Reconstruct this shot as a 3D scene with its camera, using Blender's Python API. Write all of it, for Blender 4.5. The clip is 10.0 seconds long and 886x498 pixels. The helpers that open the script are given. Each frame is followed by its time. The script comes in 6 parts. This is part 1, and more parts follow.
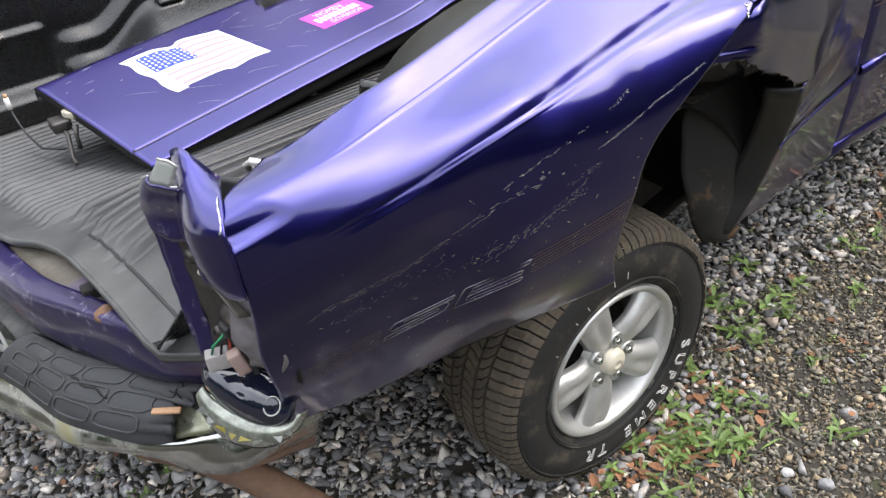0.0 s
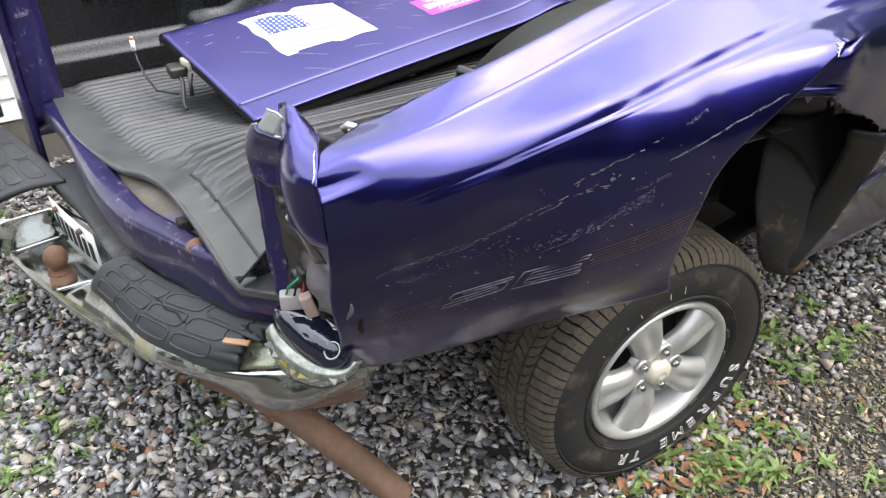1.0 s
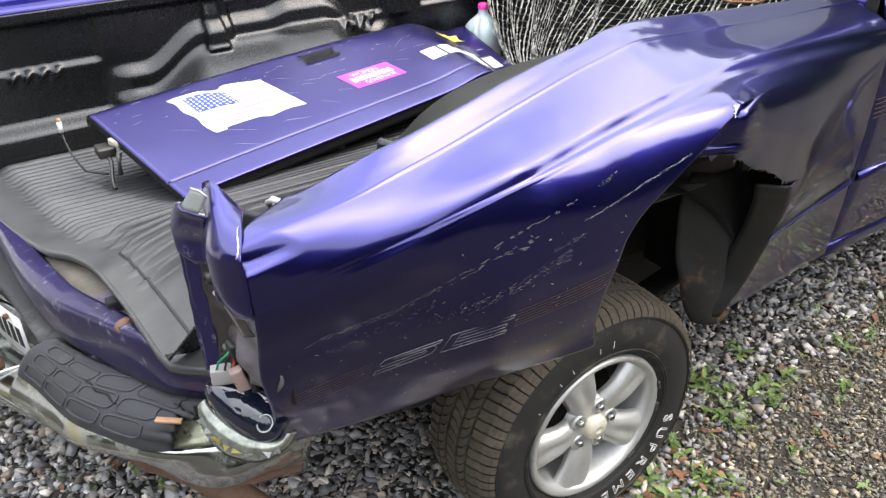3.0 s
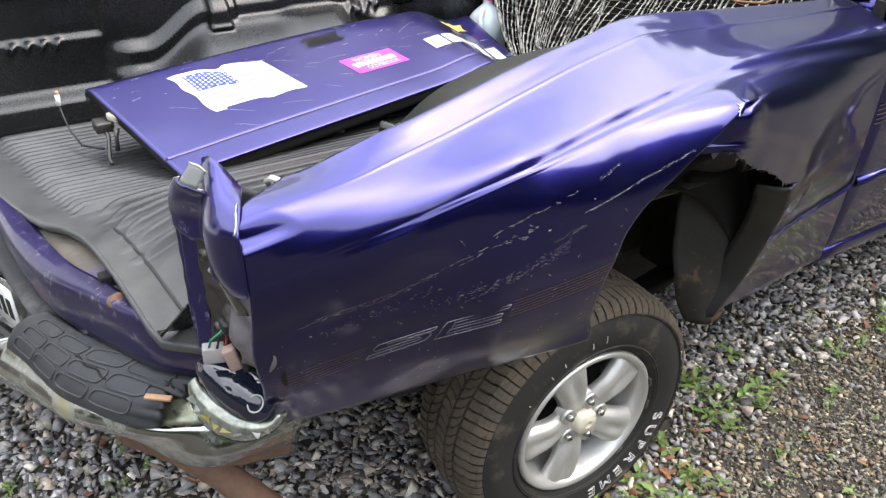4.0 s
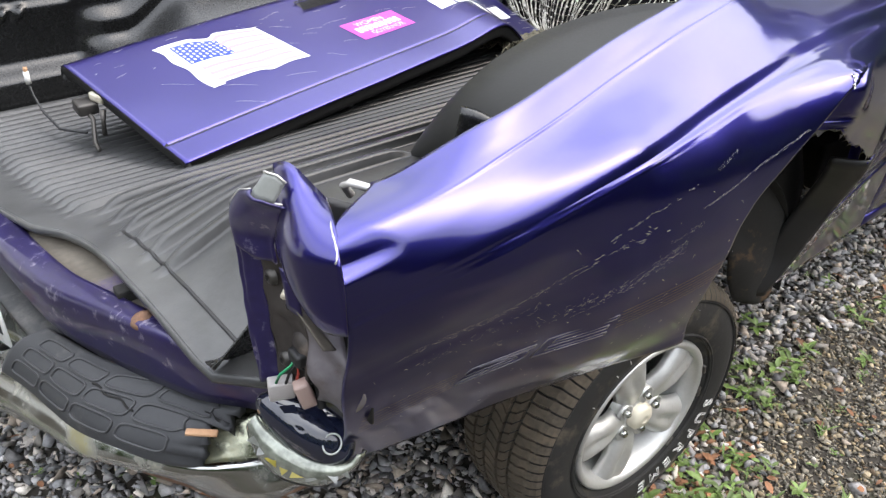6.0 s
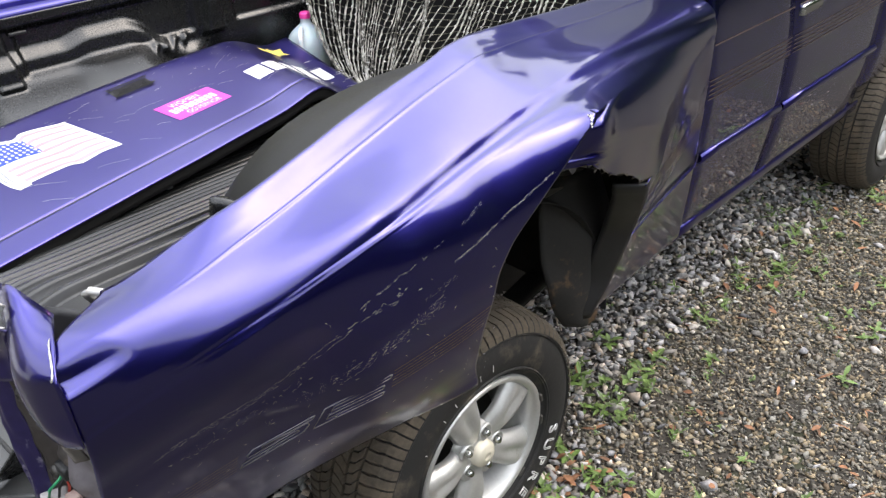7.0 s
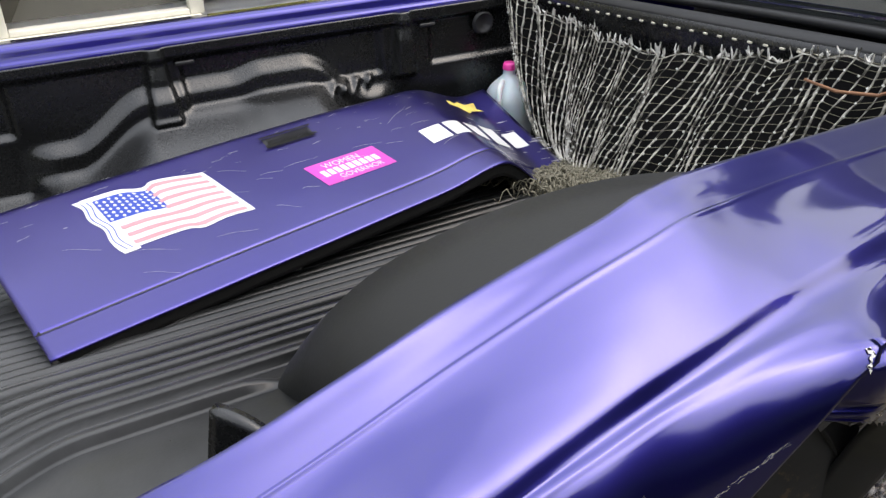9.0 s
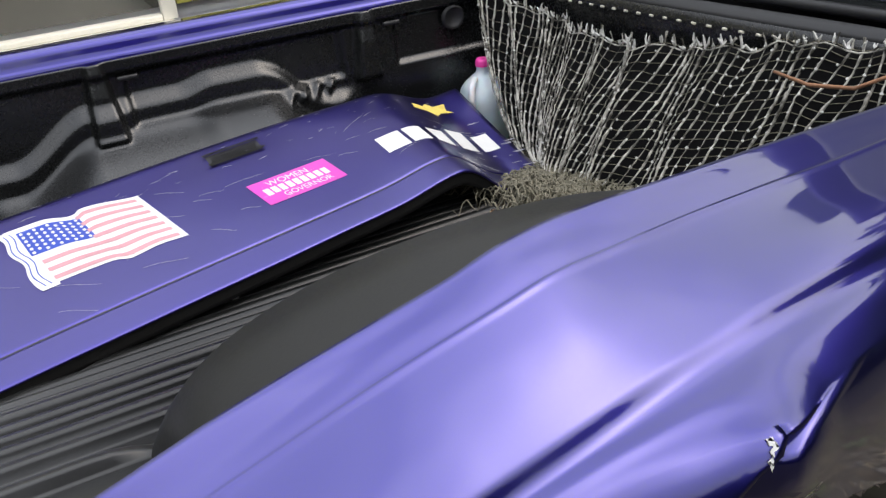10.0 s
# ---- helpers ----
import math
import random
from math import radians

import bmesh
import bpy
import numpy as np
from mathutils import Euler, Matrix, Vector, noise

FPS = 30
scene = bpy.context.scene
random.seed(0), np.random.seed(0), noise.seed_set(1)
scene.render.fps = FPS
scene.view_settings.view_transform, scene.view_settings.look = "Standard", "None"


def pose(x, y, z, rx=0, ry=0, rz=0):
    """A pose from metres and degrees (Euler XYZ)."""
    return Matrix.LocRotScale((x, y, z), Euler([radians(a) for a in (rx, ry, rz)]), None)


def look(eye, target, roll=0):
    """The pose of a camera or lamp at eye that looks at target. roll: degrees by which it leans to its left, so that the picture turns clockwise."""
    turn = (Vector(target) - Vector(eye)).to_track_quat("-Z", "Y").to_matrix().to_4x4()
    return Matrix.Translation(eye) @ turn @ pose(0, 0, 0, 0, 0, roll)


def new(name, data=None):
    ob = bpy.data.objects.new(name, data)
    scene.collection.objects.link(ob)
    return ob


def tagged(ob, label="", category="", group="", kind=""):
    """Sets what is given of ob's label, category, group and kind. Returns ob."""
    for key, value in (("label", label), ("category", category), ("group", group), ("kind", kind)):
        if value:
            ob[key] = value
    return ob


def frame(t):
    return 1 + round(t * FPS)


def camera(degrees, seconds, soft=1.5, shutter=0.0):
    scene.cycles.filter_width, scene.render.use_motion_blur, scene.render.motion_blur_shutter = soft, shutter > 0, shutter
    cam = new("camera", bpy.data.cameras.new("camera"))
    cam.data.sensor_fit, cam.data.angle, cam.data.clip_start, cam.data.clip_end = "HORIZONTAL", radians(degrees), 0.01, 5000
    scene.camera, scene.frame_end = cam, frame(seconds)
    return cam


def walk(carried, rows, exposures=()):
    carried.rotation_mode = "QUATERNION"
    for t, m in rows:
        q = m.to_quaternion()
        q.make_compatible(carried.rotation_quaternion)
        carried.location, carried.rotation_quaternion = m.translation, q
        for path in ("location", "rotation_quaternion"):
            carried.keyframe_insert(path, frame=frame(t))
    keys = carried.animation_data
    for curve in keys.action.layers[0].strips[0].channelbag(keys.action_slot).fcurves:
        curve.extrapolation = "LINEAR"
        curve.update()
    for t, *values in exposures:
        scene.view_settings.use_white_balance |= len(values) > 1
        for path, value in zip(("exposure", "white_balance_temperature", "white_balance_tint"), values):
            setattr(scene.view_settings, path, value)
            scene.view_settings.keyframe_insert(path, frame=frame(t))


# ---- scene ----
cam = camera(56.0, 10.0, soft=1.35)
PATH = [
    (0, (0.986, -1.16, 1.781), (-0.358, -0.231, 0.628), -5.4),
    (0.5, (1.019, -1.234, 1.783), (-0.435, -0.515, 0.613), -0.6),
    (1, (1.069, -1.206, 1.811), (-0.364, -0.423, 0.657), 0.0),
    (1.5, (1.086, -1.21, 1.816), (-0.335, -0.324, 0.722), 0.8),
    (2, (1.099, -1.2, 1.823), (-0.333, -0.286, 0.768), 0.0),
    (2.5, (1.111, -1.195, 1.837), (-0.328, -0.263, 0.809), -0.9),
    (4, (1.102, -1.201, 1.819), (-0.318, -0.25, 0.78), 2.4),
    (4.5, (1.105, -1.212, 1.817), (-0.312, -0.267, 0.77), 3.5),
    (5, (1.04, -1.224, 1.792), (-0.365, -0.306, 0.704), 4.5),
    (5.2, (0.97, -1.23, 1.795), (-0.417, -0.304, 0.691), 4.8),
    (6.3, (0.79, -1.275, 1.767), (-0.449, -0.186, 0.637), 2.5),
    (6.5, (0.802, -1.245, 1.789), (-0.402, -0.107, 0.668), 2.4),
    (7, (0.963, -1.101, 1.84), (-0.239, 0.109, 0.795), -1.5),
    (7.5, (1.06, -1.007, 1.843), (-0.29, 0.084, 0.849), -6.8),
    (8, (0.854, -0.904, 1.823), (-0.496, 0.189, 0.832), -2.0),
    (8.5, (0.646, -0.874, 1.798), (-0.768, 0.135, 0.806), 2.2),
    (9, (0.585, -0.655, 1.786), (-0.942, 0.172, 0.793), -0.9),
    (9.5, (0.527, -0.55, 1.772), (-1.064, 0.137, 0.774), -1.3),
    (10, (0.53, -0.391, 1.765), (-1.029, 0.341, 0.748), -4.6),
]
EXPOSURES = [(0.0, 0.93), (0.5, 1.14), (5.0, 1.12), (7.0, 0.92), (8.0, 0.72), (8.5, 0.59), (9.5, 0.32), (10.0, 0.30)]
walk(cam, [(t, look(eye, target, roll)) for t, eye, target, roll in PATH], EXPOSURES)

# ---- world, sun ----
world = bpy.data.worlds.new("sky")
scene.world = world
world.use_nodes = True
wn = world.node_tree.nodes
sky = wn.new("ShaderNodeTexSky")
sky.sky_type = "NISHITA"
sky.sun_disc = False
sky.sun_elevation = radians(54)
sky.sun_rotation = radians(31)
sky.dust_density = 6.0
sky.air_density = 1.0
sky_tint = wn.new("ShaderNodeMix")
sky_tint.data_type = "RGBA"
sky_tint.inputs[0].default_value = 0.75
SKY_WHITE = (9.2, 9.3, 9.6, 1)
clouds = wn.new("ShaderNodeTexNoise")
clouds.inputs["Scale"].default_value = 1.7
clouds.inputs["Detail"].default_value = 7
clouds.inputs["Distortion"].default_value = 0.4
cloud_ramp = wn.new("ShaderNodeValToRGB")
cloud_ramp.color_ramp.elements[0].position = 0.40
cloud_ramp.color_ramp.elements[0].color = (5.9, 6.2, 6.8, 1)
cloud_ramp.color_ramp.elements[1].position = 0.60
cloud_ramp.color_ramp.elements[1].color = SKY_WHITE
wl = world.node_tree.links
wl.new(clouds.outputs["Fac"], cloud_ramp.inputs["Fac"])
wl.new(sky.outputs[0], sky_tint.inputs[6])
wl.new(cloud_ramp.outputs[0], sky_tint.inputs[7])
# thin cloud glows round the veiled sun
SUN_DIR = Vector((0.30, 0.50, 0.80)).normalized()
place = wn.new("ShaderNodeTexCoord")
toward = wn.new("ShaderNodeVectorMath")
toward.operation = "DOT_PRODUCT"
toward.inputs[1].default_value = SUN_DIR
wl.new(place.outputs["Generated"], toward.inputs[0])
facing = wn.new("ShaderNodeMath")
facing.operation = "MAXIMUM"
facing.inputs[1].default_value = 0.0
wl.new(toward.outputs["Value"], facing.inputs[0])
fall = wn.new("ShaderNodeMath")
fall.operation = "POWER"
fall.inputs[1].default_value = 4.0
wl.new(facing.outputs[0], fall.inputs[0])
gain = wn.new("ShaderNodeMath")
gain.operation = "MULTIPLY_ADD"
gain.inputs[1].default_value, gain.inputs[2].default_value = 0.3, 1.05
wl.new(fall.outputs[0], gain.inputs[0])
glow = wn.new("ShaderNodeVectorMath")
glow.operation = "SCALE"
wl.new(sky_tint.outputs[2], glow.inputs[0])
# an overcast sky is three times as bright overhead as at the horizon
height = wn.new("ShaderNodeSeparateXYZ")
wl.new(place.outputs["Generated"], height.inputs[0])
rise = wn.new("ShaderNodeMath")
rise.operation = "MULTIPLY_ADD"
rise.use_clamp = True
rise.inputs[1].default_value, rise.inputs[2].default_value = 0.72, 0.28
wl.new(height.outputs["Z"], rise.inputs[0])
dome = wn.new("ShaderNodeMath")
dome.operation = "MULTIPLY"
wl.new(gain.outputs[0], dome.inputs[0])
wl.new(rise.outputs[0], dome.inputs[1])
wl.new(dome.outputs[0], glow.inputs["Scale"])
bg = wn["Background"]
bg.inputs[1].default_value = 0.30
wl.new(glow.outputs[0], bg.inputs[0])

sun = new("sun", bpy.data.lights.new("sun", "SUN"))
sun.data.energy = 0.3
sun.data.angle = radians(60)
sun.data.color = (1.0, 0.96, 0.9)
sun.matrix_world = look(SUN_DIR * 5, (0, 0, 0))

# ---- materials ----
def mat(name, color, rough=0.6, metal=0.0, coat=0.0, var=0.25, scale=8.0, fine=60.0, bump=0.15, dirt=None, dirt_amount=0.0, dirt_scale=3.0, coat_rough=0.05, stretch=(1, 1, 1), spec=0.5, rnd=0.0, coat_ior=0.0):
    """A surface with colour variation at two scales, roughness variation, relief and an optional second dirt colour."""
    m = bpy.data.materials.new(name)
    m.use_nodes = True
    n, l = m.node_tree.nodes, m.node_tree.links
    b = n["Principled BSDF"]
    co = n.new("ShaderNodeTexCoord")
    mp = n.new("ShaderNodeMapping")
    mp.inputs["Scale"].default_value = stretch
    l.new(co.outputs["Object"], mp.inputs["Vector"])
    big = n.new("ShaderNodeTexNoise")
    big.inputs["Scale"].default_value, big.inputs["Detail"].default_value = scale, 6
    sml = n.new("ShaderNodeTexNoise")
    sml.inputs["Scale"].default_value, sml.inputs["Detail"].default_value = fine, 4
    l.new(mp.outputs[0], big.inputs["Vector"])
    l.new(mp.outputs[0], sml.inputs["Vector"])
    add = n.new("ShaderNodeMath")
    add.operation = "MULTIPLY_ADD"
    add.inputs[1].default_value = 0.5
    l.new(sml.outputs["Fac"], add.inputs[0])
    half = n.new("ShaderNodeMath")
    half.operation = "MULTIPLY"
    half.inputs[1].default_value = 0.5
    l.new(big.outputs["Fac"], half.inputs[0])
    l.new(half.outputs[0], add.inputs[2])
    ramp = n.new("ShaderNodeValToRGB")
    c = color
    ramp.color_ramp.elements[0].position, ramp.color_ramp.elements[1].position = 0.3, 0.7
    ramp.color_ramp.elements[0].color = (*[v * (1 - var) for v in c], 1)
    ramp.color_ramp.elements[1].color = (*[min(1, v * (1 + var)) for v in c], 1)
    l.new(add.outputs[0], ramp.inputs["Fac"])
    out = ramp.outputs[0]
    if dirt:
        dn = n.new("ShaderNodeTexNoise")
        dn.inputs["Scale"].default_value, dn.inputs["Detail"].default_value, dn.inputs["Roughness"].default_value = dirt_scale, 9, 0.68
        l.new(mp.outputs[0], dn.inputs["Vector"])
        dr = n.new("ShaderNodeValToRGB")
        dr.color_ramp.elements[0].position = 0.62 - 0.3 * dirt_amount
        dr.color_ramp.elements[1].position = 0.78 - 0.3 * dirt_amount
        l.new(dn.outputs["Fac"], dr.inputs["Fac"])
        mx = n.new("ShaderNodeMix")
        mx.data_type = "RGBA"
        l.new(dr.outputs[0], mx.inputs[0])
        l.new(out, mx.inputs[6])
        mx.inputs[7].default_value = (*dirt, 1)
        out = mx.outputs[2]
        mr = n.new("ShaderNodeMix")
        l.new(dr.outputs[0], mr.inputs[0])
        mr.inputs[2].default_value, mr.inputs[3].default_value = metal, 0.0
        l.new(mr.outputs[0], b.inputs["Metallic"])
    else:
        b.inputs["Metallic"].default_value = metal
    if rnd:
        oi = n.new("ShaderNodeNewGeometry")
        hs = n.new("ShaderNodeMath")
        hs.operation = "MULTIPLY_ADD"
        hs.inputs[1].default_value, hs.inputs[2].default_value = 2 * rnd, 1 - rnd
        l.new(oi.outputs["Random Per Island"], hs.inputs[0])
        mu = n.new("ShaderNodeVectorMath")
        mu.operation = "SCALE"
        l.new(out, mu.inputs[0])
        l.new(hs.outputs[0], mu.inputs["Scale"])
        out = mu.outputs[0]
    l.new(out, b.inputs["Base Color"])
    rr = n.new("ShaderNodeMath")
    rr.operation = "MULTIPLY_ADD"
    rr.inputs[1].default_value, rr.inputs[2].default_value = rough * 0.5, rough * 0.75
    l.new(add.outputs[0], rr.inputs[0])
    l.new(rr.outputs[0], b.inputs["Roughness"])
    b.inputs["Coat Weight"].default_value, b.inputs["Coat Roughness"].default_value, b.inputs["Coat IOR"].default_value = coat, coat_rough, 1.5 + coat_ior
    b.inputs["Specular IOR Level"].default_value = spec
    if bump:
        bp = n.new("ShaderNodeBump")
        bp.inputs["Strength"].default_value, bp.inputs["Distance"].default_value = bump, 0.004
        l.new(add.outputs[0], bp.inputs["Height"])
        l.new(bp.outputs[0], b.inputs["Normal"])
    return m


PAINT = mat("violet_metallic_paint", (0.0200, 0.0145, 0.170), 0.35, 1.0, coat=1.0, var=0.05, scale=1.5, fine=900, bump=0.0, coat_rough=0.065, coat_ior=0.1)
PAINT_GLOSS = mat("glossy_violet_paint", (0.0150, 0.0118, 0.162), 0.26, 1.0, coat=1.0, var=0.05, scale=1.5, fine=900, bump=0.0, coat_rough=0.015, coat_ior=0.35)
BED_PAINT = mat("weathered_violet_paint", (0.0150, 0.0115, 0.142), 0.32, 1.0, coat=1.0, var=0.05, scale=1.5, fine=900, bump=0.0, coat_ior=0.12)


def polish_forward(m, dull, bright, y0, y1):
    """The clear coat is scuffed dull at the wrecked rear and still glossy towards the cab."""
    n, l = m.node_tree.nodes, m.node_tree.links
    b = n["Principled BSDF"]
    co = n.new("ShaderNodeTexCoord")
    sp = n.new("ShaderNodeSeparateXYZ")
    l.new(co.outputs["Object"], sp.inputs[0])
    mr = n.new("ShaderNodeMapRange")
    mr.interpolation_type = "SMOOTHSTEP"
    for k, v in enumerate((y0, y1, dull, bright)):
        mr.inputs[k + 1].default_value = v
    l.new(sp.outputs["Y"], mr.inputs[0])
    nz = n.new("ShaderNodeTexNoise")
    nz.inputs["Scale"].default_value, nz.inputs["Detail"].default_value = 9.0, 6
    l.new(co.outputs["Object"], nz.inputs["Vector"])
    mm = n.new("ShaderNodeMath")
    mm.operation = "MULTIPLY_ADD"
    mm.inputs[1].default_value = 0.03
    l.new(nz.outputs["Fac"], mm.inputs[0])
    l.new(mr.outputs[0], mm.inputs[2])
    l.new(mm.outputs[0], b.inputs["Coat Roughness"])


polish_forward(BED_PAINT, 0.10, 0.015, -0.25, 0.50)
GATE_PAINT = mat("dulled_violet_paint", (0.024, 0.0165, 0.175), 0.38, 1.0, coat=1.0, var=0.08, scale=3, fine=500, bump=0.0, coat_rough=0.20)
LINER = mat("black_bed_liner", (0.0065, 0.0068, 0.007), 0.27, spec=0.6, var=0.4, scale=5, fine=140, bump=0.12)
LINER_FLOOR = mat("dusty_black_liner", (0.0075, 0.0078, 0.008), 0.30, var=0.3, scale=5, fine=180, bump=0.08, spec=0.38)
HOUSING = mat("matt_black_liner", (0.0125, 0.0127, 0.012), 0.5, var=0.25, scale=4, fine=160, bump=0.10, spec=0.3)


def add_dust_sheen(m, color, y_full, y_none):
    """Grey at the open rear, fading forwards: dust, with sky sheen put into its colour."""
    n, l = m.node_tree.nodes, m.node_tree.links
    b = n["Principled BSDF"]
    old = b.inputs["Base Color"].links[0].from_socket
    co = n.new("ShaderNodeTexCoord")
    sp = n.new("ShaderNodeSeparateXYZ")
    l.new(co.outputs["Object"], sp.inputs[0])
    mr = n.new("ShaderNodeMapRange")
    mr.inputs[1].default_value, mr.inputs[2].default_value = y_none, y_full
    l.new(sp.outputs["Y"], mr.inputs[0])
    nz = n.new("ShaderNodeTexNoise")
    nz.inputs["Scale"].default_value, nz.inputs["Detail"].default_value, nz.inputs["Roughness"].default_value = 6.0, 8, 0.7
    l.new(co.outputs["Object"], nz.inputs["Vector"])
    mm = n.new("ShaderNodeMath")
    mm.operation = "MULTIPLY"
    l.new(mr.outputs[0], mm.inputs[0])
    l.new(nz.outputs["Fac"], mm.inputs[1])
    mx = n.new("ShaderNodeMix")
    mx.data_type = "RGBA"
    l.new(mm.outputs[0], mx.inputs[0])
    l.new(old, mx.inputs[6])
    mx.inputs[7].default_value = (*color, 1)
    l.new(mx.outputs[2], b.inputs["Base Color"])


add_dust_sheen(LINER_FLOOR, (0.125, 0.128, 0.130), -1.0, -0.35)
RUBBER = mat("tyre_rubber", (0.013, 0.0125, 0.012), 0.75, var=0.3, scale=9, fine=90, bump=0.2, dirt=(0.085, 0.07, 0.05), dirt_amount=0.25, dirt_scale=9)
TREAD = mat("dusty_tread_rubber", (0.075, 0.062, 0.046), 0.9, var=0.35, scale=14, fine=120, bump=0.3, dirt=(0.12, 0.095, 0.065), dirt_amount=0.35, dirt_scale=10)
ALLOY = mat("silver_alloy", (0.50, 0.50, 0.485), 0.40, 0.6, var=0.08, scale=10, fine=120, bump=0.03, dirt=(0.22, 0.19, 0.15), dirt_amount=0.04, dirt_scale=12)
CAPM = mat("cream_hub_cap", (0.62, 0.58, 0.47), 0.45, 0.2, var=0.1, dirt=(0.3, 0.24, 0.16), dirt_amount=0.1, dirt_scale=25)
STEEL = mat("dark_steel", (0.09, 0.085, 0.08), 0.5, 0.8, var=0.3, bump=0.2)
RUST = mat("rusty_steel", (0.12, 0.066, 0.04), 0.85, 0.1, var=0.4, scale=9, fine=70, bump=0.5, dirt=(0.32, 0.17, 0.10), dirt_amount=0.25, dirt_scale=14)
PIPE = mat("rusty_exhaust_steel", (0.15, 0.088, 0.058), 0.8, 0.25, var=0.35, scale=10, fine=60, bump=0.35, dirt=(0.15, 0.11, 0.085), dirt_amount=0.3, dirt_scale=9)
CHROME = mat("scuffed_chrome", (0.42, 0.43, 0.42), 0.17, 1.0, var=0.08, scale=6, fine=60, bump=0.06, dirt=(0.20, 0.185, 0.11), dirt_amount=0.40, dirt_scale=5)
PAD = mat("grey_step_pad_rubber", (0.030, 0.0315, 0.035), 0.62, var=0.22, scale=7, fine=110, bump=0.18, dirt=(0.12, 0.115, 0.11), dirt_amount=0.22, dirt_scale=6)
FLANGE = mat("grey_bent_flange", (0.16, 0.145, 0.155), 0.5, 0.3, var=0.3, bump=0.2, dirt=(0.07, 0.05, 0.04), dirt_amount=0.25, dirt_scale=14)
STAINED = mat("stained_chrome", (0.30, 0.31, 0.24), 0.26, 0.9, var=0.25, scale=14, fine=70, bump=0.25, dirt=(0.11, 0.105, 0.05), dirt_amount=0.5, dirt_scale=9)
INSIDE = mat("grey_inner_metal", (0.20, 0.21, 0.20), 0.5, 0.2, var=0.25, scale=14, bump=0.1)
SHELLM = mat("dirty_clear_plastic", (0.22, 0.235, 0.20), 0.14, 0.5, coat=0.6, var=0.6, scale=35, fine=90, bump=0.5)
PAD_BEAD = mat("worn_pad_bead_rubber", (0.036, 0.037, 0.04), 0.5, var=0.25, scale=9, fine=110, bump=0.15)
PRIMER = mat("bare_brown_primer_metal", (0.05, 0.043, 0.04), 0.55, 0.35, var=0.35, bump=0.2, dirt=(0.16, 0.13, 0.11), dirt_amount=0.18, dirt_scale=12)
SILL = mat("dirty_primer_sill", (0.12, 0.105, 0.085), 0.7, 0.2, var=0.35, bump=0.25, dirt=(0.06, 0.035, 0.16), dirt_amount=0.2, dirt_scale=5)
WORN = mat("worn_violet_paint", (0.022, 0.016, 0.085), 0.36, 0.5, coat=0.6, var=0.25, bump=0.06, dirt=(0.30, 0.28, 0.34), dirt_amount=0.1, dirt_scale=30)
BARE = mat("bare_white_metal", (0.50, 0.49, 0.47), 0.4, 0.5, var=0.2, bump=0.2)
# near-black for grime, with the shade of gaps and underbody put in
DARK = mat("grime_and_shade_black", (0.006, 0.0055, 0.005), 0.9, var=0.4, bump=0.2)
FLAPM = mat("muddy_splash_shield", (0.018, 0.017, 0.016), 0.75, var=0.4, scale=7, bump=0.3, dirt=(0.15, 0.085, 0.04), dirt_amount=0.14, dirt_scale=9)
GLASS = mat("dark_window_glass", (0.012, 0.016, 0.016), 0.04, 0.0, coat=1.0, var=0.0, bump=0.0, spec=0.9)
TRIM = mat("black_trim", (0.014, 0.014, 0.015), 0.5, var=0.25, bump=0.08)
WHITE = mat("white_vinyl", (0.60, 0.595, 0.585), 0.5, var=0.05, bump=0.02, dirt=(0.55, 0.52, 0.5), dirt_amount=0.05, dirt_scale=30)
REDV = mat("faded_red_vinyl", (0.46, 0.23, 0.26), 0.5, var=0.12, bump=0.02)
BLUEV = mat("blue_vinyl", (0.012, 0.045, 0.33), 0.45, var=0.1, bump=0.02)
PINK = mat("magenta_vinyl", (0.50, 0.04, 0.36), 0.45, var=0.08, bump=0.02, dirt=(0.7, 0.4, 0.6), dirt_amount=0.08, dirt_scale=16)
YELLOWV = mat("yellow_vinyl", (0.68, 0.53, 0.12), 0.5, var=0.25, bump=0.05)
GOLD = mat("dull_gold_pinstripe", (0.12, 0.082, 0.070), 0.45, 0.3, var=0.3, scale=40, bump=0.0)
OUTLINE = mat("grey_outline_vinyl", (0.15, 0.14, 0.17), 0.45, 0.2, var=0.3, scale=40, bump=0.0)
SCRATCH = mat("scratched_metal", (0.36, 0.35, 0.42), 0.55, 0.3, var=0.5, scale=120, fine=300, bump=0.3)
JUGM = mat("milky_plastic", (0.58, 0.60, 0.62), 0.35, var=0.05, bump=0.02)
JUGM.node_tree.nodes["Principled BSDF"].inputs["Subsurface Weight"].default_value = 0.2
CAPP = mat("pink_cap_plastic", (0.75, 0.05, 0.32), 0.35, var=0.05, bump=0.02)
NET = mat("weathered_net_cord", (0.46, 0.44, 0.38), 0.7, var=0.5, scale=30, bump=0.2, dirt=(0.03, 0.026, 0.018), dirt_amount=0.62, dirt_scale=22)
KNOT = mat("pale_net_knots", (0.55, 0.54, 0.50), 0.6, var=0.3, scale=40, bump=0.2)
NET_DIRTY = mat("dirty_net_cord", (0.17, 0.155, 0.11), 0.8, var=0.5, scale=30, bump=0.2, dirt=(0.04, 0.035, 0.02), dirt_amount=0.4, dirt_scale=30)
CLOTH = mat("black_sheeting", (0.003, 0.003, 0.0032), 0.8, spec=0.08, var=0.4, scale=20, bump=0.3)
SIDING = mat("white_lap_siding", (0.84, 0.84, 0.81), 0.6, var=0.05, scale=3, fine=60, bump=0.06, stretch=(1, 0.15, 1))
FRAMEW = mat("cream_window_frame", (0.80, 0.77, 0.66), 0.5, var=0.05, bump=0.03)
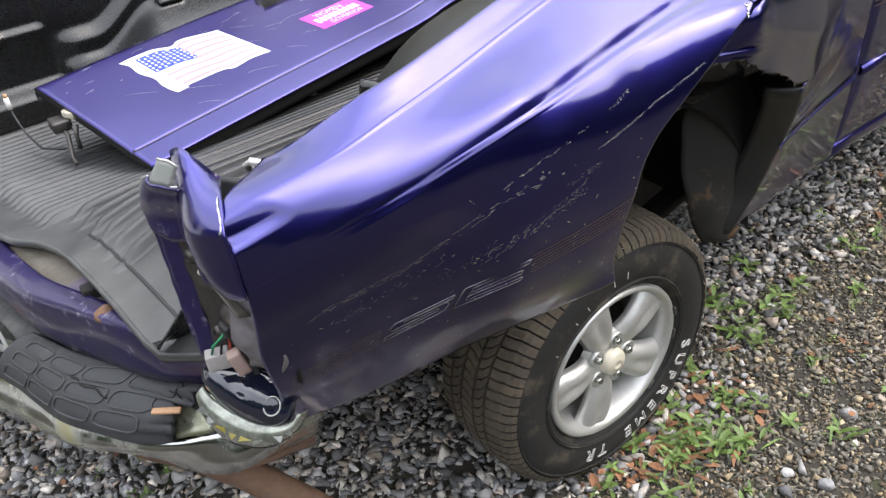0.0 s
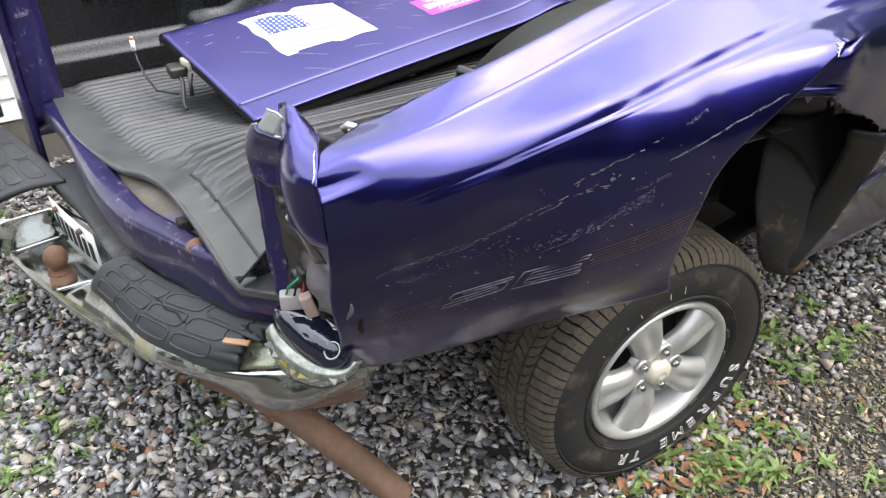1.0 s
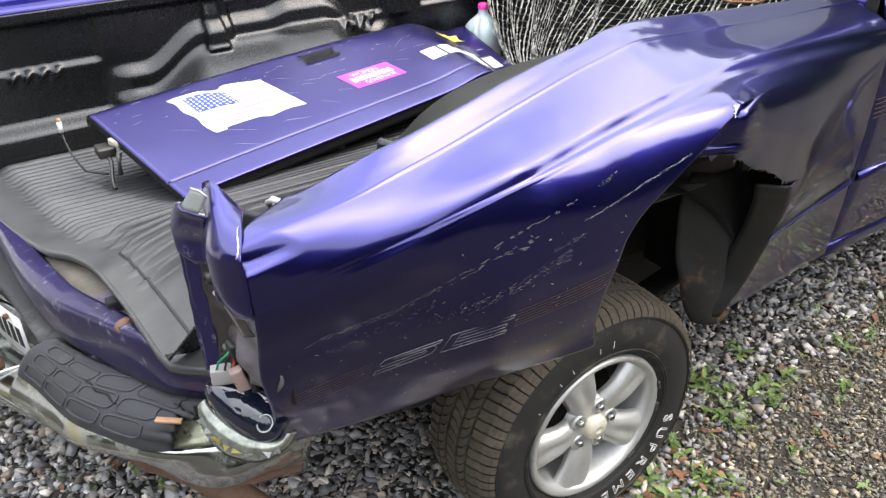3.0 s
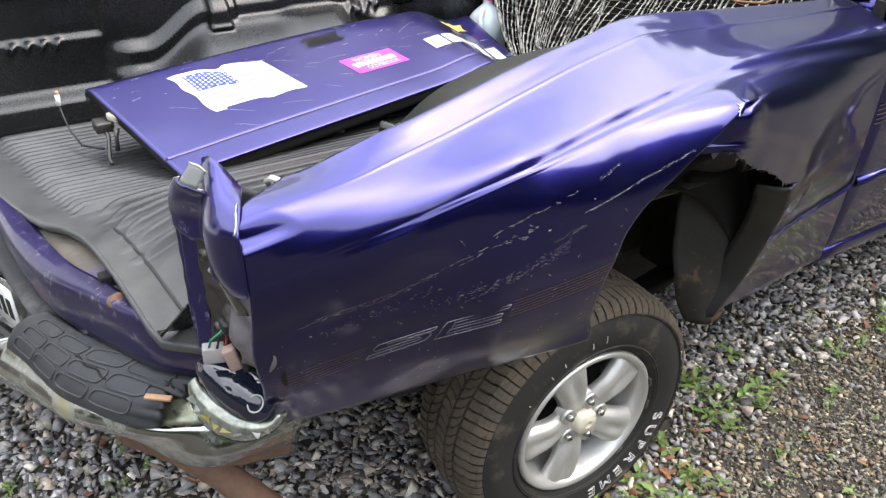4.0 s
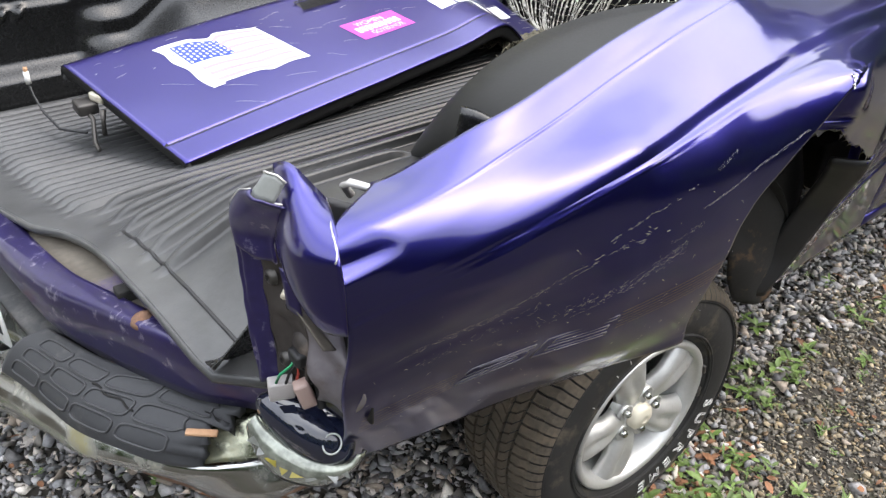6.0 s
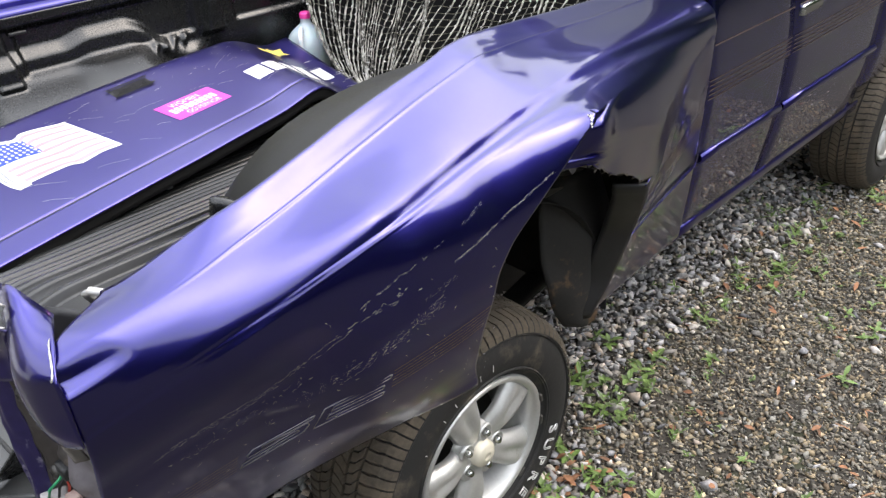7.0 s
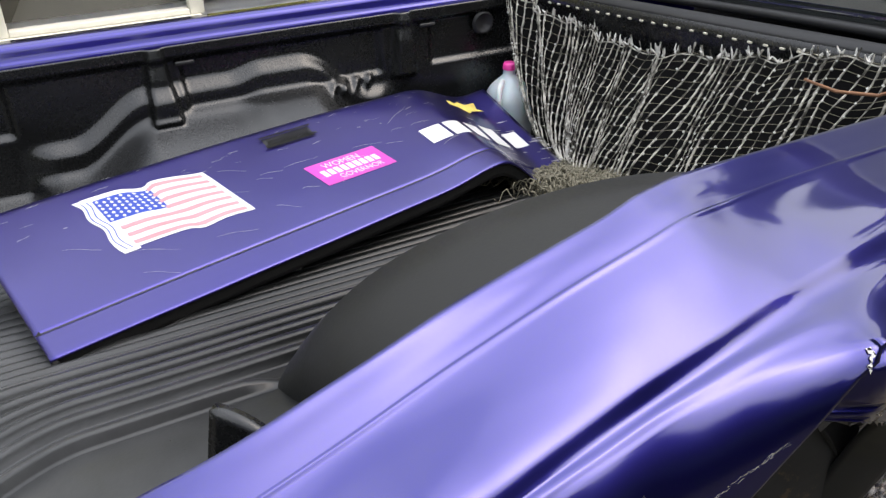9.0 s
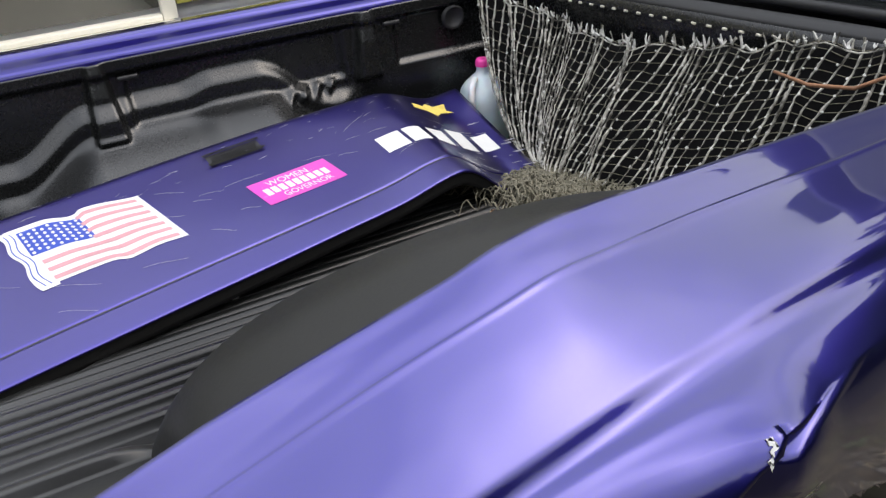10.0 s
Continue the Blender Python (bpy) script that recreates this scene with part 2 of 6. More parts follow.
SHUTTER = mat("olive_yellow_shutter", (0.42, 0.40, 0.085), 0.55, var=0.08, bump=0.05)
# soil colour lowered so that the flank's reflection comes out dark
SOIL = mat("dark_soil", (0.036, 0.031, 0.024), 0.95, var=0.4, scale=2.2, fine=38, bump=0.8, dirt=(0.04, 0.05, 0.018), dirt_amount=0.3, dirt_scale=3.5)
STONE = mat("grey_crushed_stone", (0.31, 0.30, 0.29), 0.72, var=0.35, scale=25, fine=160, bump=0.3, rnd=0.68, spec=0.5)
GRIT = mat("brown_grit", (0.19, 0.17, 0.134), 0.85, var=0.3, scale=30, fine=160, bump=0.2, rnd=0.55)
LEAFM = mat("weed_leaf", (0.105, 0.165, 0.04), 0.5, var=0.3, scale=16, bump=0.15, rnd=0.4)
DRYM = mat("dead_leaf", (0.22, 0.105, 0.052), 0.75, var=0.4, scale=22, bump=0.3, rnd=0.45)
WOOD = mat("splintered_orange_plastic", (0.46, 0.27, 0.15), 0.6, var=0.3, bump=0.3)
LENSM = mat("dark_glossy_lens", (0.008, 0.010, 0.022), 0.06, 0.0, coat=1.0, var=0.1, bump=0.0)
CLEAR = mat("shattered_clear_plastic", (0.34, 0.35, 0.33), 0.18, 0.35, coat=0.5, var=0.3, scale=40, bump=0.5)
AMBER = mat("dirty_amber_plastic", (0.42, 0.36, 0.07), 0.3, 0.1, coat=0.4, var=0.4, scale=25, bump=0.3)
PLUG = mat("grey_connector_plastic", (0.36, 0.34, 0.33), 0.5, var=0.1, bump=0.05)
PEACH = mat("peach_connector_plastic", (0.36, 0.26, 0.23), 0.5, var=0.1, bump=0.05)
WIREG = mat("green_wire", (0.02, 0.25, 0.10), 0.5, bump=0)
WIRER = mat("red_wire", (0.45, 0.06, 0.04), 0.5, bump=0)
PLATEW = mat("white_plate_enamel", (0.74, 0.74, 0.72), 0.4, 0.0, var=0.05, bump=0.03, dirt=(0.4, 0.33, 0.25), dirt_amount=0.08, dirt_scale=20)
HEDGE = mat("far_foliage", (0.034, 0.055, 0.018), 0.9, var=0.5, scale=0.8, fine=6, bump=0.6)



def tint_stones(m, tints):
    """Give every stone of a heap one of a few natural colours."""
    n, l = m.node_tree.nodes, m.node_tree.links
    b = n["Principled BSDF"]
    old = b.inputs["Base Color"].links[0].from_socket
    geo = n.new("ShaderNodeNewGeometry")
    shift = n.new("ShaderNodeMath")
    shift.operation = "MULTIPLY"
    shift.inputs[1].default_value = 17.31
    frac = n.new("ShaderNodeMath")
    frac.operation = "FRACT"
    l.new(geo.outputs["Random Per Island"], shift.inputs[0])
    l.new(shift.outputs[0], frac.inputs[0])
    ramp = n.new("ShaderNodeValToRGB")
    ramp.color_ramp.interpolation = "CONSTANT"
    while len(ramp.color_ramp.elements) < len(tints):
        ramp.color_ramp.elements.new(0.5)
    for k, (at, c) in enumerate(tints):
        ramp.color_ramp.elements[k].position, ramp.color_ramp.elements[k].color = at, (*c, 1)
    l.new(frac.outputs[0], ramp.inputs["Fac"])
    mul = n.new("ShaderNodeMix")
    mul.data_type, mul.blend_type = "RGBA", "MULTIPLY"
    mul.inputs[0].default_value = 1.0
    l.new(old, mul.inputs[6])
    l.new(ramp.outputs[0], mul.inputs[7])
    l.new(mul.outputs[2], b.inputs["Base Color"])


tint_stones(STONE, [(0.0, (0.98, 0.98, 1.0)), (0.30, (0.60, 0.62, 0.66)), (0.55, (1.12, 1.06, 0.98)), (0.76, (1.12, 0.96, 0.80)), (0.88, (0.45, 0.45, 0.47)), (0.95, (1.75, 1.66, 1.52))])
tint_stones(GRIT, [(0.0, (1.0, 1.0, 1.0)), (0.28, (0.60, 0.60, 0.62)), (0.52, (1.25, 1.10, 0.86)), (0.72, (0.95, 1.02, 1.12)), (0.88, (0.70, 0.55, 0.42)), (0.95, (2.1, 1.95, 1.65))])

# ---- building helpers ----
def thing(name, label, category, group="", kind="", at=(0, 0, 0)):
    ob = new(name)
    ob.empty_display_size = 0.1
    ob.location = at
    return tagged(ob, label, category, group, kind)


def link(name, me, material, parent=None, label="", smooth=True, kind=""):
    me.materials.append(material)
    if smooth:
        me.shade_smooth()
    ob = new(name, me)
    if parent is not None:
        ob.parent = parent
        p, back = parent, Vector((0, 0, 0))
        while p is not None:
            back += p.location
            p = p.parent
        ob.location = -back
    return tagged(ob, label, kind=kind)


def part(name, bm, material, parent=None, label="", smooth=True, kind=""):
    """One bmesh, built in world coordinates, as one mesh object under its parent."""
    me = bpy.data.meshes.new(name)
    bmesh.ops.recalc_face_normals(bm, faces=bm.faces)
    bm.to_mesh(me)
    bm.free()
    return link(name, me, material, parent, label, smooth, kind)


def spl(xs, ys):
    """Smooth curve through a few knots (no overshoot)."""
    xs, ys = np.array(xs, float), np.array(ys, float)
    h = np.diff(xs)
    d = np.diff(ys) / h
    m = np.zeros_like(ys)
    m[0], m[-1] = d[0], d[-1]
    for i in range(1, len(xs) - 1):
        m[i] = 0 if d[i - 1] * d[i] <= 0 else 2 * d[i - 1] * d[i] / (d[i - 1] + d[i])

    def f(x):
        x = np.clip(x, xs[0], xs[-1])
        i = int(min(np.searchsorted(xs, x, side="right") - 1, len(h) - 1))
        t = (x - xs[i]) / h[i]
        return float(ys[i] * (1 + 2 * t) * (1 - t) ** 2 + m[i] * h[i] * t * (1 - t) ** 2 + ys[i + 1] * t * t * (3 - 2 * t) + m[i + 1] * h[i] * t * t * (t - 1))
    return f


def sheet(fn, us, vs, thick=0.0, closed=False):
    """A surface fn(u, v) over a grid; thick gives it a second skin and a rim."""
    bm = bmesh.new()
    P = [[Vector(fn(u, v)) for v in vs] for u in us]
    nu, nv = len(us), len(vs)
    V = [[bm.verts.new(p) for p in row] for row in P]
    last = nu if closed else nu - 1
    for i in range(last):
        for j in range(nv - 1):
            a, b, c, d = V[i][j], V[(i + 1) % nu][j], V[(i + 1) % nu][j + 1], V[i][j + 1]
            if (a.co - b.co).length + (c.co - d.co).length > 1e-6:
                try:
                    bm.faces.new((a, b, c, d))
                except ValueError:
                    pass
    if thick:
        bm.normal_update()
        back = {}
        for row in V:
            for v in row:
                back[v] = bm.verts.new(v.co - v.normal * thick)
        fs = list(bm.faces)
        edges = [e for e in bm.edges if len(e.link_faces) == 1]
        for f in fs:
            bm.faces.new([back[v] for v in reversed(f.verts)])
        for e in edges:
            a, b = e.verts
            bm.faces.new((b, a, back[a], back[b]))
    return bm


def smooth(x):
    x = min(1, max(0, x))
    return x * x * (3 - 2 * x)


def lin(a, b, n):
    return [a + (b - a) * i / (n - 1) for i in range(n)]


def tube(points, radius, sides=8, bm=None, caps=True, taper=None):
    """A round bar along points."""
    bm = bm or bmesh.new()
    pts = [Vector(p) for p in points]
    rings = []
    up = Vector((0.13, 0.21, 0.97))
    for i, p in enumerate(pts):
        d = (pts[min(i + 1, len(pts) - 1)] - pts[max(i - 1, 0)]).normalized()
        a = d.cross(up)
        if a.length < 0.05:
            a = d.cross(Vector((1, 0, 0)))
        a.normalize()
        b = d.cross(a)
        r = radius * (taper[i] if taper else 1)
        rings.append([bm.verts.new(p + r * (math.cos(k * 2 * math.pi / sides) * a + math.sin(k * 2 * math.pi / sides) * b)) for k in range(sides)])
    for A, B in zip(rings[:-1], rings[1:]):
        for k in range(sides):
            bm.faces.new((A[k], A[(k + 1) % sides], B[(k + 1) % sides], B[k]))
    if caps:
        bm.faces.new(rings[0][::-1])
        bm.faces.new(rings[-1])
    return bm


def block(cx, cy, cz, sx, sy, sz, bevel=0.004, m=None, bm=None):
    """A box with rounded edges, turned and placed by m."""
    own = bmesh.new()
    bmesh.ops.create_cube(own, size=1)
    for v in own.verts:
        v.co = Vector((v.co.x * sx, v.co.y * sy, v.co.z * sz))
    if bevel:
        bmesh.ops.bevel(own, geom=list(own.edges), offset=bevel, segments=2, affect="EDGES", profile=0.6)
    for v in own.verts:
        v.co = (m @ v.co if m else v.co) + Vector((cx, cy, cz))
    if bm is None:
        return own
    me = bpy.data.meshes.new("tmp")
    own.to_mesh(me)
    bm.from_mesh(me)
    bpy.data.meshes.remove(me)
    own.free()
    return bm


def lathe(profile, n, origin, axis="x", bm=None):
    """Turn (offset along the axis, radius) pairs about an axis through origin."""
    bm = bm or bmesh.new()
    o = Vector(origin)
    rings = []
    for k in range(n):
        a = 2 * math.pi * k / n
        c, s = math.cos(a), math.sin(a)
        ring = []
        for h, r in profile:
            p = {"x": (h, r * c, r * s), "y": (r * c, h, r * s), "z": (r * c, r * s, h)}[axis]
            ring.append(bm.verts.new(o + Vector(p)))
        rings.append(ring)
    for k in range(n):
        A, B = rings[k], rings[(k + 1) % n]
        for j in range(len(profile) - 1):
            bm.faces.new((A[j], B[j], B[j + 1], A[j + 1]))
    return bm


def outline(fn, loop, lift, depth=0.0008, bm=None):
    """A thin flat shape laid on a surface: loop holds (u, v) corners, fn(u, v) gives place and normal."""
    bm = bm or bmesh.new()
    top = []
    for u, v in loop:
        p, nrm = fn(u, v)
        top.append(bm.verts.new(p + nrm * lift))
    bm.faces.new(top)
    return bm


def ribbon(fn, path, width, lift, bm=None):
    """A narrow strip on a surface along (u, v, width factor) points; v is widened."""
    bm = bm or bmesh.new()
    rows = []
    for u, v, w in path:
        a, n1 = fn(u, v - width * w / 2)
        b, n2 = fn(u, v + width * w / 2)
        rows.append((bm.verts.new(a + n1 * lift), bm.verts.new(b + n2 * lift)))
    for (a, b), (c, d) in zip(rows[:-1], rows[1:]):
        bm.faces.new((a, b, d, c))
    return bm


def letters(text, size, extrude=0.001, wire=0.0):
    """The mesh of a word in the built-in font; wire draws its outline alone."""
    cu = bpy.data.curves.new("word", "FONT")
    cu.body, cu.size, cu.extrude = text, size, extrude
    cu.align_x, cu.align_y = "CENTER", "CENTER"
    if wire:
        cu.fill_mode, cu.bevel_depth, cu.bevel_resolution, cu.resolution_u = "NONE", wire, 0, 4
    ob = bpy.data.objects.new("word", cu)
    scene.collection.objects.link(ob)
    me = bpy.data.meshes.new_from_object(ob)
    bpy.data.objects.remove(ob)
    return me

# ---- ground ----
def ground_z(x, y):
    return 0.012 * noise.noise(Vector((x * 1.3, y * 1.3, 0))) - 0.012


def build_ground():
    bm = bmesh.new()
    near = [-60, -30, -15, -8, -5] + lin(-3.4, 3.4, 86) + [5, 8, 15, 30, 60]
    far = [-60, -30, -15, -8, -5] + lin(-3.4, 6.0, 100) + [8, 15, 30, 60]
    V = [[bm.verts.new((x, y, ground_z(x, y))) for y in far] for x in near]
    for i in range(len(near) - 1):
        for j in range(len(far) - 1):
            bm.faces.new((V[i][j], V[i + 1][j], V[i + 1][j + 1], V[i][j + 1]))
    ob = part("ground", bm, SOIL)
    return tagged(ob, "dark brown soil drive with moss", "ground", kind="structure")


ground = build_ground()


GRIT_EDGE = spl([-3, -1.2, -0.4, 0.0, 0.35, 0.6, 1.1, 1.7, 2.5, 3.1, 5.0], [0.30, 0.22, 0.10, 0.05, -0.02, -0.09, -0.17, -0.19, -0.16, -0.10, -0.10])


def grit_side(x, y):
    """1 where the coarse grey stone thins out into fine brown grit."""
    edge = GRIT_EDGE(y) + 0.10 * noise.noise(Vector((x * 2, y * 2, 3))) + 0.05 * noise.noise(Vector((x * 7, y * 7, 5)))
    return 1 / (1 + math.exp(-(x - edge) / 0.045))


def rock_shapes(count, rng):
    """A few low angular stones as vertex arrays."""
    out = []
    for _ in range(count):
        bm = bmesh.new()
        # angular chip: the hull of a few random points
        pts = rng.normal(0, 1, (9, 3))
        pts = pts / np.linalg.norm(pts, axis=1)[:, None] * rng.uniform(0.62, 1.25, (9, 1)) * np.array([1.2, rng.uniform(0.65, 1.0), rng.uniform(0.42, 0.75)])
        for p in pts:
            bm.verts.new(p)
        hull = bmesh.ops.convex_hull(bm, input=bm.verts)
        bmesh.ops.delete(bm, geom=[g for g in hull["geom_interior"] if isinstance(g, bmesh.types.BMVert)], context="VERTS")
        bmesh.ops.triangulate(bm, faces=bm.faces)
        bm.verts.index_update()
        v = np.array([p.co[:] for p in bm.verts])
        f = np.array([[q.index for q in fc.verts] for fc in bm.faces])
        bm.free()
        out.append((v, f))
    return out


def scatter(name, spots, sizes, shapes, material, label, rng, sink=0.25):
    """Many stones in one mesh."""
    spots, sizes = np.array(spots), np.array(sizes)
    pick = rng.integers(0, len(shapes), len(spots))
    turn, tilt = rng.uniform(0, 6.283, len(spots)), rng.normal(0, 0.45, len(spots))
    VV, FF, base = [], [], 0
    for k, (v, f) in enumerate(shapes):
        here = np.nonzero(pick == k)[0]
        ca, sa, cb, sb = np.cos(turn[here]), np.sin(turn[here]), np.cos(tilt[here]), np.sin(tilt[here])
        y1 = np.outer(cb, v[:, 1]) - np.outer(sb, v[:, 2])
        z1 = np.outer(sb, v[:, 1]) + np.outer(cb, v[:, 2])
        x2 = ca[:, None] * v[:, 0] - sa[:, None] * y1
        y2 = sa[:, None] * v[:, 0] + ca[:, None] * y1
        q = np.stack([x2, y2, z1], axis=2) * sizes[here][:, None, None] + spots[here][:, None, :]
        q[:, :, 2] += (sizes[here] * (0.5 - sink))[:, None]
        VV.append(q.reshape(-1, 3))
        FF.append((f[None, :, :] + (base + np.arange(len(here)) * len(v))[:, None, None]).reshape(-1, 3))
        base += len(here) * len(v)
    V, F = np.concatenate(VV), np.concatenate(FF)
    me = bpy.data.meshes.new(name)
    me.vertices.add(len(V))
    me.vertices.foreach_set("co", V.ravel())
    me.loops.add(F.size)
    me.loops.foreach_set("vertex_index", F.ravel())
    me.polygons.add(len(F))
    me.polygons.foreach_set("loop_start", np.arange(0, F.size, 3))
    me.polygons.foreach_set("loop_total", np.full(len(F), 3))
    me.update()
    me.validate()
    ob = link(name, me, material, None, label, smooth=False)
    return tagged(ob, label, name, kind="stuff")


def build_gravel():
    rng = np.random.default_rng(4)
    shapes = rock_shapes(24, rng)
    spots, sizes, gs, gz = [], [], [], []
    while len(spots) < 64000:
        x, y = rng.uniform(-2.6, 0.8), rng.uniform(-1.9, 4.0)
        if -1.5 < x < -0.75 and 0.1 < y < 3.2:
            continue
        if rng.uniform() < grit_side(x, y) * 0.985:
            continue
        if y > 2.6 and rng.uniform() < 0.35:
            continue
        s = float(np.clip(rng.lognormal(math.log(0.0118), 0.40), 0.0045, 0.028))
        spots.append((x, y, ground_z(x, y) + rng.uniform(-0.002, 0.012)))
        sizes.append(s)
    scatter("gravel", spots, sizes, shapes, STONE, "grey crushed stone gravel lying on the drive", rng)
    while len(gs) < 80000:
        x, y = rng.uniform(-0.4, 1.7), rng.uniform(-0.4, 3.4)
        # no grit beside the rear flank: bare dark soil keeps its reflection dark
        if rng.uniform() > grit_side(x, y) or rng.uniform() > smooth((y + 0.35) / 0.35):
            continue
        gs.append((x, y, ground_z(x, y) + rng.uniform(-0.001, 0.004)))
        gz.append(float(np.clip(rng.lognormal(math.log(0.0062), 0.42), 0.0025, 0.015)))
    scatter("grit", gs, gz, shapes, GRIT, "fine brown grit beside the coarse gravel", rng)


build_gravel()

# ---- pickup truck: crushed right bed side ----
truck = thing("pickup_truck", "violet metallic pickup truck with a crushed rear corner on gravel", "truck", at=(-0.9, 0.6, 0))

# cross-section knots of the crushed panel along the truck: (x, z) of rail, shoulder, groove, bulge and side
RX = spl([-0.80, -0.69, -0.62, -0.45, -0.33, -0.20, -0.13, -0.04, 0.06, 0.17, 0.45, 0.65, 1.0], [0.050, 0.058, 0.058, 0.028, 0.000, -0.020, -0.030, -0.050, -0.072, -0.095, -0.158, -0.194, -0.245])
RZ = spl([-0.90, -0.78, -0.69, -0.62, -0.45, -0.33, -0.20, -0.13, -0.06, -0.02, 0.06, 0.17, 0.45, 0.65, 1.0], [1.258, 1.264, 1.288, 1.305, 1.327, 1.342, 1.359, 1.368, 1.377, 1.377, 1.370, 1.356, 1.317, 1.294, 1.262])
TX = spl([-0.88, -0.70, -0.62, -0.49, -0.345, -0.20, -0.10, 0.037, 0.18, 0.45, 0.65, 1.0], [0.140, 0.118, 0.104, 0.076, 0.046, 0.026, 0.013, -0.016, -0.050, -0.098, -0.135, -0.182])
TZ = spl([-0.88, -0.70, -0.62, -0.49, -0.345, -0.20, -0.10, -0.04, 0.037, 0.18, 0.45, 0.65, 1.0], [1.252, 1.268, 1.278, 1.291, 1.312, 1.338, 1.352, 1.357, 1.350, 1.332, 1.300, 1.280, 1.256])
GX = spl([-0.89, -0.70, -0.55, -0.45, -0.38, -0.30, -0.18, -0.05, 0.10, 0.25, 0.45, 0.63, 1.0], [0.162, 0.177, 0.183, 0.185, 0.177, 0.163, 0.146, 0.130, 0.107, 0.082, 0.046, 0.012, -0.058])
GZ = spl([-0.89, -0.70, -0.55, -0.45, -0.38, -0.30, -0.18, -0.05, 0.05, 0.10, 0.25, 0.45, 0.63, 1.0], [1.176, 1.207, 1.232, 1.248, 1.256, 1.263, 1.275, 1.288, 1.294, 1.294, 1.286, 1.266, 1.244, 1.192])
SX = spl([-0.89, -0.60, -0.42, -0.29, -0.18, -0.10, -0.02, 0.02, 0.056, 0.10, 1.0], [0.164, 0.190, 0.191, 0.181, 0.170, 0.170, 0.178, 0.187, 0.200, 0.172, -0.055])
SZ = spl([-0.89, -0.60, -0.42, -0.29, -0.18, -0.05, 0.02, 0.056, 0.12, 1.0], [1.150, 1.204, 1.238, 1.247, 1.256, 1.268, 1.273, 1.276, 1.262, 1.110])
MX = spl([-0.89, -0.67, -0.57, -0.45, -0.25, -0.05, 0.05, 0.12, 0.32, 0.40, 0.60, 1.0], [0.135, 0.166, 0.190, 0.220, 0.234, 0.226, 0.205, 0.118, 0.140, 0.136, 0.064, -0.058])
MZ = spl([-0.9, -0.45, -0.23, 0.2, 0.385, 1.0], [1.03, 1.075, 1.07, 1.05, 1.00, 0.97])
LX = spl([-0.87, -0.67, -0.57, -0.45, -0.26, 0.2, 0.5, 1.0], [0.098, 0.114, 0.138, 0.180, 0.206, 0.10, 0.03, -0.060])
LZ = spl([-0.9, -0.26, 0.2, 0.5, 1.0], [0.905, 0.915, 0.85, 0.765, 0.765])
BX = spl([-0.87, -0.6, -0.375, -0.24, 0.2, 0.45, 1.0], [0.046, 0.058, 0.118, 0.192, 0.05, -0.035, -0.075])
BZ = spl([-0.9, -0.76, -0.6, -0.38, -0.24, 0.2, 0.45, 1.0], [0.812, 0.776, 0.762, 0.790, 0.845, 0.6, 0.505, 0.515])


# ahead of the tear the sheet folds sharply under the crease
FSX = spl([-0.08, 0.02, 0.056, 0.15, 0.30, 0.45, 0.60, 1.0], [0.105, 0.158, 0.200, 0.166, 0.124, 0.086, 0.050, -0.055])
FSZ = spl([-0.08, 0.02, 0.056, 0.15, 0.30, 0.45, 0.60, 1.0], [1.225, 1.256, 1.276, 1.264, 1.246, 1.225, 1.198, 1.110])
FMX = spl([-0.08, 0.05, 0.17, 0.32, 0.42, 0.60, 1.0], [0.120, 0.160, 0.166, 0.140, 0.120, 0.064, -0.058])


def bell(v, c, w):
    return math.exp(-((v - c) / w) ** 2)


def section(y, s, front=False):
    """Place on the panel: y along the truck, s from the inner flange (0) over the rail (1), ridge (2), groove (3), roll (4), side (5, 6) to the lower edge (7) and its return (8)."""
    S, M = ((FSX(y), FSZ(y)), (FMX(y), MZ(y))) if front else ((SX(y), SZ(y)), (MX(y), MZ(y)))
    K = [(RX(y) - 0.014, RZ(y) - 0.065), (RX(y), RZ(y)), (TX(y), TZ(y)), (GX(y), GZ(y)), S, M, (LX(y), LZ(y)), (BX(y), BZ(y)), (BX(y) - 0.035, BZ(y) - 0.004)]
    i = int(min(max(math.floor(s), 0), 7))
    t = s - i
    p1, p2 = K[i], K[i + 1]
    if i in (0, 7):
        return tuple(p1[k] + (p2[k] - p1[k]) * t for k in (0, 1))
    h = math.dist(p1, p2)

    def slope(j, k):
        """Direction at a knot, weighted by the lengths on both sides."""
        a, b = math.dist(K[j - 1], K[j]), math.dist(K[j], K[j + 1])
        return ((K[j + 1][k] - K[j][k]) / b * a + (K[j][k] - K[j - 1][k]) / a * b) / (a + b)

    def curve(k):
        m1 = slope(i, k) if i > 1 else (p2[k] - p1[k]) / h
        m2 = slope(i + 1, k) if i < 6 else (p2[k] - p1[k]) / h
        if i == 3:
            # the roll ends in a hard edge round the torn tip
            m2 += ((p2[k] - p1[k]) / h - m2) * bell(y, 0.056, 0.12)
        return p1[k] * (1 + 2 * t) * (1 - t) ** 2 + m1 * h * t * (1 - t) ** 2 + p2[k] * t * t * (3 - 2 * t) + m2 * h * t * t * (t - 1)
    return curve(0), curve(1)


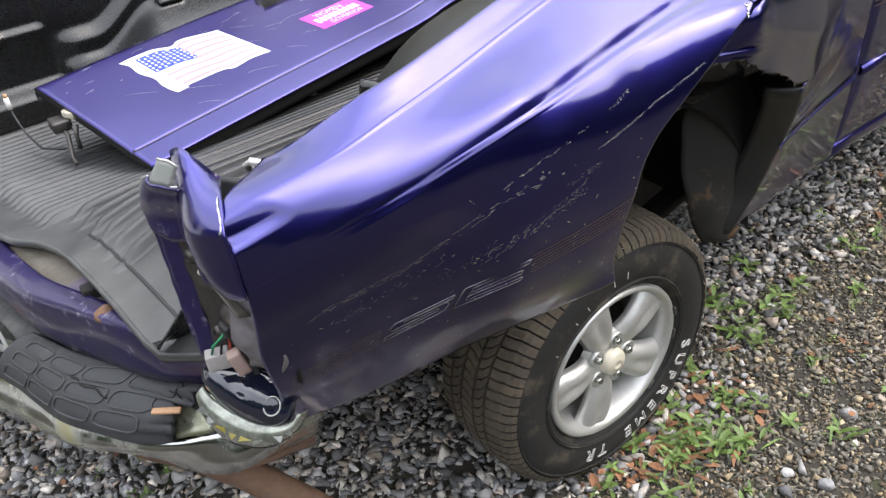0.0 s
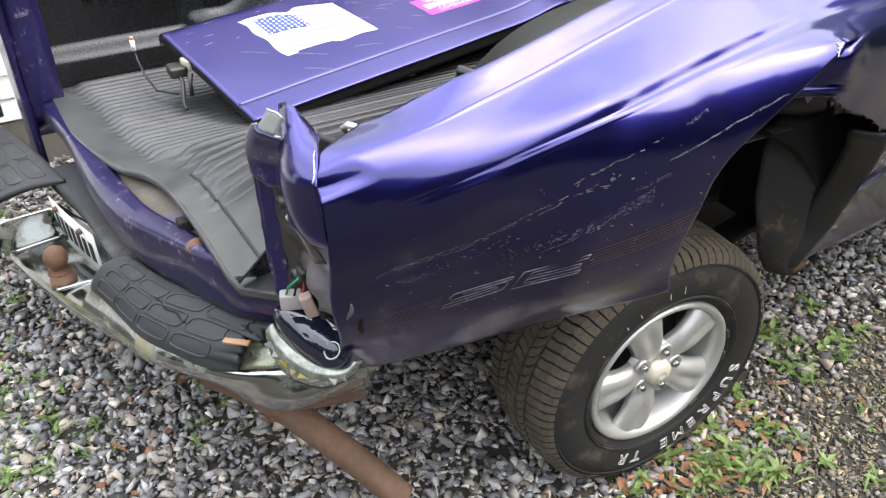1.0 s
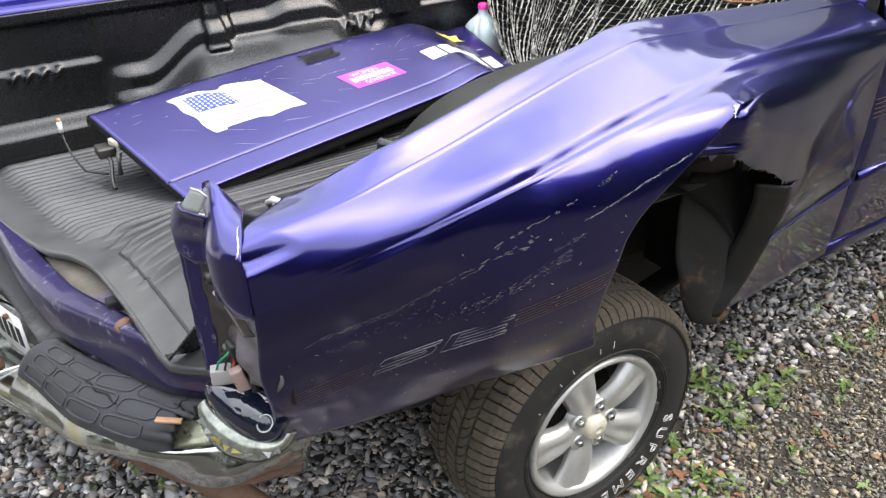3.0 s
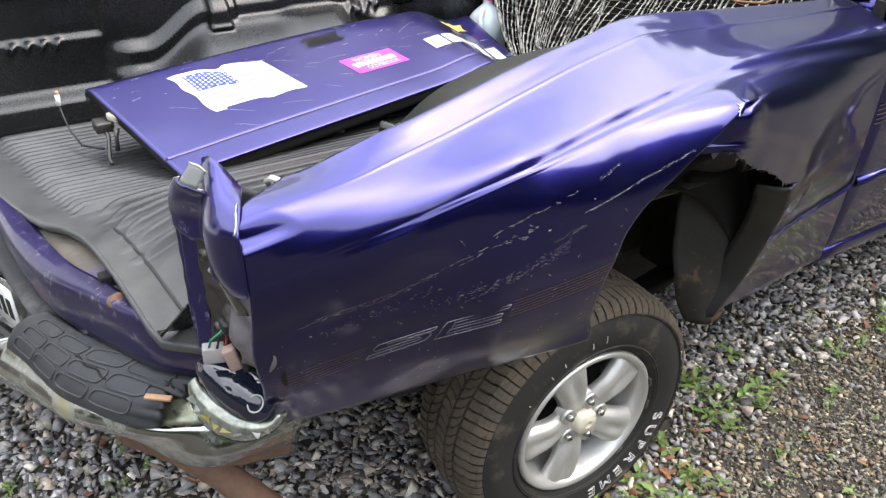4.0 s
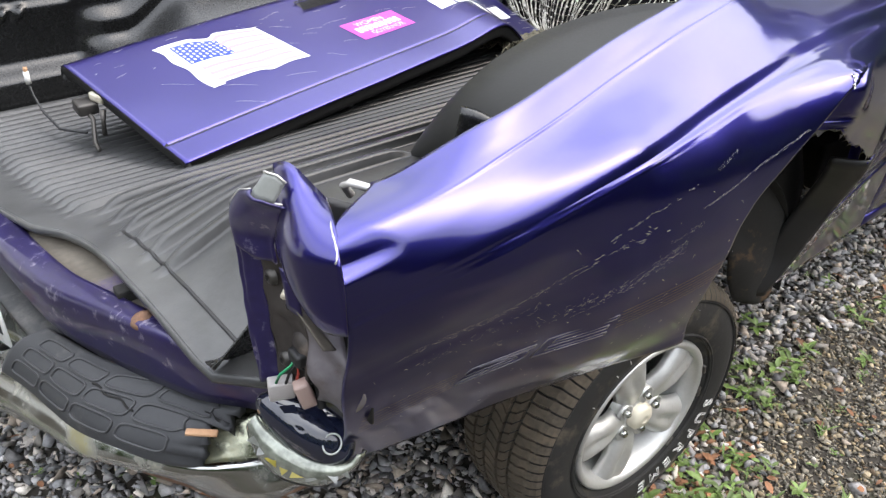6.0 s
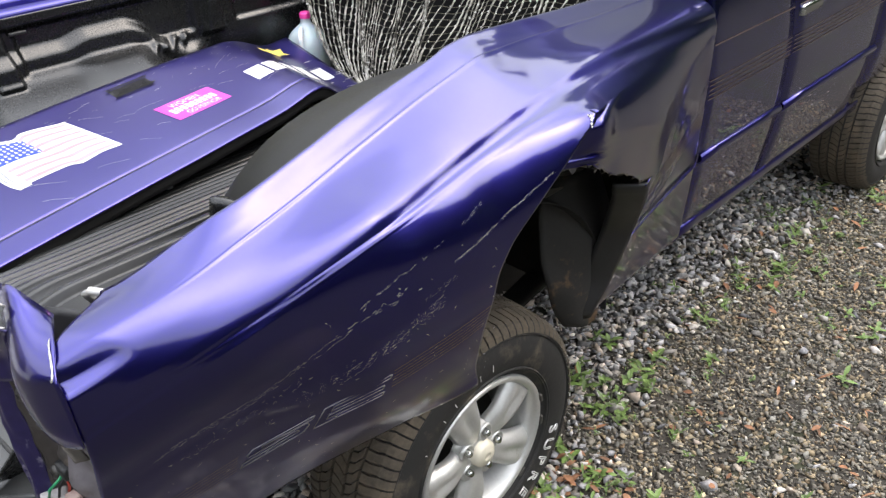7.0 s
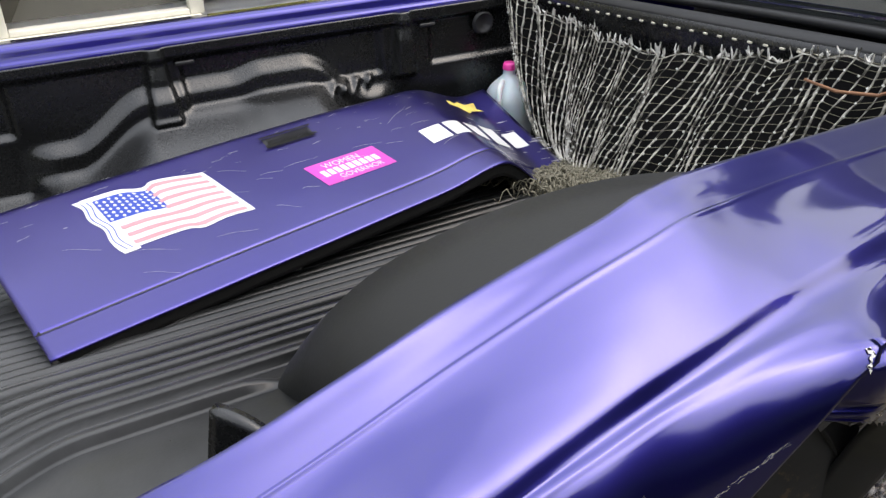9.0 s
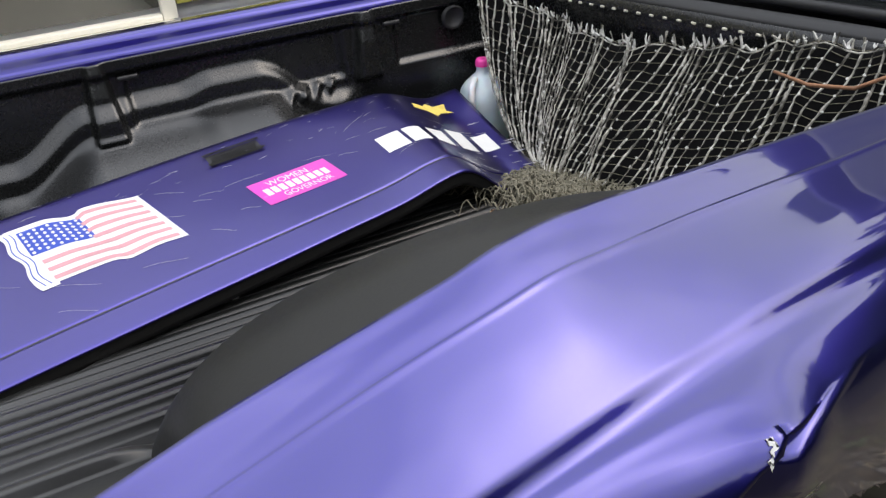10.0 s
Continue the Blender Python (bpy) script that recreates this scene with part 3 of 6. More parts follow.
def panel_point(y, s, front=None):
    front = y > 0.07 if front is None else front
    x, z = section(y, s, front)
    x2, z2 = section(y, min(s + 0.02, 8), front)
    x1, z1 = section(y, max(s - 0.02, 0), front)
    d = math.hypot(x2 - x1, z2 - z1) or 1
    nx, nz = -(z2 - z1) / d, (x2 - x1) / d
    if s > 7:
        nx, nz = 1, 0
    fade = 0.06 + 0.94 * smooth((y + 0.66) / 0.50)
    push = -0.0052 * fade * (smooth((s - 2.84) / 0.16) - smooth((s - 3.04) / 0.42))
    push += 0.0012 * bell(s, 2.0, 0.030) * smooth((y + 0.78) / 0.2)
    # fan of shallow creases round the torn tip, a bowl behind the kink, flats at the torn rear corner
    push += 0.002 * bell(y, 0.05, 0.03) * bell(s, 3.9, 0.15)
    push -= 0.20 * max(0, -0.818 + 0.06 * (s - 2.25) - y) * smooth((s - 1.25) / 0.15) * smooth((2.55 - s) / 0.22)
    push += 0.0008 * math.sin(7 * y + 2.4 * s) * bell(s, 2.3, 0.7)
    push += 0.0011 * noise.noise(Vector((y * 3.1, s * 1.6, 1.5))) * (1 if s > 1 else 0)
    push += 0.0005 * noise.noise(Vector((y * 9, s * 4.5, 4.5))) * (1 if s > 1 else 0)
    return Vector((x + nx * push, y, z + nz * push))


def panel_at(y, s):
    """Place and outward normal on the panel."""
    p = panel_point(y, s)
    n = (panel_point(y + 0.004, s) - panel_point(y - 0.004, s)).cross(panel_point(y, s + 0.02) - panel_point(y, s - 0.02))
    n.normalize()
    if n.x + 0.5 * n.z < 0:
        n = -n
    return p, n


Y_BACK = spl([0, 1, 1.4, 1.75, 2, 3, 5, 6, 7, 8], [-0.785, -0.79, -0.845, -0.896, -0.898, -0.896, -0.888, -0.865, -0.850, -0.845])
Y_ARCH = spl([0, 3.7, 4.0, 4.20, 4.35, 4.43, 4.53, 4.61, 4.69, 4.87, 5.1, 5.55, 6.1, 7.0, 8.0], [0.056, 0.056, 0.055, 0.004, -0.055, -0.093, -0.140, -0.176, -0.203, -0.237, -0.252, -0.268, -0.262, -0.245, -0.245])
Y_LIP = spl([0, 3.90, 4.0, 4.06, 4.30, 4.38, 4.5, 4.75, 4.90, 5.0, 5.3, 6.0, 6.5, 7.0, 8.0], [0.056, 0.056, 0.055, -0.06, -0.06, -0.035, 0.04, 0.17, 0.29, 0.365, 0.43, 0.505, 0.50, 0.455, 0.45])
SS = lin(0, 1, 4)[:-1] + lin(1, 1.88, 12)[:-1] + lin(1.88, 2.12, 15)[:-1] + lin(2.12, 2.75, 12)[:-1] + lin(2.75, 3.3, 34)[:-1] + lin(3.3, 4, 15)[:-1] + lin(4, 4.6, 9)[:-1] + lin(4.6, 5.3, 56)[:-1] + lin(5.3, 7, 23)[:-1] + lin(7, 8, 3)


def lip_y(s):
    y = Y_LIP(s)
    if 4.36 < s < 5.1:
        y += 0.022 * noise.noise(Vector((s * 23, 0, 7))) + 0.012 * noise.noise(Vector((s * 61, 2, 7))) + 0.05 * bell(s, 5.02, 0.035)
    return y


bm = sheet(lambda s, v: panel_point(Y_BACK(s) + (Y_ARCH(s) - Y_BACK(s)) * v, s, False), SS, lin(0, 1, 130))
other = sheet(lambda s, v: panel_point(lip_y(s) + (0.972 - lip_y(s)) * v, s, True), SS, lin(0, 1, 90))
tmp = bpy.data.meshes.new("tmp")
other.to_mesh(tmp)
other.free()
bm.from_mesh(tmp)
bpy.data.meshes.remove(tmp)
bmesh.ops.remove_doubles(bm, verts=bm.verts, dist=0.0004)
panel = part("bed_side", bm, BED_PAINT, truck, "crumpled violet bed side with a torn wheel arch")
wall_mod = panel.modifiers.new("skin", "SOLIDIFY")
wall_mod.thickness, wall_mod.offset = 0.003, -1

# ragged rusty teeth along the torn lip ahead of the wheel
bm = bmesh.new()
rng = random.Random(52)
for k in range(46):
    s0 = 4.40 + 0.66 * k / 46
    a, b = panel_point(lip_y(s0) + 0.002, s0, True), panel_point(lip_y(s0 + 0.012) + 0.002, s0 + 0.012, True)
    tip = (a + b) / 2 + Vector((rng.uniform(-0.006, 0.004), rng.uniform(-0.014, 0.010), -rng.uniform(0.0, 0.012) * rng.random() - 0.002))
    q = [bm.verts.new(p) for p in (a, b, tip)]
    bm.faces.new(q)
part("torn_lip", bm, PRIMER, panel, "ragged rusty torn lip", smooth=False, kind="stuff")

# torn bright edge at the crease
bm = bmesh.new()
rng = random.Random(3)
ribbon(panel_at, [(0.044 - 0.014 * t + rng.uniform(-0.004, 0.004), 3.97 + 0.15 * t, rng.uniform(0.3, 1.0) * (1 - 0.5 * t)) for t in lin(0, 1, 16)], 0.050, 0.0014, bm)
part("bare_tear", bm, BARE, panel, "bare white metal at the torn crease")


def dashed_scratch(line, strands, spread, width, fill, rng):
    """A rough scratch along (y, s) corners: short broken strands that wander beside the line."""
    bm = bmesh.new()
    length = [0.0]
    for a, b in zip(line[:-1], line[1:]):
        length.append(length[-1] + abs(b[0] - a[0]))
    along = np.interp

    def at(t):
        q = t * length[-1]
        return float(along(q, length, [p[0] for p in line])), float(along(q, length, [p[1] for p in line]))
    for k in range(strands):
        t = rng.uniform(0, 0.03)
        off = spread * (k - (strands - 1) / 2)
        while t < 1:
            ln = rng.uniform(0.006, 0.05)
            if rng.random() < fill:
                pts = []
                for i in range(5):
                    y, q = at(min(1, t + ln * i / 4))
                    pts.append((y, q + off + rng.gauss(0, spread * 0.35), rng.uniform(0.3, 1.0) if 0 < i < 4 else 0.15))
                ribbon(panel_at, pts, width * rng.uniform(0.5, 1.2), 0.0012, bm)
            t += ln
    return bm


rng = random.Random(8)
for name, label, line, strands, spread, width, fill in (
        ("long_scratch", "long white scratch through the paint", [(-0.335, 4.51), (-0.205, 4.41), (-0.07, 4.32)], 3, 0.006, 0.0036, 0.75),
        ("scratch_mark", "scuffed white scratch marks", [(-0.82, 4.81), (-0.675, 4.83), (-0.605, 4.70), (-0.53, 4.58), (-0.425, 4.53)], 4, 0.022, 0.007, 0.55),
        ("scratch_mark", "scuffed white scratch marks", [(-0.56, 5.17), (-0.435, 4.92), (-0.36, 4.78)], 5, 0.026, 0.006, 0.5),
        ("scratch_mark", "thin broken white scratch", [(-0.52, 4.44), (-0.435, 4.36), (-0.345, 4.29)], 2, 0.012, 0.006, 0.55),
        ("scratch_mark", "thin broken white scratch", [(-0.30, 4.26), (-0.245, 4.20)], 2, 0.016, 0.006, 0.5),
        ("scratch_mark", "thin broken white scratch", [(-0.40, 4.70), (-0.33, 4.63)], 2, 0.02, 0.005, 0.5),
        ("scratch_mark", "scuffed white scratch marks", [(-0.78, 5.10), (-0.66, 5.02), (-0.60, 4.92)], 3, 0.04, 0.005, 0.35),
        ("scratch_mark", "scuffed white scratch marks", [(-0.66, 5.30), (-0.52, 5.02)], 3, 0.05, 0.005, 0.3)):
    part(name, dashed_scratch(line, strands, spread, width, fill, rng), SCRATCH, panel, label, kind="stuff")

# stone chips and fine scuffs in the paint
rng = random.Random(77)
bm = bmesh.new()
for _ in range(120):
    y0, s0 = rng.uniform(-0.86, -0.24), rng.choice((rng.uniform(4.3, 7.0), rng.uniform(4.9, 6.6)))
    ln, sl = rng.uniform(0.001, 0.006), rng.uniform(-0.03, 0.03)
    ribbon(panel_at, [(y0 + ln * t, s0 + sl * t, 1 - 0.7 * abs(t - 0.5)) for t in (0, 0.5, 1)], rng.uniform(0.004, 0.010), 0.0012, bm)
part("paint_chip", bm, SCRATCH, panel, "pale stone chips", kind="stuff")

# pinstripe decal on the lower side, with two outlined letters between its halves
def decal_line(y0, y1, s0, s1, width=0.008):
    return ribbon(panel_at, [(y0 + (y1 - y0) * t, s0 + (s1 - s0) * t, 1) for t in lin(0, 1, 14)], width, 0.0012)


for k in range(6):
    part("pinstripe", decal_line(-0.845, -0.695, 5.72 + 0.066 * k, 5.64 + 0.052 * k), GOLD, panel)
    part("pinstripe", decal_line(-0.458, -0.258 - 0.002 * k, 5.32 + 0.044 * k, 5.14 + 0.042 * k, 0.0075), GOLD, panel)


def letter_at(y0, y1, a, b, u, v):
    """A place in a letter's slanted box: u along, v down; a and b hold the upper and lower s at both ends."""
    y = y0 + (y1 - y0) * u + 0.012 * (1 - v)
    return y, (a[0] + (a[1] - a[0]) * u) * (1 - v) + (b[0] + (b[1] - b[0]) * u) * v


for box, strokes in (((-0.690, -0.590, (5.66, 5.54), (5.93, 5.80)), (((1, 0), (0.06, 0), (0, 0.22), (0.06, 0.44), (0.80, 0.44), (0.86, 0.56), (0.80, 0.66), (0, 0.66)), ((1, 0.2), (0.24, 0.2), (0.24, 0.27), (0.95, 0.27), (1, 0.5), (0.98, 0.82), (0.9, 0.9), (0, 0.9)), ((0, 0.66), (0, 0.9)), ((1, 0), (1, 0.2)))),
                     ((-0.575, -0.473, (5.50, 5.36), (5.80, 5.63)), (((1, 0), (0, 0), (0, 0.95), (1, 0.95)), ((1, 0.17), (0.16, 0.17), (0.16, 0.38), (0.94, 0.38)), ((0.94, 0.56), (0.16, 0.56), (0.16, 0.78), (1, 0.78)), ((1, 0), (1, 0.17)), ((0.94, 0.38), (0.94, 0.56)), ((1, 0.78), (1, 0.95))))):
    y0, y1, a, b = box
    bm = bmesh.new()
    for line in strokes:
        pts = [panel_at(*letter_at(y0, y1, a, b, u, v)) for u, v in line]
        tube([p + n * 0.0006 for p, n in pts], 0.0011, 4, bm)
    part("outline_letter", bm, OUTLINE, panel, "outlined trim decal letter")

# front part: raised rub strip and pinstripes towards the cab
bm = ribbon(panel_at, [(y, 5.98 - 0.02 * math.sin(y * 3), 1) for y in lin(0.50, 0.968, 20)], 0.085, 0.004)
bmesh.ops.solidify(bm, geom=list(bm.faces), thickness=0.006)
part("rub_strip", bm, PAINT, panel)
for k in range(5):
    bm = ribbon(panel_at, [(y, 5.12 + k * 0.055 + 0.05 * (y - 0.4), 1) for y in lin(0.42, 0.968, 16)], 0.014, 0.0014)
    part("pinstripe", bm, GOLD, panel)

# torn tail corner: curled fin, tear edge, inner post and lamp pocket
FLX = spl([0, 0.18, 0.36, 0.55, 0.78, 1], [0.100, 0.072, 0.032, 0.012, 0.006, -0.020])
FLY = spl([0, 0.18, 0.36, 0.55, 0.78, 1], [-0.900, -0.902, -0.903, -0.904, -0.899, -0.884])
FLZ = spl([0, 0.18, 0.36, 0.55, 0.78, 1], [1.120, 1.138, 1.156, 1.185, 1.232, 1.284])
FRX = spl([0, 0.30, 0.60, 0.82, 1], [0.168, 0.167, 0.162, 0.108, 0.050])
FRY = spl([0, 0.30, 0.60, 0.82, 1], [-0.8975, -0.8985, -0.9005, -0.874, -0.850])
FRZ = spl([0, 0.30, 0.60, 0.82, 1], [1.150, 1.198, 1.247, 1.266, 1.260])


def fin(u, v):
    """u from the inner edge (0) to the tear (1), v from the bottom point (0) to the top (1)."""
    a, b = Vector((FLX(v), FLY(v), FLZ(v))), Vector((FRX(v), FRY(v), FRZ(v)))
    p = a.lerp(b, u)
    k = math.sin(math.pi * u)
    return p + Vector((0.004 * k, -0.017 * k * math.sin(math.pi * v ** 0.7) - 0.005 * k, 0.020 * k * v * v + 0.003 * math.sin(6 * u) * v))


fin_part = part("bent_corner", sheet(fin, lin(0, 1, 26), lin(0, 1, 24), 0.003), PAINT, truck, "violet corner sheet curled up and torn")
part("tear_edge", tube([fin(1.0, v) + Vector((0.004 * math.sin(30 * v), -0.004, 0.002)) for v in lin(0.60, 0.82, 12)], 0.0013, 6, taper=[0.5, 1.3, 0.7, 1.1, 0.6, 1.2, 0.8, 1.2, 0.6, 1.0, 0.6, 0.3]), BARE, fin_part, "bare white torn metal edge")

PLX = spl([0, 0.16, 0.36, 0.56, 0.68, 0.80, 0.93, 1], [-0.030, -0.046, -0.056, -0.060, -0.064, -0.068, -0.030, 0.004])
PLZ = spl([0, 0.16, 0.36, 0.56, 0.68, 0.80, 0.93, 1], [0.945, 1.012, 1.080, 1.150, 1.180, 1.205, 1.256, 1.274])


def post(u, v):
    """Dark corner post: u from its inner edge (0) to behind the fin (1), v from the bottom to the rounded top."""
    bulge = smooth((v - 0.60) / 0.05)
    x, z = PLX(v), PLZ(v)
    w = 0.026 + 0.045 * bulge * (1 - 0.72 * smooth((v - 0.88) / 0.12))
    k = math.sin(math.pi * min(1, u * 1.15))
    return Vector((x + w * u, -0.926 + 0.022 * u - (0.004 + 0.010 * bulge) * k + 0.004 * noise.noise(Vector((u * 3, v * 9, 4))), z - 0.016 * u * bulge + 0.003 * noise.noise(Vector((u * 4, v * 7, 9)))))


post_part = part("corner_post", sheet(post, lin(0, 1, 18), lin(0, 1, 44), 0.003), WORN, truck, "dented dark violet corner post with a bare rim")
part("post_rim", tube([post(u, 0.90 + 0.10 * math.sin(1.57 * u)) + Vector((0, 0.003, 0.003)) for u in lin(0, 0.9, 14)], 0.0013, 6), BARE, post_part)
def inside(a, b):
    """Grey plate rising in an arc behind the sloped front edge of the post."""
    p = post(0.75 * a, 1.0)
    return p + Vector((0, 0.004 + 0.018 * b, b * (0.006 + 0.024 * math.sin(math.pi * min(1, 0.12 + 0.62 * a)))))


part("post_inside", sheet(inside, lin(0, 1, 14), lin(0, 1, 6), 0.002), INSIDE, post_part, "grey inner face of the post")
part("post_rim", tube([inside(a, 1.0) for a in lin(0, 1, 14)], 0.0015, 6), BARE, post_part)
part("post_rim", tube([post(0, v) for v in lin(0.84, 1.0, 12)], 0.0012, 6), BARE, post_part)
PRX = spl([0, 0.25, 0.5, 0.75, 1], [0.040, 0.042, 0.046, 0.040, 0.060])


def pocket(u, v):
    """Lamp pocket: u from the post to the bent flange, v upwards."""
    a = post(1.0, v * 0.60)
    b = Vector((PRX(v), -0.886, 0.93 + 0.24 * v))
    p = a.lerp(b, u)
    k = math.sin(math.pi * u)
    p.y += 0.014 * k + 0.006 * noise.noise(Vector((u * 4, v * 6, 2))) - 0.006 * bell(v, 0.55, 0.05) * k
    return p


lamp_pocket = part("lamp_pocket", sheet(pocket, lin(0, 1, 18), lin(0, 1, 30), 0.003), PRIMER, truck, "bare brown metal lamp pocket with bolt holes")
for pu, pv in ((0.12, 0.78), (0.44, 0.62), (0.18, 0.18)):
    c = pocket(pu, pv)
    part("bolt_hole", lathe([(-0.006, 0.003), (-0.007, 0.007), (-0.004, 0.011), (0.003, 0.013)], 14, c, "y"), STEEL, lamp_pocket)
    part("bolt_bore", lathe([(-0.0075, 0.0), (-0.0075, 0.0045)], 12, c, "y"), DARK, lamp_pocket)
c = pocket(0.52, 0.80)
part("stud", tube([c, c + Vector((0.016, -0.020, -0.008))], 0.006, 10), CAPM, lamp_pocket, "pale plastic stud")
part("pressed_boss", lathe([(-0.010, 0.0), (-0.010, 0.012), (-0.004, 0.020), (0.006, 0.026)], 20, pocket(0.62, 0.36), "y"), PRIMER, lamp_pocket)


def flange(u, v):
    """Bent grey inner flange, a long leaf narrowing downwards."""
    w = 0.060 * math.sin(math.pi * min(1, 0.10 + 0.90 * v)) ** 0.8 + 0.006
    x = 0.060 + 0.010 * math.sin(5 * v) + w * u
    return Vector((x, -0.884 + 0.026 * u - 0.012 * math.sin(3 * v) * (1 - u) + 0.005 * math.sin(11 * v + 4 * u), 0.955 + 0.150 * v - 0.014 * u))


part("bent_flange", sheet(flange, lin(0, 1, 10), lin(0, 1, 20), 0.003), FLANGE, truck, "bent grey inner flange")
part("torn_strip", sheet(lambda u, v: Vector((0.022 + 0.016 * v + 0.020 * u, -0.906 + 0.010 * u, 1.165 - 0.050 * v - 0.008 * u + 0.006 * math.sin(4 * v))), lin(0, 1, 5), lin(0, 1, 8), 0.002), WORN, truck, "torn violet inner strip")
part("torn_strip", sheet(lambda u, v: Vector((0.046 + 0.060 * v, -0.902 + 0.018 * u + 0.006 * v, 1.112 - 0.030 * v - 0.018 * u * (1 - 0.6 * v))), lin(0, 1, 5), lin(0, 1, 8), 0.002), SILL, truck, "torn pale inner strip")
# near-black sheet added behind the pocket in place of the shade there
part("shade_backing", sheet(lambda u, v: Vector((-0.03 + 0.15 * u, -0.855 + 0.02 * u, 0.93 + 0.25 * v)), lin(0, 1, 6), lin(0, 1, 8), 0.004), DARK, truck)

# ---- bed: floor, sill, left side, liner ----
def floor_z(x, y=0.0):
    return 0.660 + 0.155 * (x + 1.75) + 0.02 * max(0, -y - 0.6)


LINER_Z = spl([-1.80, -1.40, -1.04, -0.75, -0.50, -0.30, -0.02], [0.655, 0.712, 0.772, 0.858, 0.962, 1.010, 1.032])
SILL_Y = spl([-1.83, -1.03, -0.63, -0.44, -0.22, -0.11, -0.05], [-1.178, -1.122, -1.090, -1.043, -0.972, -0.890, -0.870])


def sill_y(x):
    return SILL_Y(x)


# metal floor below the liner with its rear sill
bm = sheet(lambda x, v: (x, sill_y(x) + 0.045 + (1.04 - sill_y(x)) * v, floor_z(x, -1) - 0.022 - 0.004 * math.sin(40 * x) * (v < 0.2)), lin(-1.80, -0.10, 40), lin(0, 1, 24), 0.004)
part("bed_floor", bm, SILL, truck, "dirty primer metal bed floor")


def sill(u, v):
    x = -1.66 + 1.60 * u
    a = v * 1.9
    y = sill_y(x) + 0.05 - 0.05 * math.sin(min(a, 1.571)) - 0.0 * u
    z = floor_z(x, -1) - 0.028 + 0.012 * math.cos(min(a, 1.571)) - max(0, a - 1.1) * (0.05 + 0.09 * smooth((u - 0.55) / 0.25))
    if u > 0.5:
        z -= 0.012 * math.sin((u - 0.5) * 12) * v
    return (x, y + 0.012 * math.sin(u * 9) * v, z)


part("tail_sill", sheet(sill, lin(0, 1, 60), lin(0, 1, 14), 0.004), WORN, truck, "violet tail sill with worn and rusted paint")
for bx in (-0.345,):
    p = Vector((bx, -0.985, floor_z(bx, -1) - 0.018))
    part("sill_bolt", lathe([(0.014, 0.0), (0.014, 0.008), (0.007, 0.012), (0.004, 0.022), (0, 0.025), (-0.004, 0.025)], 20, p, "z"), RUST, truck, "rusted floor bolt with a washer")

# left bed side
def left_rail(u, v):
    y = -1.19 + 2.17 * u
    prof = [(-1.800, 1.100), (-1.806, 1.142), (-1.812, 1.150), (-1.822, 1.182), (-1.838, 1.190), (-1.915, 1.180), (-1.935, 1.150), (-1.945, 1.05), (-1.960, 0.85), (-1.945, 0.60), (-1.925, 0.44)]
    i = min(int(v), 9)
    a, b = prof[i], prof[i + 1]
    return (a[0] + (b[0] - a[0]) * (v - i), y, a[1] + (b[1] - a[1]) * (v - i))


part("bed_side", sheet(left_rail, lin(0, 1, 12), lin(0, 10, 31), 0.003), PAINT, truck, "intact violet bed side with its top rail")
# left corner pillar with a lamp hole
bm = sheet(lambda u, v: (-1.66 - 0.27 * u, -1.19 - 0.014 * math.sin(u * 3.1) - 0.012 * u, 0.46 + 0.70 * v), lin(0, 1, 10), lin(0, 1, 24), 0.02)
part("corner_post", bm, WORN, truck, "violet left corner post with worn paint")
part("latch_hole", lathe([(-0.012, 0.012), (-0.016, 0.024), (-0.010, 0.030), (0.0, 0.030)], 20, (-1.755, -1.195, 0.635), "y"), BARE, truck, "round bare latch bushing")
bm = sheet(lambda u, v: (-1.665 + 0.012 * math.sin(6 * v), -1.19 + 0.10 * u, 0.60 + 0.56 * v), lin(0, 1, 4), lin(0, 1, 20), 0.01)
part("pillar_flange", bm, WORN, truck)

liner = thing("bed_liner", "scuffed black ribbed plastic liner lying in the truck bed", "bed liner", at=(-0.95, 0, 0.75))


def liner_edge(x):
    """Rear edge of the liner: square on the left, wavy towards the lifted corner."""
    return spl([-1.80, -1.30, -1.0, -0.82, -0.73, -0.62, -0.49, -0.30, -0.122, -0.04, 0.0], [-1.125, -1.112, -1.075, -1.048, -1.005, -0.985, -0.978, -0.972, -0.97, -0.90, -0.86])(x)


RIDGE = 0.0430
FINE_END = spl([-1.75, -1.41, -1.14, -0.84, -0.7], [-1.05, -1.012, -0.993, -0.970, -0.95])


def liner_floor(x, v):
    y0 = liner_edge(x)
    y = y0 + (1.02 - y0) * v
    z = LINER_Z(x)
    # the rear edge droops over the crushed sill
    droop = smooth((y0 + 0.30 - y) / 0.30)
    z -= droop * 0.105 * smooth((x + 0.95) / 0.7)
    ramp_in = 1 / (1 + math.exp(-(y - FINE_END(x)) / 0.006))
    if -1.73 < x < -0.80:
        z += 0.018 * abs(math.sin((x + 1.73) * math.pi / RIDGE)) ** 0.7 * ramp_in
    elif -0.80 <= x < -0.375:
        start = 1 / (1 + math.exp(-(y + 0.908) / 0.008))
        bar = round((-0.412 - x) / 0.0715)
        end = 1 / (1 + math.exp((y + 0.42 - 0.24 * bar) / 0.012))
        z += 0.024 * min(1, max(0, -0.35 + 1.9 * math.cos((x + 0.412) * 2 * math.pi / 0.0715))) * start * end
    if x < -1.62:
        z += 0.02 * ((-1.62 - x) / 0.18) ** 2
    z += 0.002 * noise.noise(Vector((x * 3, y * 3, 0)))
    return (min(x, RX(y) - 0.05) if y > -0.7 else x, y, z)


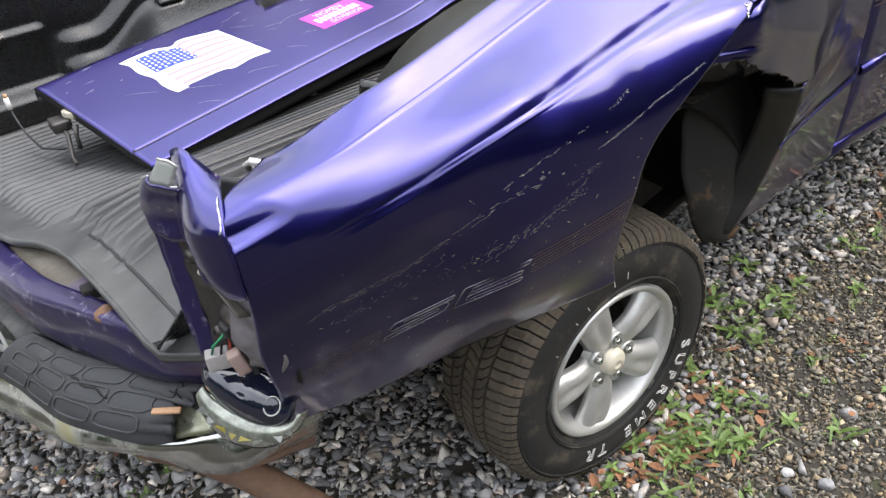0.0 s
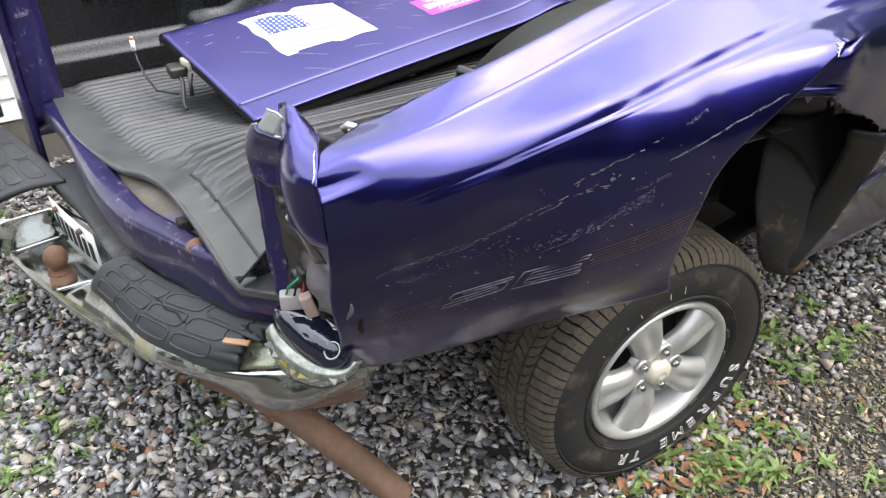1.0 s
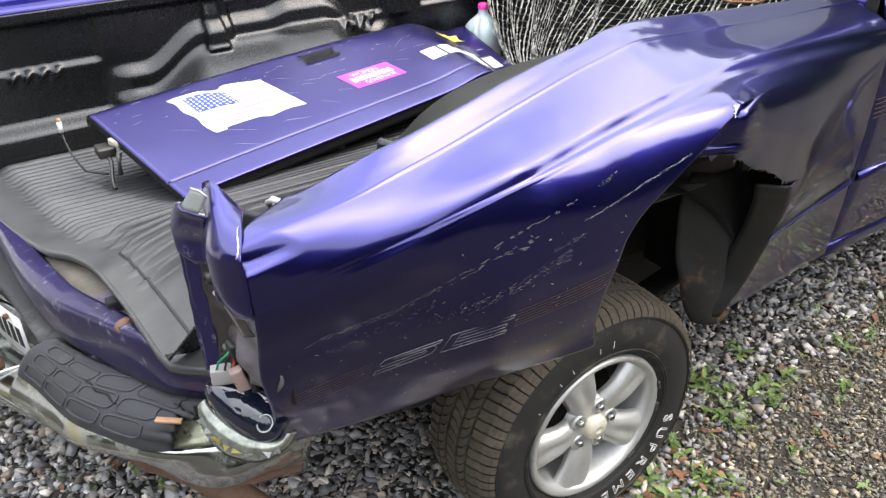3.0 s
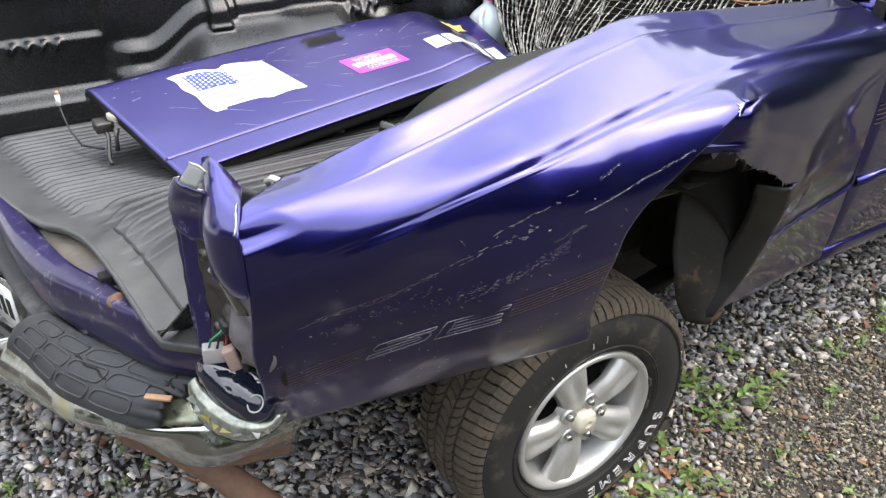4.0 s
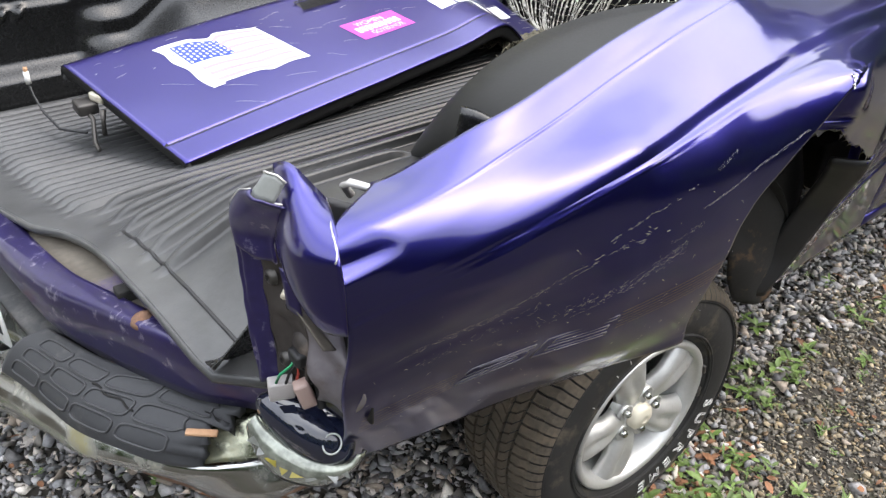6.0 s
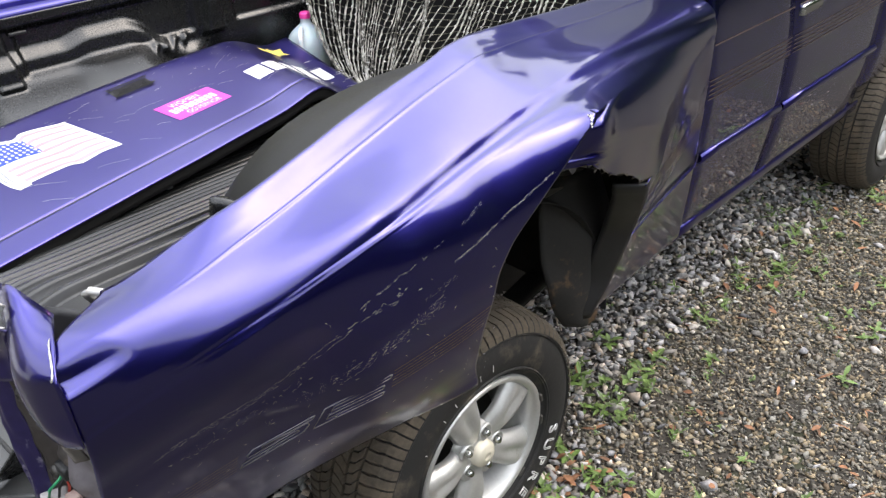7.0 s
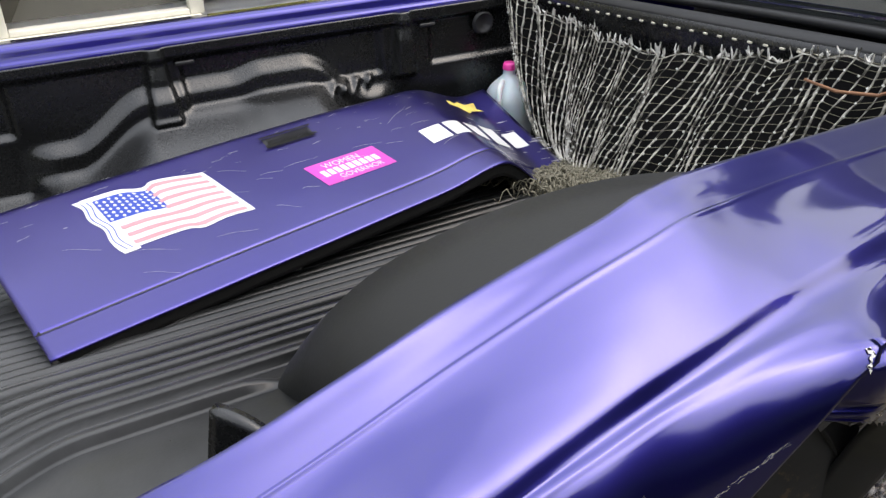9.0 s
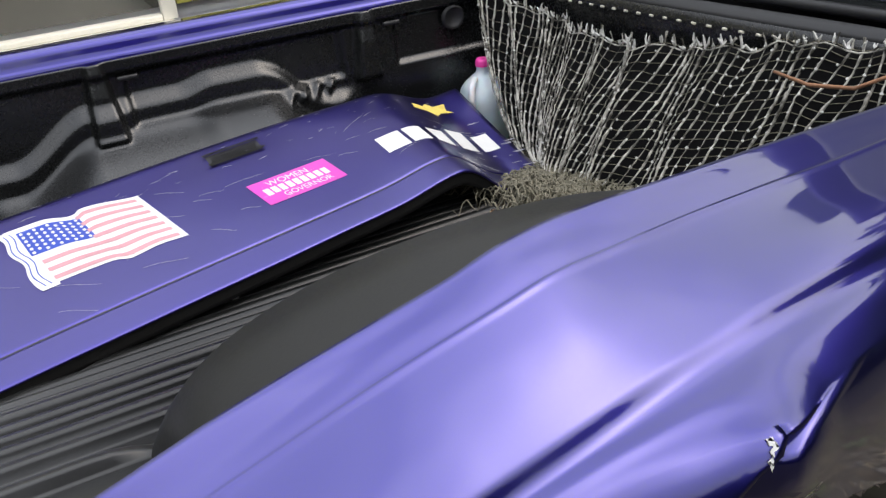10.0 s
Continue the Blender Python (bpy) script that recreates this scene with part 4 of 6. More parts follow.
xs = lin(-1.80, -1.73, 6)[:-1] + lin(-1.73, -0.80, 370)[:-1] + lin(-0.80, -0.37, 110)[:-1] + lin(-0.37, 0.0, 22)
vs = [t ** 1.5 for t in lin(0, 1, 72)]
part("liner_floor", sheet(liner_floor, xs, vs, 0.004), LINER_FLOOR, liner, "ribbed dusty black liner floor with a lifted corner")
# thick rolled lip along the rear edge
def lip_line(x, back, up):
    p = liner_floor(x, 0)
    return (p[0], p[1] + back, p[2] + up)


bm = sheet(lambda x, v: lip_line(x, 0.0 - 0.004 * math.sin(v * 3.1), -0.018 * v), [x for x in xs[::3]] + [xs[-1]], lin(0, 1, 4), 0.003)
part("liner_lip", bm, LINER_FLOOR, liner)
bm = tube([liner_floor(x, 0.030) for x in lin(-0.62, -0.135, 40)], 0.0035, 8)
part("liner_groove", bm, TRIM, liner)
# upturned side at the damaged corner
part("liner_corner", sheet(lambda u, v: (-0.118 + 0.035 * v + 0.02 * u, -0.970 + 0.16 * u, 0.932 - 0.03 * u + v * (0.012 + 0.20 * u)), lin(0, 1, 14), lin(0, 1, 10), 0.004), LINER, liner)


def plateau(q, a, b, soft):
    """1 between a and b with soft shoulders."""
    return smooth((q - a) / soft + 0.5) * smooth((b - q) / soft + 0.5)


def left_wall(y, v):
    """Left liner wall: wheel housing with a sloped shoulder, pressed recesses, and two tapered posts."""
    z0 = 0.645
    z = z0 + (1.138 - z0) * v
    x = -1.800 + 0.02 * (1 - v)
    # housing: upright face, then a shoulder that rises in two steps towards the middle
    top = 0.80 + 0.11 * plateau(y, -0.42, 0.26, 0.22) + 0.02 * plateau(y, -0.02, 0.26, 0.10)
    hs = plateau(y, -0.62, 0.44, 0.10)
    x += hs * (0.17 * smooth((top + 0.05 - z) / 0.11) + 0.030 * smooth((top + 0.13 - z) / 0.05))
    # recessed fields between the posts
    for a, b in ((-1.02, -0.66), (-0.20, 0.42), (0.60, 0.93)):
        x -= 0.016 * plateau(y, a, b, 0.022) * plateau(z, 0.955, 1.095, 0.022)
    for py in (-0.27, 0.50):
        half = 0.020 + 0.022 * (1.138 - z) / 0.2
        x += 0.034 * plateau(y, py - half, py + half, 0.016) * smooth((z - 0.925) / 0.02) * (0.35 + 0.65 * min(1, (1.138 - z) / 0.09))
    # slanted ribs on the shoulder
    for k in (0, 1, 2, 3, -26, -25, -24, -23):
        x += 0.016 * bell(y, 0.23 + 0.045 * k + 0.5 * (z - 0.93), 0.010) * bell(z, 0.935, 0.018)
    if y < -0.62:
        x += 0.05 * smooth((0.80 - z) / 0.05)
    x += 0.008 * noise.noise(Vector((y * 2.4, z * 4, 5))) * (1 - smooth((z - 0.98) / 0.10)) + 0.014 * smooth((z - 1.09) / 0.02)
    return (x, y, z)


part("liner_wall", sheet(left_wall, lin(-1.17, 0.99, 330), lin(0, 1, 90), 0.004), LINER, liner, "moulded black liner wall with wheel housing and posts")
for py in (-0.19, 0.585):
    part("tie_slot", block(-1.788, py, 1.085, 0.012, 0.055, 0.012, 0.004), TRIM, liner)
part("tie_recess", lathe([(0.004, 0.0), (0.006, 0.028), (0.014, 0.034), (0.0, 0.040)], 20, (-1.800, 0.80, 1.06), "x"), TRIM, liner)


def front_wall(u, v):
    x = -1.80 + 1.52 * u
    z0 = floor_z(x) + 0.02
    zt = 1.135 + 0.085 * (x + 1.8)
    return (x, 1.005 + 0.015 * (1 - v) + 0.006 * max(0, math.sin(x * 60)) * (v < 0.8), z0 + (zt - z0) * v)


part("liner_wall", sheet(front_wall, lin(0, 1, 140), lin(0, 1, 14), 0.004), LINER, liner, "fluted black front liner wall")
for k in range(28):
    x = -1.70 + 0.05 * k
    part("liner_dot", block(x, 0.999, 1.112 + 0.085 * (x + 1.8), 0.014, 0.006, 0.006, 0.002), CAPM, liner)


def housing(a, v):
    """Right wheel housing dome: a from its rear foot to its front foot, v from the inner face to under the rail."""
    t = math.pi * a
    y = 0.06 - 0.47 * math.cos(t) * (1.0 - 0.06 * min(1, v * 3))
    h = 0.225 * math.sin(t) ** 0.62 if 0 < a < 1 else 0
    x = -0.455 + 0.43 * v
    z = LINER_Z(min(x, -0.02)) - 0.01 + h * min(1, v * 4.5) ** 0.55
    return (x + 0.05 * (1 - math.sin(t)) * (1 - v), y, min(z, RZ(y) - 0.075))


part("wheel_housing", sheet(housing, lin(0, 1, 60), [0, 0.01, 0.025, 0.05, 0.08, 0.12, 0.17, 0.23, 0.4, 0.6, 0.8, 1.0], 0.004), HOUSING, liner, "smooth black wheel housing dome")
part("liner_wall", sheet(lambda y, v: (RX(y) - 0.035, y, 0.98 + (RZ(y) - 0.05 - 0.98) * v), lin(-0.76, 0.99, 60), lin(0, 1, 8), 0.003), LINER, liner, "black liner wall below the rail")
# broken plastic stub and bent hook by the rail
part("broken_stub", sheet(lambda u, v: (-0.065 + 0.05 * u, -0.575 + 0.05 * u + 0.015 * v, 1.175 + 0.085 * v * (1 - 0.35 * u * u)), lin(0, 1, 8), lin(0, 1, 8), 0.014), LINER, liner, "snapped black plastic tab")
part("wall_brace", sheet(lambda u, v: (-0.03 + 0.075 * u, -0.835 + 0.075 * u - 0.025 * v, 1.225 - 0.018 * u - 0.05 * v), lin(0, 1, 6), lin(0, 1, 6), 0.004), TRIM, truck)
part("bent_hook", tube([(-0.020, -0.775, 1.205), (-0.022, -0.785, 1.222), (-0.010, -0.782, 1.231), (0.008, -0.768, 1.228), (0.030, -0.752, 1.226)], 0.006, 8), BARE, truck, "bare bent metal hook")

# ---- loose tailgate lying in the bed ----
gate = thing("tailgate", "violet tailgate with stickers lying loose in the bed", "tailgate", at=(-1.2, 0, 0.9))
GA, GB = Vector((-0.852, -0.706, 0.853)), Vector((-1.166, 0.745, 0.892))
GC, GD = Vector((-1.372, -0.812, 0.935)), Vector((-1.705, 0.738, 0.935))



def gate_point(t, w):
    """t along the tailgate from the near end, w from its lower edge to its upper edge."""
    a, b = GA.lerp(GB, t), GC.lerp(GD, t)
    p = a.lerp(b, w)
    p.z += 0.016 * bell(t, 0.77, 0.07) * (1 - w) + 0.018 * math.sin(math.pi * t) * w
    drop = smooth((t - 0.79) / 0.16)
    p.z -= drop * (0.132 - 0.07 * w)
    if t > 0.74:
        p.z += 0.008 * math.sin(34 * t + 5 * w) * drop * (1 - drop * 0.6)
    p.z -= 0.004 * bell(w, 0.155, 0.008) * (t < 0.93)
    p.z -= 0.012 * max(0, (w - 0.955) / 0.045) ** 2 + 0.005 * max(0, (0.012 - w) / 0.012) ** 2
    p.z += 0.0015 * noise.noise(Vector((t * 6, w * 3, 2)))
    return p


def gate_at(t, w):
    p = gate_point(t, w)
    n = (gate_point(t + 0.003, w) - gate_point(t - 0.003, w)).cross(gate_point(t, w + 0.004) - gate_point(t, w - 0.004)).normalized()
    return p, (n if n.z > 0 else -n)


ws = sorted(set(lin(0, 1, 40) + lin(0.125, 0.185, 33) + [0.004, 0.008, 0.012]))
part("skin", sheet(gate_point, lin(0, 1, 110), ws, 0.003), GATE_PAINT, gate, "scuffed violet outer skin with a pressed groove")
# dark ribbon paints the shade down in the pressed groove
part("groove_shade", ribbon(gate_at, [(t, 0.155, 1) for t in lin(0.003, 0.925, 90)], 0.0085, 0.0008), TRIM, gate, "dark line of shade along the pressed groove")
# inner frame; its near-black stands in for the shadow gap under the skin
def rim(t, v):
    p = gate_point(t, 0.004)
    return (p.x - 0.010 - 0.012 * v, p.y, p.z - 0.004 - 0.042 * v)


part("inner_frame", sheet(rim, lin(0.0, 1, 70), lin(0, 1, 4), 0.004), DARK, gate, "inner frame edge, black with shade")


def end_rim(w, v):
    p = gate_point(0.0, w)
    return (p.x, p.y + 0.014 * v, p.z - 0.004 - 0.040 * v)


part("inner_frame", sheet(end_rim, lin(0, 1, 24), lin(0, 1, 4), 0.012), DARK, gate)


def top_rim(t, v):
    p = gate_point(t, 1.0)
    return (p.x - 0.012 * math.sin(3.1 * v), p.y, p.z - 0.004 - 0.038 * v)


part("inner_frame", sheet(top_rim, lin(0, 1, 60), lin(0, 1, 5), 0.006), TRIM, gate, "dark folded top edge")
part("inner_panel", sheet(lambda t, w: gate_point(t, w) - Vector((0, 0, 0.044)), lin(0.02, 0.98, 40), lin(0.06, 0.97, 12), 0.003), DARK, gate)
# handle recess
def on_gate(loop_t, loop_w, lift, mat_, name, label=""):
    return part(name, outline(gate_at, list(zip(loop_t, loop_w)), lift), mat_, gate, label, smooth=False)


HT, HW, HL, HH = 0.460, 0.838, 0.092, 0.088
handle_cup = on_gate((HT, HT + HL, HT + HL, HT), (HW - HH / 2, HW - HH / 2, HW + HH / 2, HW + HH / 2), 0.0012, TRIM, "handle_recess", "black handle recess")
bm = bmesh.new()
for k in range(2):
    ribbon(gate_at, [(t, HW + (0.043 if k else -0.043), 1) for t in lin(HT - 0.004, HT + HL + 0.004, 10)], 0.016, 0.006, bm)
bmesh.ops.solidify(bm, geom=list(bm.faces), thickness=0.006)
part("handle_bezel", bm, TRIM, handle_cup)
bm = ribbon(gate_at, [(t, HW - 0.005, 1) for t in lin(HT + 0.006, HT + HL - 0.006, 10)], 0.04, 0.004)
bmesh.ops.solidify(bm, geom=list(bm.faces), thickness=0.004)
part("handle_lever", bm, TRIM, handle_cup)


# flag sticker: waving white cloth, blue canton with dots, faded stripes, pole
FLAG_LOW = spl([0, 0.3, 0.48, 0.58, 0.8, 1.0], [0.445, 0.440, 0.430, 0.405, 0.415, 0.400])
FLAG_TOP = spl([0, 0.25, 0.48, 0.56, 1.0], [0.840, 0.835, 0.790, 0.815, 0.760])


def flag_at(u, v):
    """u along the cloth 0..1, v across 0..1, waving."""
    lo, hi = FLAG_LOW(min(1, max(0, u))), FLAG_TOP(min(1, max(0, u)))
    return gate_at(0.160 + 0.172 * u + 0.024 * (1 - v) * (0.3 + 0.7 * u), lo + (hi - lo) * v)


def patch(fn, u0, u1, v0, v1, lift, nu=20, nv=4):
    bm = bmesh.new()
    rows = []
    for u in lin(u0, u1, nu):
        row = []
        for v in lin(v0, v1, nv):
            p, n = fn(u, v)
            row.append(bm.verts.new(p + n * lift))
        rows.append(row)
    for A, B in zip(rows[:-1], rows[1:]):
        for j in range(nv - 1):
            bm.faces.new((A[j], B[j], B[j + 1], A[j + 1]))
    return bm


flag = part("flag_sticker", patch(flag_at, -0.06, 1.03, -0.05, 1.05, 0.0010, 30, 12), WHITE, gate, "white sticker of a waving flag")
part("canton", patch(flag_at, 0.02, 0.50, 0.49, 0.96, 0.0016, 16, 8), BLUEV, flag, "blue canton with white dots")
for i in range(7):
    v0 = (12 - 2 * i) / 13.0
    part("stripe", patch(flag_at, 0.48 if v0 > 0.45 else 0.06, 0.985, v0 - 0.005, v0 + 1 / 13 - 0.014, 0.0017, 20, 3), REDV, flag)
bm = bmesh.new()
for i in range(9):
    for j in range(6):
        u, v = 0.05 + 0.052 * i, 0.53 + 0.077 * j + (0.038 if i % 2 else 0)
        if v > 0.935:
            continue
        loop = [(u + 0.014 * math.cos(k * 1.0472), v + 0.026 * math.sin(k * 1.0472)) for k in range(6)]
        outline(flag_at, loop, 0.0023, bm=bm)
part("canton_dots", bm, WHITE, flag, kind="stuff", smooth=False)
def cord_at(a, b):
    return gate_at(0.150 + b + 0.016 * a, 0.845 - 0.43 * a)


part("flag_cord", ribbon(cord_at, [(a, 0.003 * math.sin(a * 14), 1.0 + 0.5 * bell(a, 0.95, 0.1) + 0.3 * bell(a, 0.0, 0.1)) for a in lin(-0.02, 1.02, 22)], 0.018, 0.0012), WHITE, flag, "white flag cord and tassel")
bm = bmesh.new()
for o in (-0.004, 0.004):
    ribbon(cord_at, [(a, o + 0.003 * math.sin(a * 14), 1) for a in lin(0.03, 0.97, 18)], 0.0016, 0.0018, bm)
part("pole_line", bm, BLUEV, flag, kind="stuff")

# slogan sticker
QT, QW, QL, QH = 0.494, 0.352, 0.140, 0.195


def slogan_at(u, v):
    return gate_at(QT + QL * u - 0.012 * v, QW + QH * v - 0.004 * u)


slogan = part("slogan_sticker", patch(slogan_at, 0, 1, 0, 1, 0.0010, 12, 4), PINK, gate, "magenta sticker with white lettering")


def lay_word(text, u, v, height, width, fn, lift, material, parent, name="lettering"):
    me = letters(text, 1.0, 0.0)
    xs_ = [p.co.x for p in me.vertices]
    ys_ = [p.co.y for p in me.vertices]
    w0, h0 = max(xs_) - min(xs_), max(ys_) - min(ys_)
    cx, cy = (max(xs_) + min(xs_)) / 2, (max(ys_) + min(ys_)) / 2
    for p in me.vertices:
        q, n = fn(u + (p.co.x - cx) / w0 * width, v + (p.co.y - cy) / h0 * height)
        p.co = q + n * lift
    return link(name, me, material, parent, smooth=False)


lay_word("WOMEN", 0.45, 0.79, 0.21, 0.52, slogan_at, 0.0018, WHITE, slogan)
lay_word("GOVERNOR", 0.55, 0.20, 0.18, 0.62, slogan_at, 0.0018, WHITE, slogan)
bm = bmesh.new()
for k in range(9):
    u0 = 0.09 + 0.092 * k
    me_ = patch(slogan_at, u0, u0 + 0.068, 0.36 if k else 0.34, 0.63, 0.0018, 3, 2)
    t_ = bpy.data.meshes.new("tmp")
    me_.to_mesh(t_)
    me_.free()
    bm.from_mesh(t_)
    bpy.data.meshes.remove(t_)
part("name_bar", bm, WHITE, slogan, "row of plain white bars", kind="stuff")

# maker's mark as plain white blocks, and the yellow emblem
for k, (w_, h_) in enumerate(((0.052, 0.155), (0.042, 0.155), (0.040, 0.155), (0.042, 0.20), (0.042, 0.155))):
    t0 = 0.722 + 0.0515 * k + (0.004 if k else 0)
    part("emblem_bar", patch(gate_at, t0, t0 + w_ - 0.004, 0.365, 0.365 + h_, 0.0012, 5, 4), WHITE, gate, "plain white emblem block")
bm = outline(gate_at, [(0.865, 0.80), (0.870, 0.865), (0.892, 0.85), (0.905, 0.89), (0.918, 0.86), (0.948, 0.875), (0.940, 0.81), (0.952, 0.775), (0.922, 0.785), (0.908, 0.75), (0.890, 0.79)], 0.0012)
part("emblem", bm, YELLOWV, gate, "worn yellow emblem")
# scrapes along the upper edge
rng = random.Random(21)
bm = bmesh.new()
for _ in range(70):
    t0, w0 = rng.uniform(0.02, 0.95), rng.uniform(0.70, 0.985)
    a = rng.uniform(-0.6, 1.0)
    ln = rng.uniform(0.004, 0.02)
    ribbon(gate_at, [(t0 + ln * k, w0 + a * ln * k, 1 - 0.8 * abs(k - 0.5)) for k in lin(0, 1, 4)], rng.uniform(0.0012, 0.004), 0.0011, bm)
for _ in range(50):
    t0, w0 = rng.uniform(0.82, 0.99), rng.uniform(0.05, 0.7)
    ln = rng.uniform(0.006, 0.03)
    ribbon(gate_at, [(t0 + ln * k, w0 - 0.5 * ln * k, 1 - 0.8 * abs(k - 0.5)) for k in lin(0, 1, 4)], rng.uniform(0.002, 0.008), 0.0011, bm)
for _ in range(22):
    t0, w0, a = rng.uniform(0.05, 0.86), rng.uniform(0.25, 0.75), rng.uniform(-2.2, 2.2)
    ln = rng.uniform(0.02, 0.07)
    ribbon(gate_at, [(t0 + ln * k, w0 + a * ln * k + 0.006 * math.sin(5 * k), 1 - 0.8 * abs(k - 0.5)) for k in lin(0, 1, 7)], rng.uniform(0.0012, 0.0024), 0.0011, bm)
part("scrape", bm, SCRATCH, gate, "pale scrape marks", kind="stuff")
# latch hardware at the near end and a loose wire
lp = gate_point(0.0, 0.80)
latch = part("latch", block(lp.x + 0.03, lp.y - 0.012, lp.z - 0.055, 0.055, 0.05, 0.03, 0.006), STEEL, gate, "worn steel latch hanging from the end")
part("latch_rod", tube([(lp.x + 0.03, lp.y - 0.015, lp.z - 0.06), (lp.x + 0.07, lp.y - 0.01, lp.z - 0.075), (lp.x + 0.085, lp.y - 0.02, lp.z - 0.13), (lp.x + 0.11, lp.y - 0.02, lp.z - 0.14)], 0.006, 8), STEEL, latch)
foot = gate_point(0.012, 0.1)
part("bump_stop", block(foot.x, foot.y + 0.02, foot.z - 0.065, 0.05, 0.03, 0.05, 0.008), TRIM, gate)
part("wire", tube([(lp.x + 0.02, lp.y - 0.02, lp.z - 0.13), (lp.x - 0.09, lp.y - 0.06, lp.z - 0.155), (lp.x - 0.20, lp.y - 0.07, lp.z - 0.145), (lp.x - 0.245, lp.y - 0.075, lp.z - 0.115), (lp.x - 0.255, lp.y - 0.078, lp.z - 0.085)], 0.0035, 6), TRIM, gate, "loose black wire")

w0 = Vector((lp.x - 0.255, lp.y - 0.078, lp.z - 0.085))
part("wire_sleeve", tube([w0, w0 + Vector((-0.002, 0.0, 0.034))], 0.0075, 10), PLATEW, gate, "white crimped wire end")
part("wire_tip", tube([w0 + Vector((-0.002, 0.0, 0.034)), w0 + Vector((-0.004, 0.001, 0.045))], 0.0055, 8), WOOD, gate, "orange wire tip")
part("latch_bracket", block(lp.x + 0.050, lp.y + 0.016, lp.z - 0.030, 0.046, 0.022, 0.022, 0.006, Matrix.Rotation(radians(20), 3, "Z")), CAPM, gate, "dusty beige latch bracket")
part("latch_link", tube([(lp.x + 0.095, lp.y + 0.010, lp.z - 0.045), (lp.x + 0.105, lp.y + 0.004, lp.z - 0.070), (lp.x + 0.104, lp.y + 0.002, lp.z - 0.105)], 0.007, 8, taper=[1.3, 0.7, 1.0]), STEEL, gate)

# ---- wheels ----
def build_wheel(cx, cy, cz, parent, lettered):
    """A wheel whose outer face looks towards +x; its hub cap lies at cx."""
    o = Vector((cx, cy, cz))
    wheel = new("wheel")
    wheel.empty_display_size = 0.1
    wheel.parent = parent
    wheel.location = o - parent.location
    side = [(-0.030, 0.205), (-0.012, 0.212), (-0.002, 0.225), (0.006, 0.245), (0.010, 0.270), (0.008, 0.295), (0.000, 0.318), (-0.012, 0.336), (-0.026, 0.347)]
    crown = [(-0.040, 0.350), (-0.070, 0.3530), (-0.130, 0.3545), (-0.190, 0.3530), (-0.215, 0.350)]
    inner = [(-0.230, 0.347), (-0.244, 0.336), (-0.256, 0.318), (-0.262, 0.295), (-0.260, 0.270), (-0.252, 0.245), (-0.240, 0.225), (-0.205, 0.205)]
    tyre = part("tyre", lathe(side + crown + inner, 96, o), RUBBER, wheel, "black all-terrain tyre with dusty tread")
    # tread blocks in five rows with slanted grooves
    bm = bmesh.new()
    n = 84
    rows = [(-0.026, -0.068, 0.35, 0.80), (-0.0750, -0.1045, 0.95, 0.82), (-0.1130, -0.1470, -0.55, 0.82), (-0.1555, -0.1850, 0.95, 0.82), (-0.1935, -0.234, 0.35, 0.80)]
    for ri, (xa, xb, skew, fill) in enumerate(rows):
        for k in range(n):
            a0 = 2 * math.pi * (k + 0.31 * ri) / n
            a1 = a0 + 2 * math.pi / n * fill
            sk = skew * 2 * math.pi / n
            top, bot = [], []
            for x, a in ((xa, a0), (xa, a1), ((xa + xb) / 2, a1 + sk * 0.75), (xb, a1 + sk), (xb, a0 + sk), ((xa + xb) / 2, a0 + sk * 0.75)):
                edge = 0.004 if (ri == 0 and x == xa) or (ri == 4 and x == xb) else 0.0
                r1 = 0.3635 - edge - abs(x + 0.130) ** 2 * 0.5
                top.append(bm.verts.new(o + Vector((x, r1 * math.cos(a), r1 * math.sin(a)))))
                bot.append(bm.verts.new(o + Vector((x, (r1 - 0.010) * math.cos(a), (r1 - 0.010) * math.sin(a)))))
            bm.faces.new(top)
            for j in range(6):
                bm.faces.new((top[j], bot[j], bot[(j + 1) % 6], top[(j + 1) % 6]))
    # shoulder lugs running down to the sidewall
    for k in range(n):
        a0 = 2 * math.pi * k / n
        d = 0.062
        ring = [[bm.verts.new(o + Vector((x, r * math.cos(a), r * math.sin(a)))) for a in (a0, a0 + d)] for x, r in ((-0.027, 0.3565), (-0.012, 0.3485), (-0.0015, 0.338), (0.0035, 0.327))]
        for A, B in zip(ring[:-1], ring[1:]):
            bm.faces.new((A[0], A[1], B[1], B[0]))
    part("tread", bm, TREAD, tyre, "blocky dusty brown tread", smooth=False, kind="stuff")
    bm = bmesh.new()
    for r, x in ((0.322, 0.0015), (0.236, 0.0065), (0.231, 0.004)):
        lathe([(x - 0.002, r - 0.003), (x + 0.0018, r - 0.001), (x + 0.0018, r + 0.001), (x - 0.003, r + 0.003)], 96, o, "x", bm)
    part("sidewall_rib", bm, RUBBER, tyre)
    # rim: barrel, lip, five broad spokes
    rim_ = part("rim", lathe([(-0.19, 0.205), (-0.19, 0.19), (-0.09, 0.172), (-0.060, 0.176), (-0.030, 0.186), (-0.012, 0.190), (-0.004, 0.196), (0.001, 0.204), (-0.002, 0.211), (-0.012, 0.213), (-0.03, 0.208)], 96, o), ALLOY, wheel, "dull silver five-spoke alloy rim")
    part("brake_drum", lathe([(-0.11, 0.0), (-0.10, 0.135), (-0.13, 0.145), (-0.17, 0.15)], 48, o), DARK, rim_)
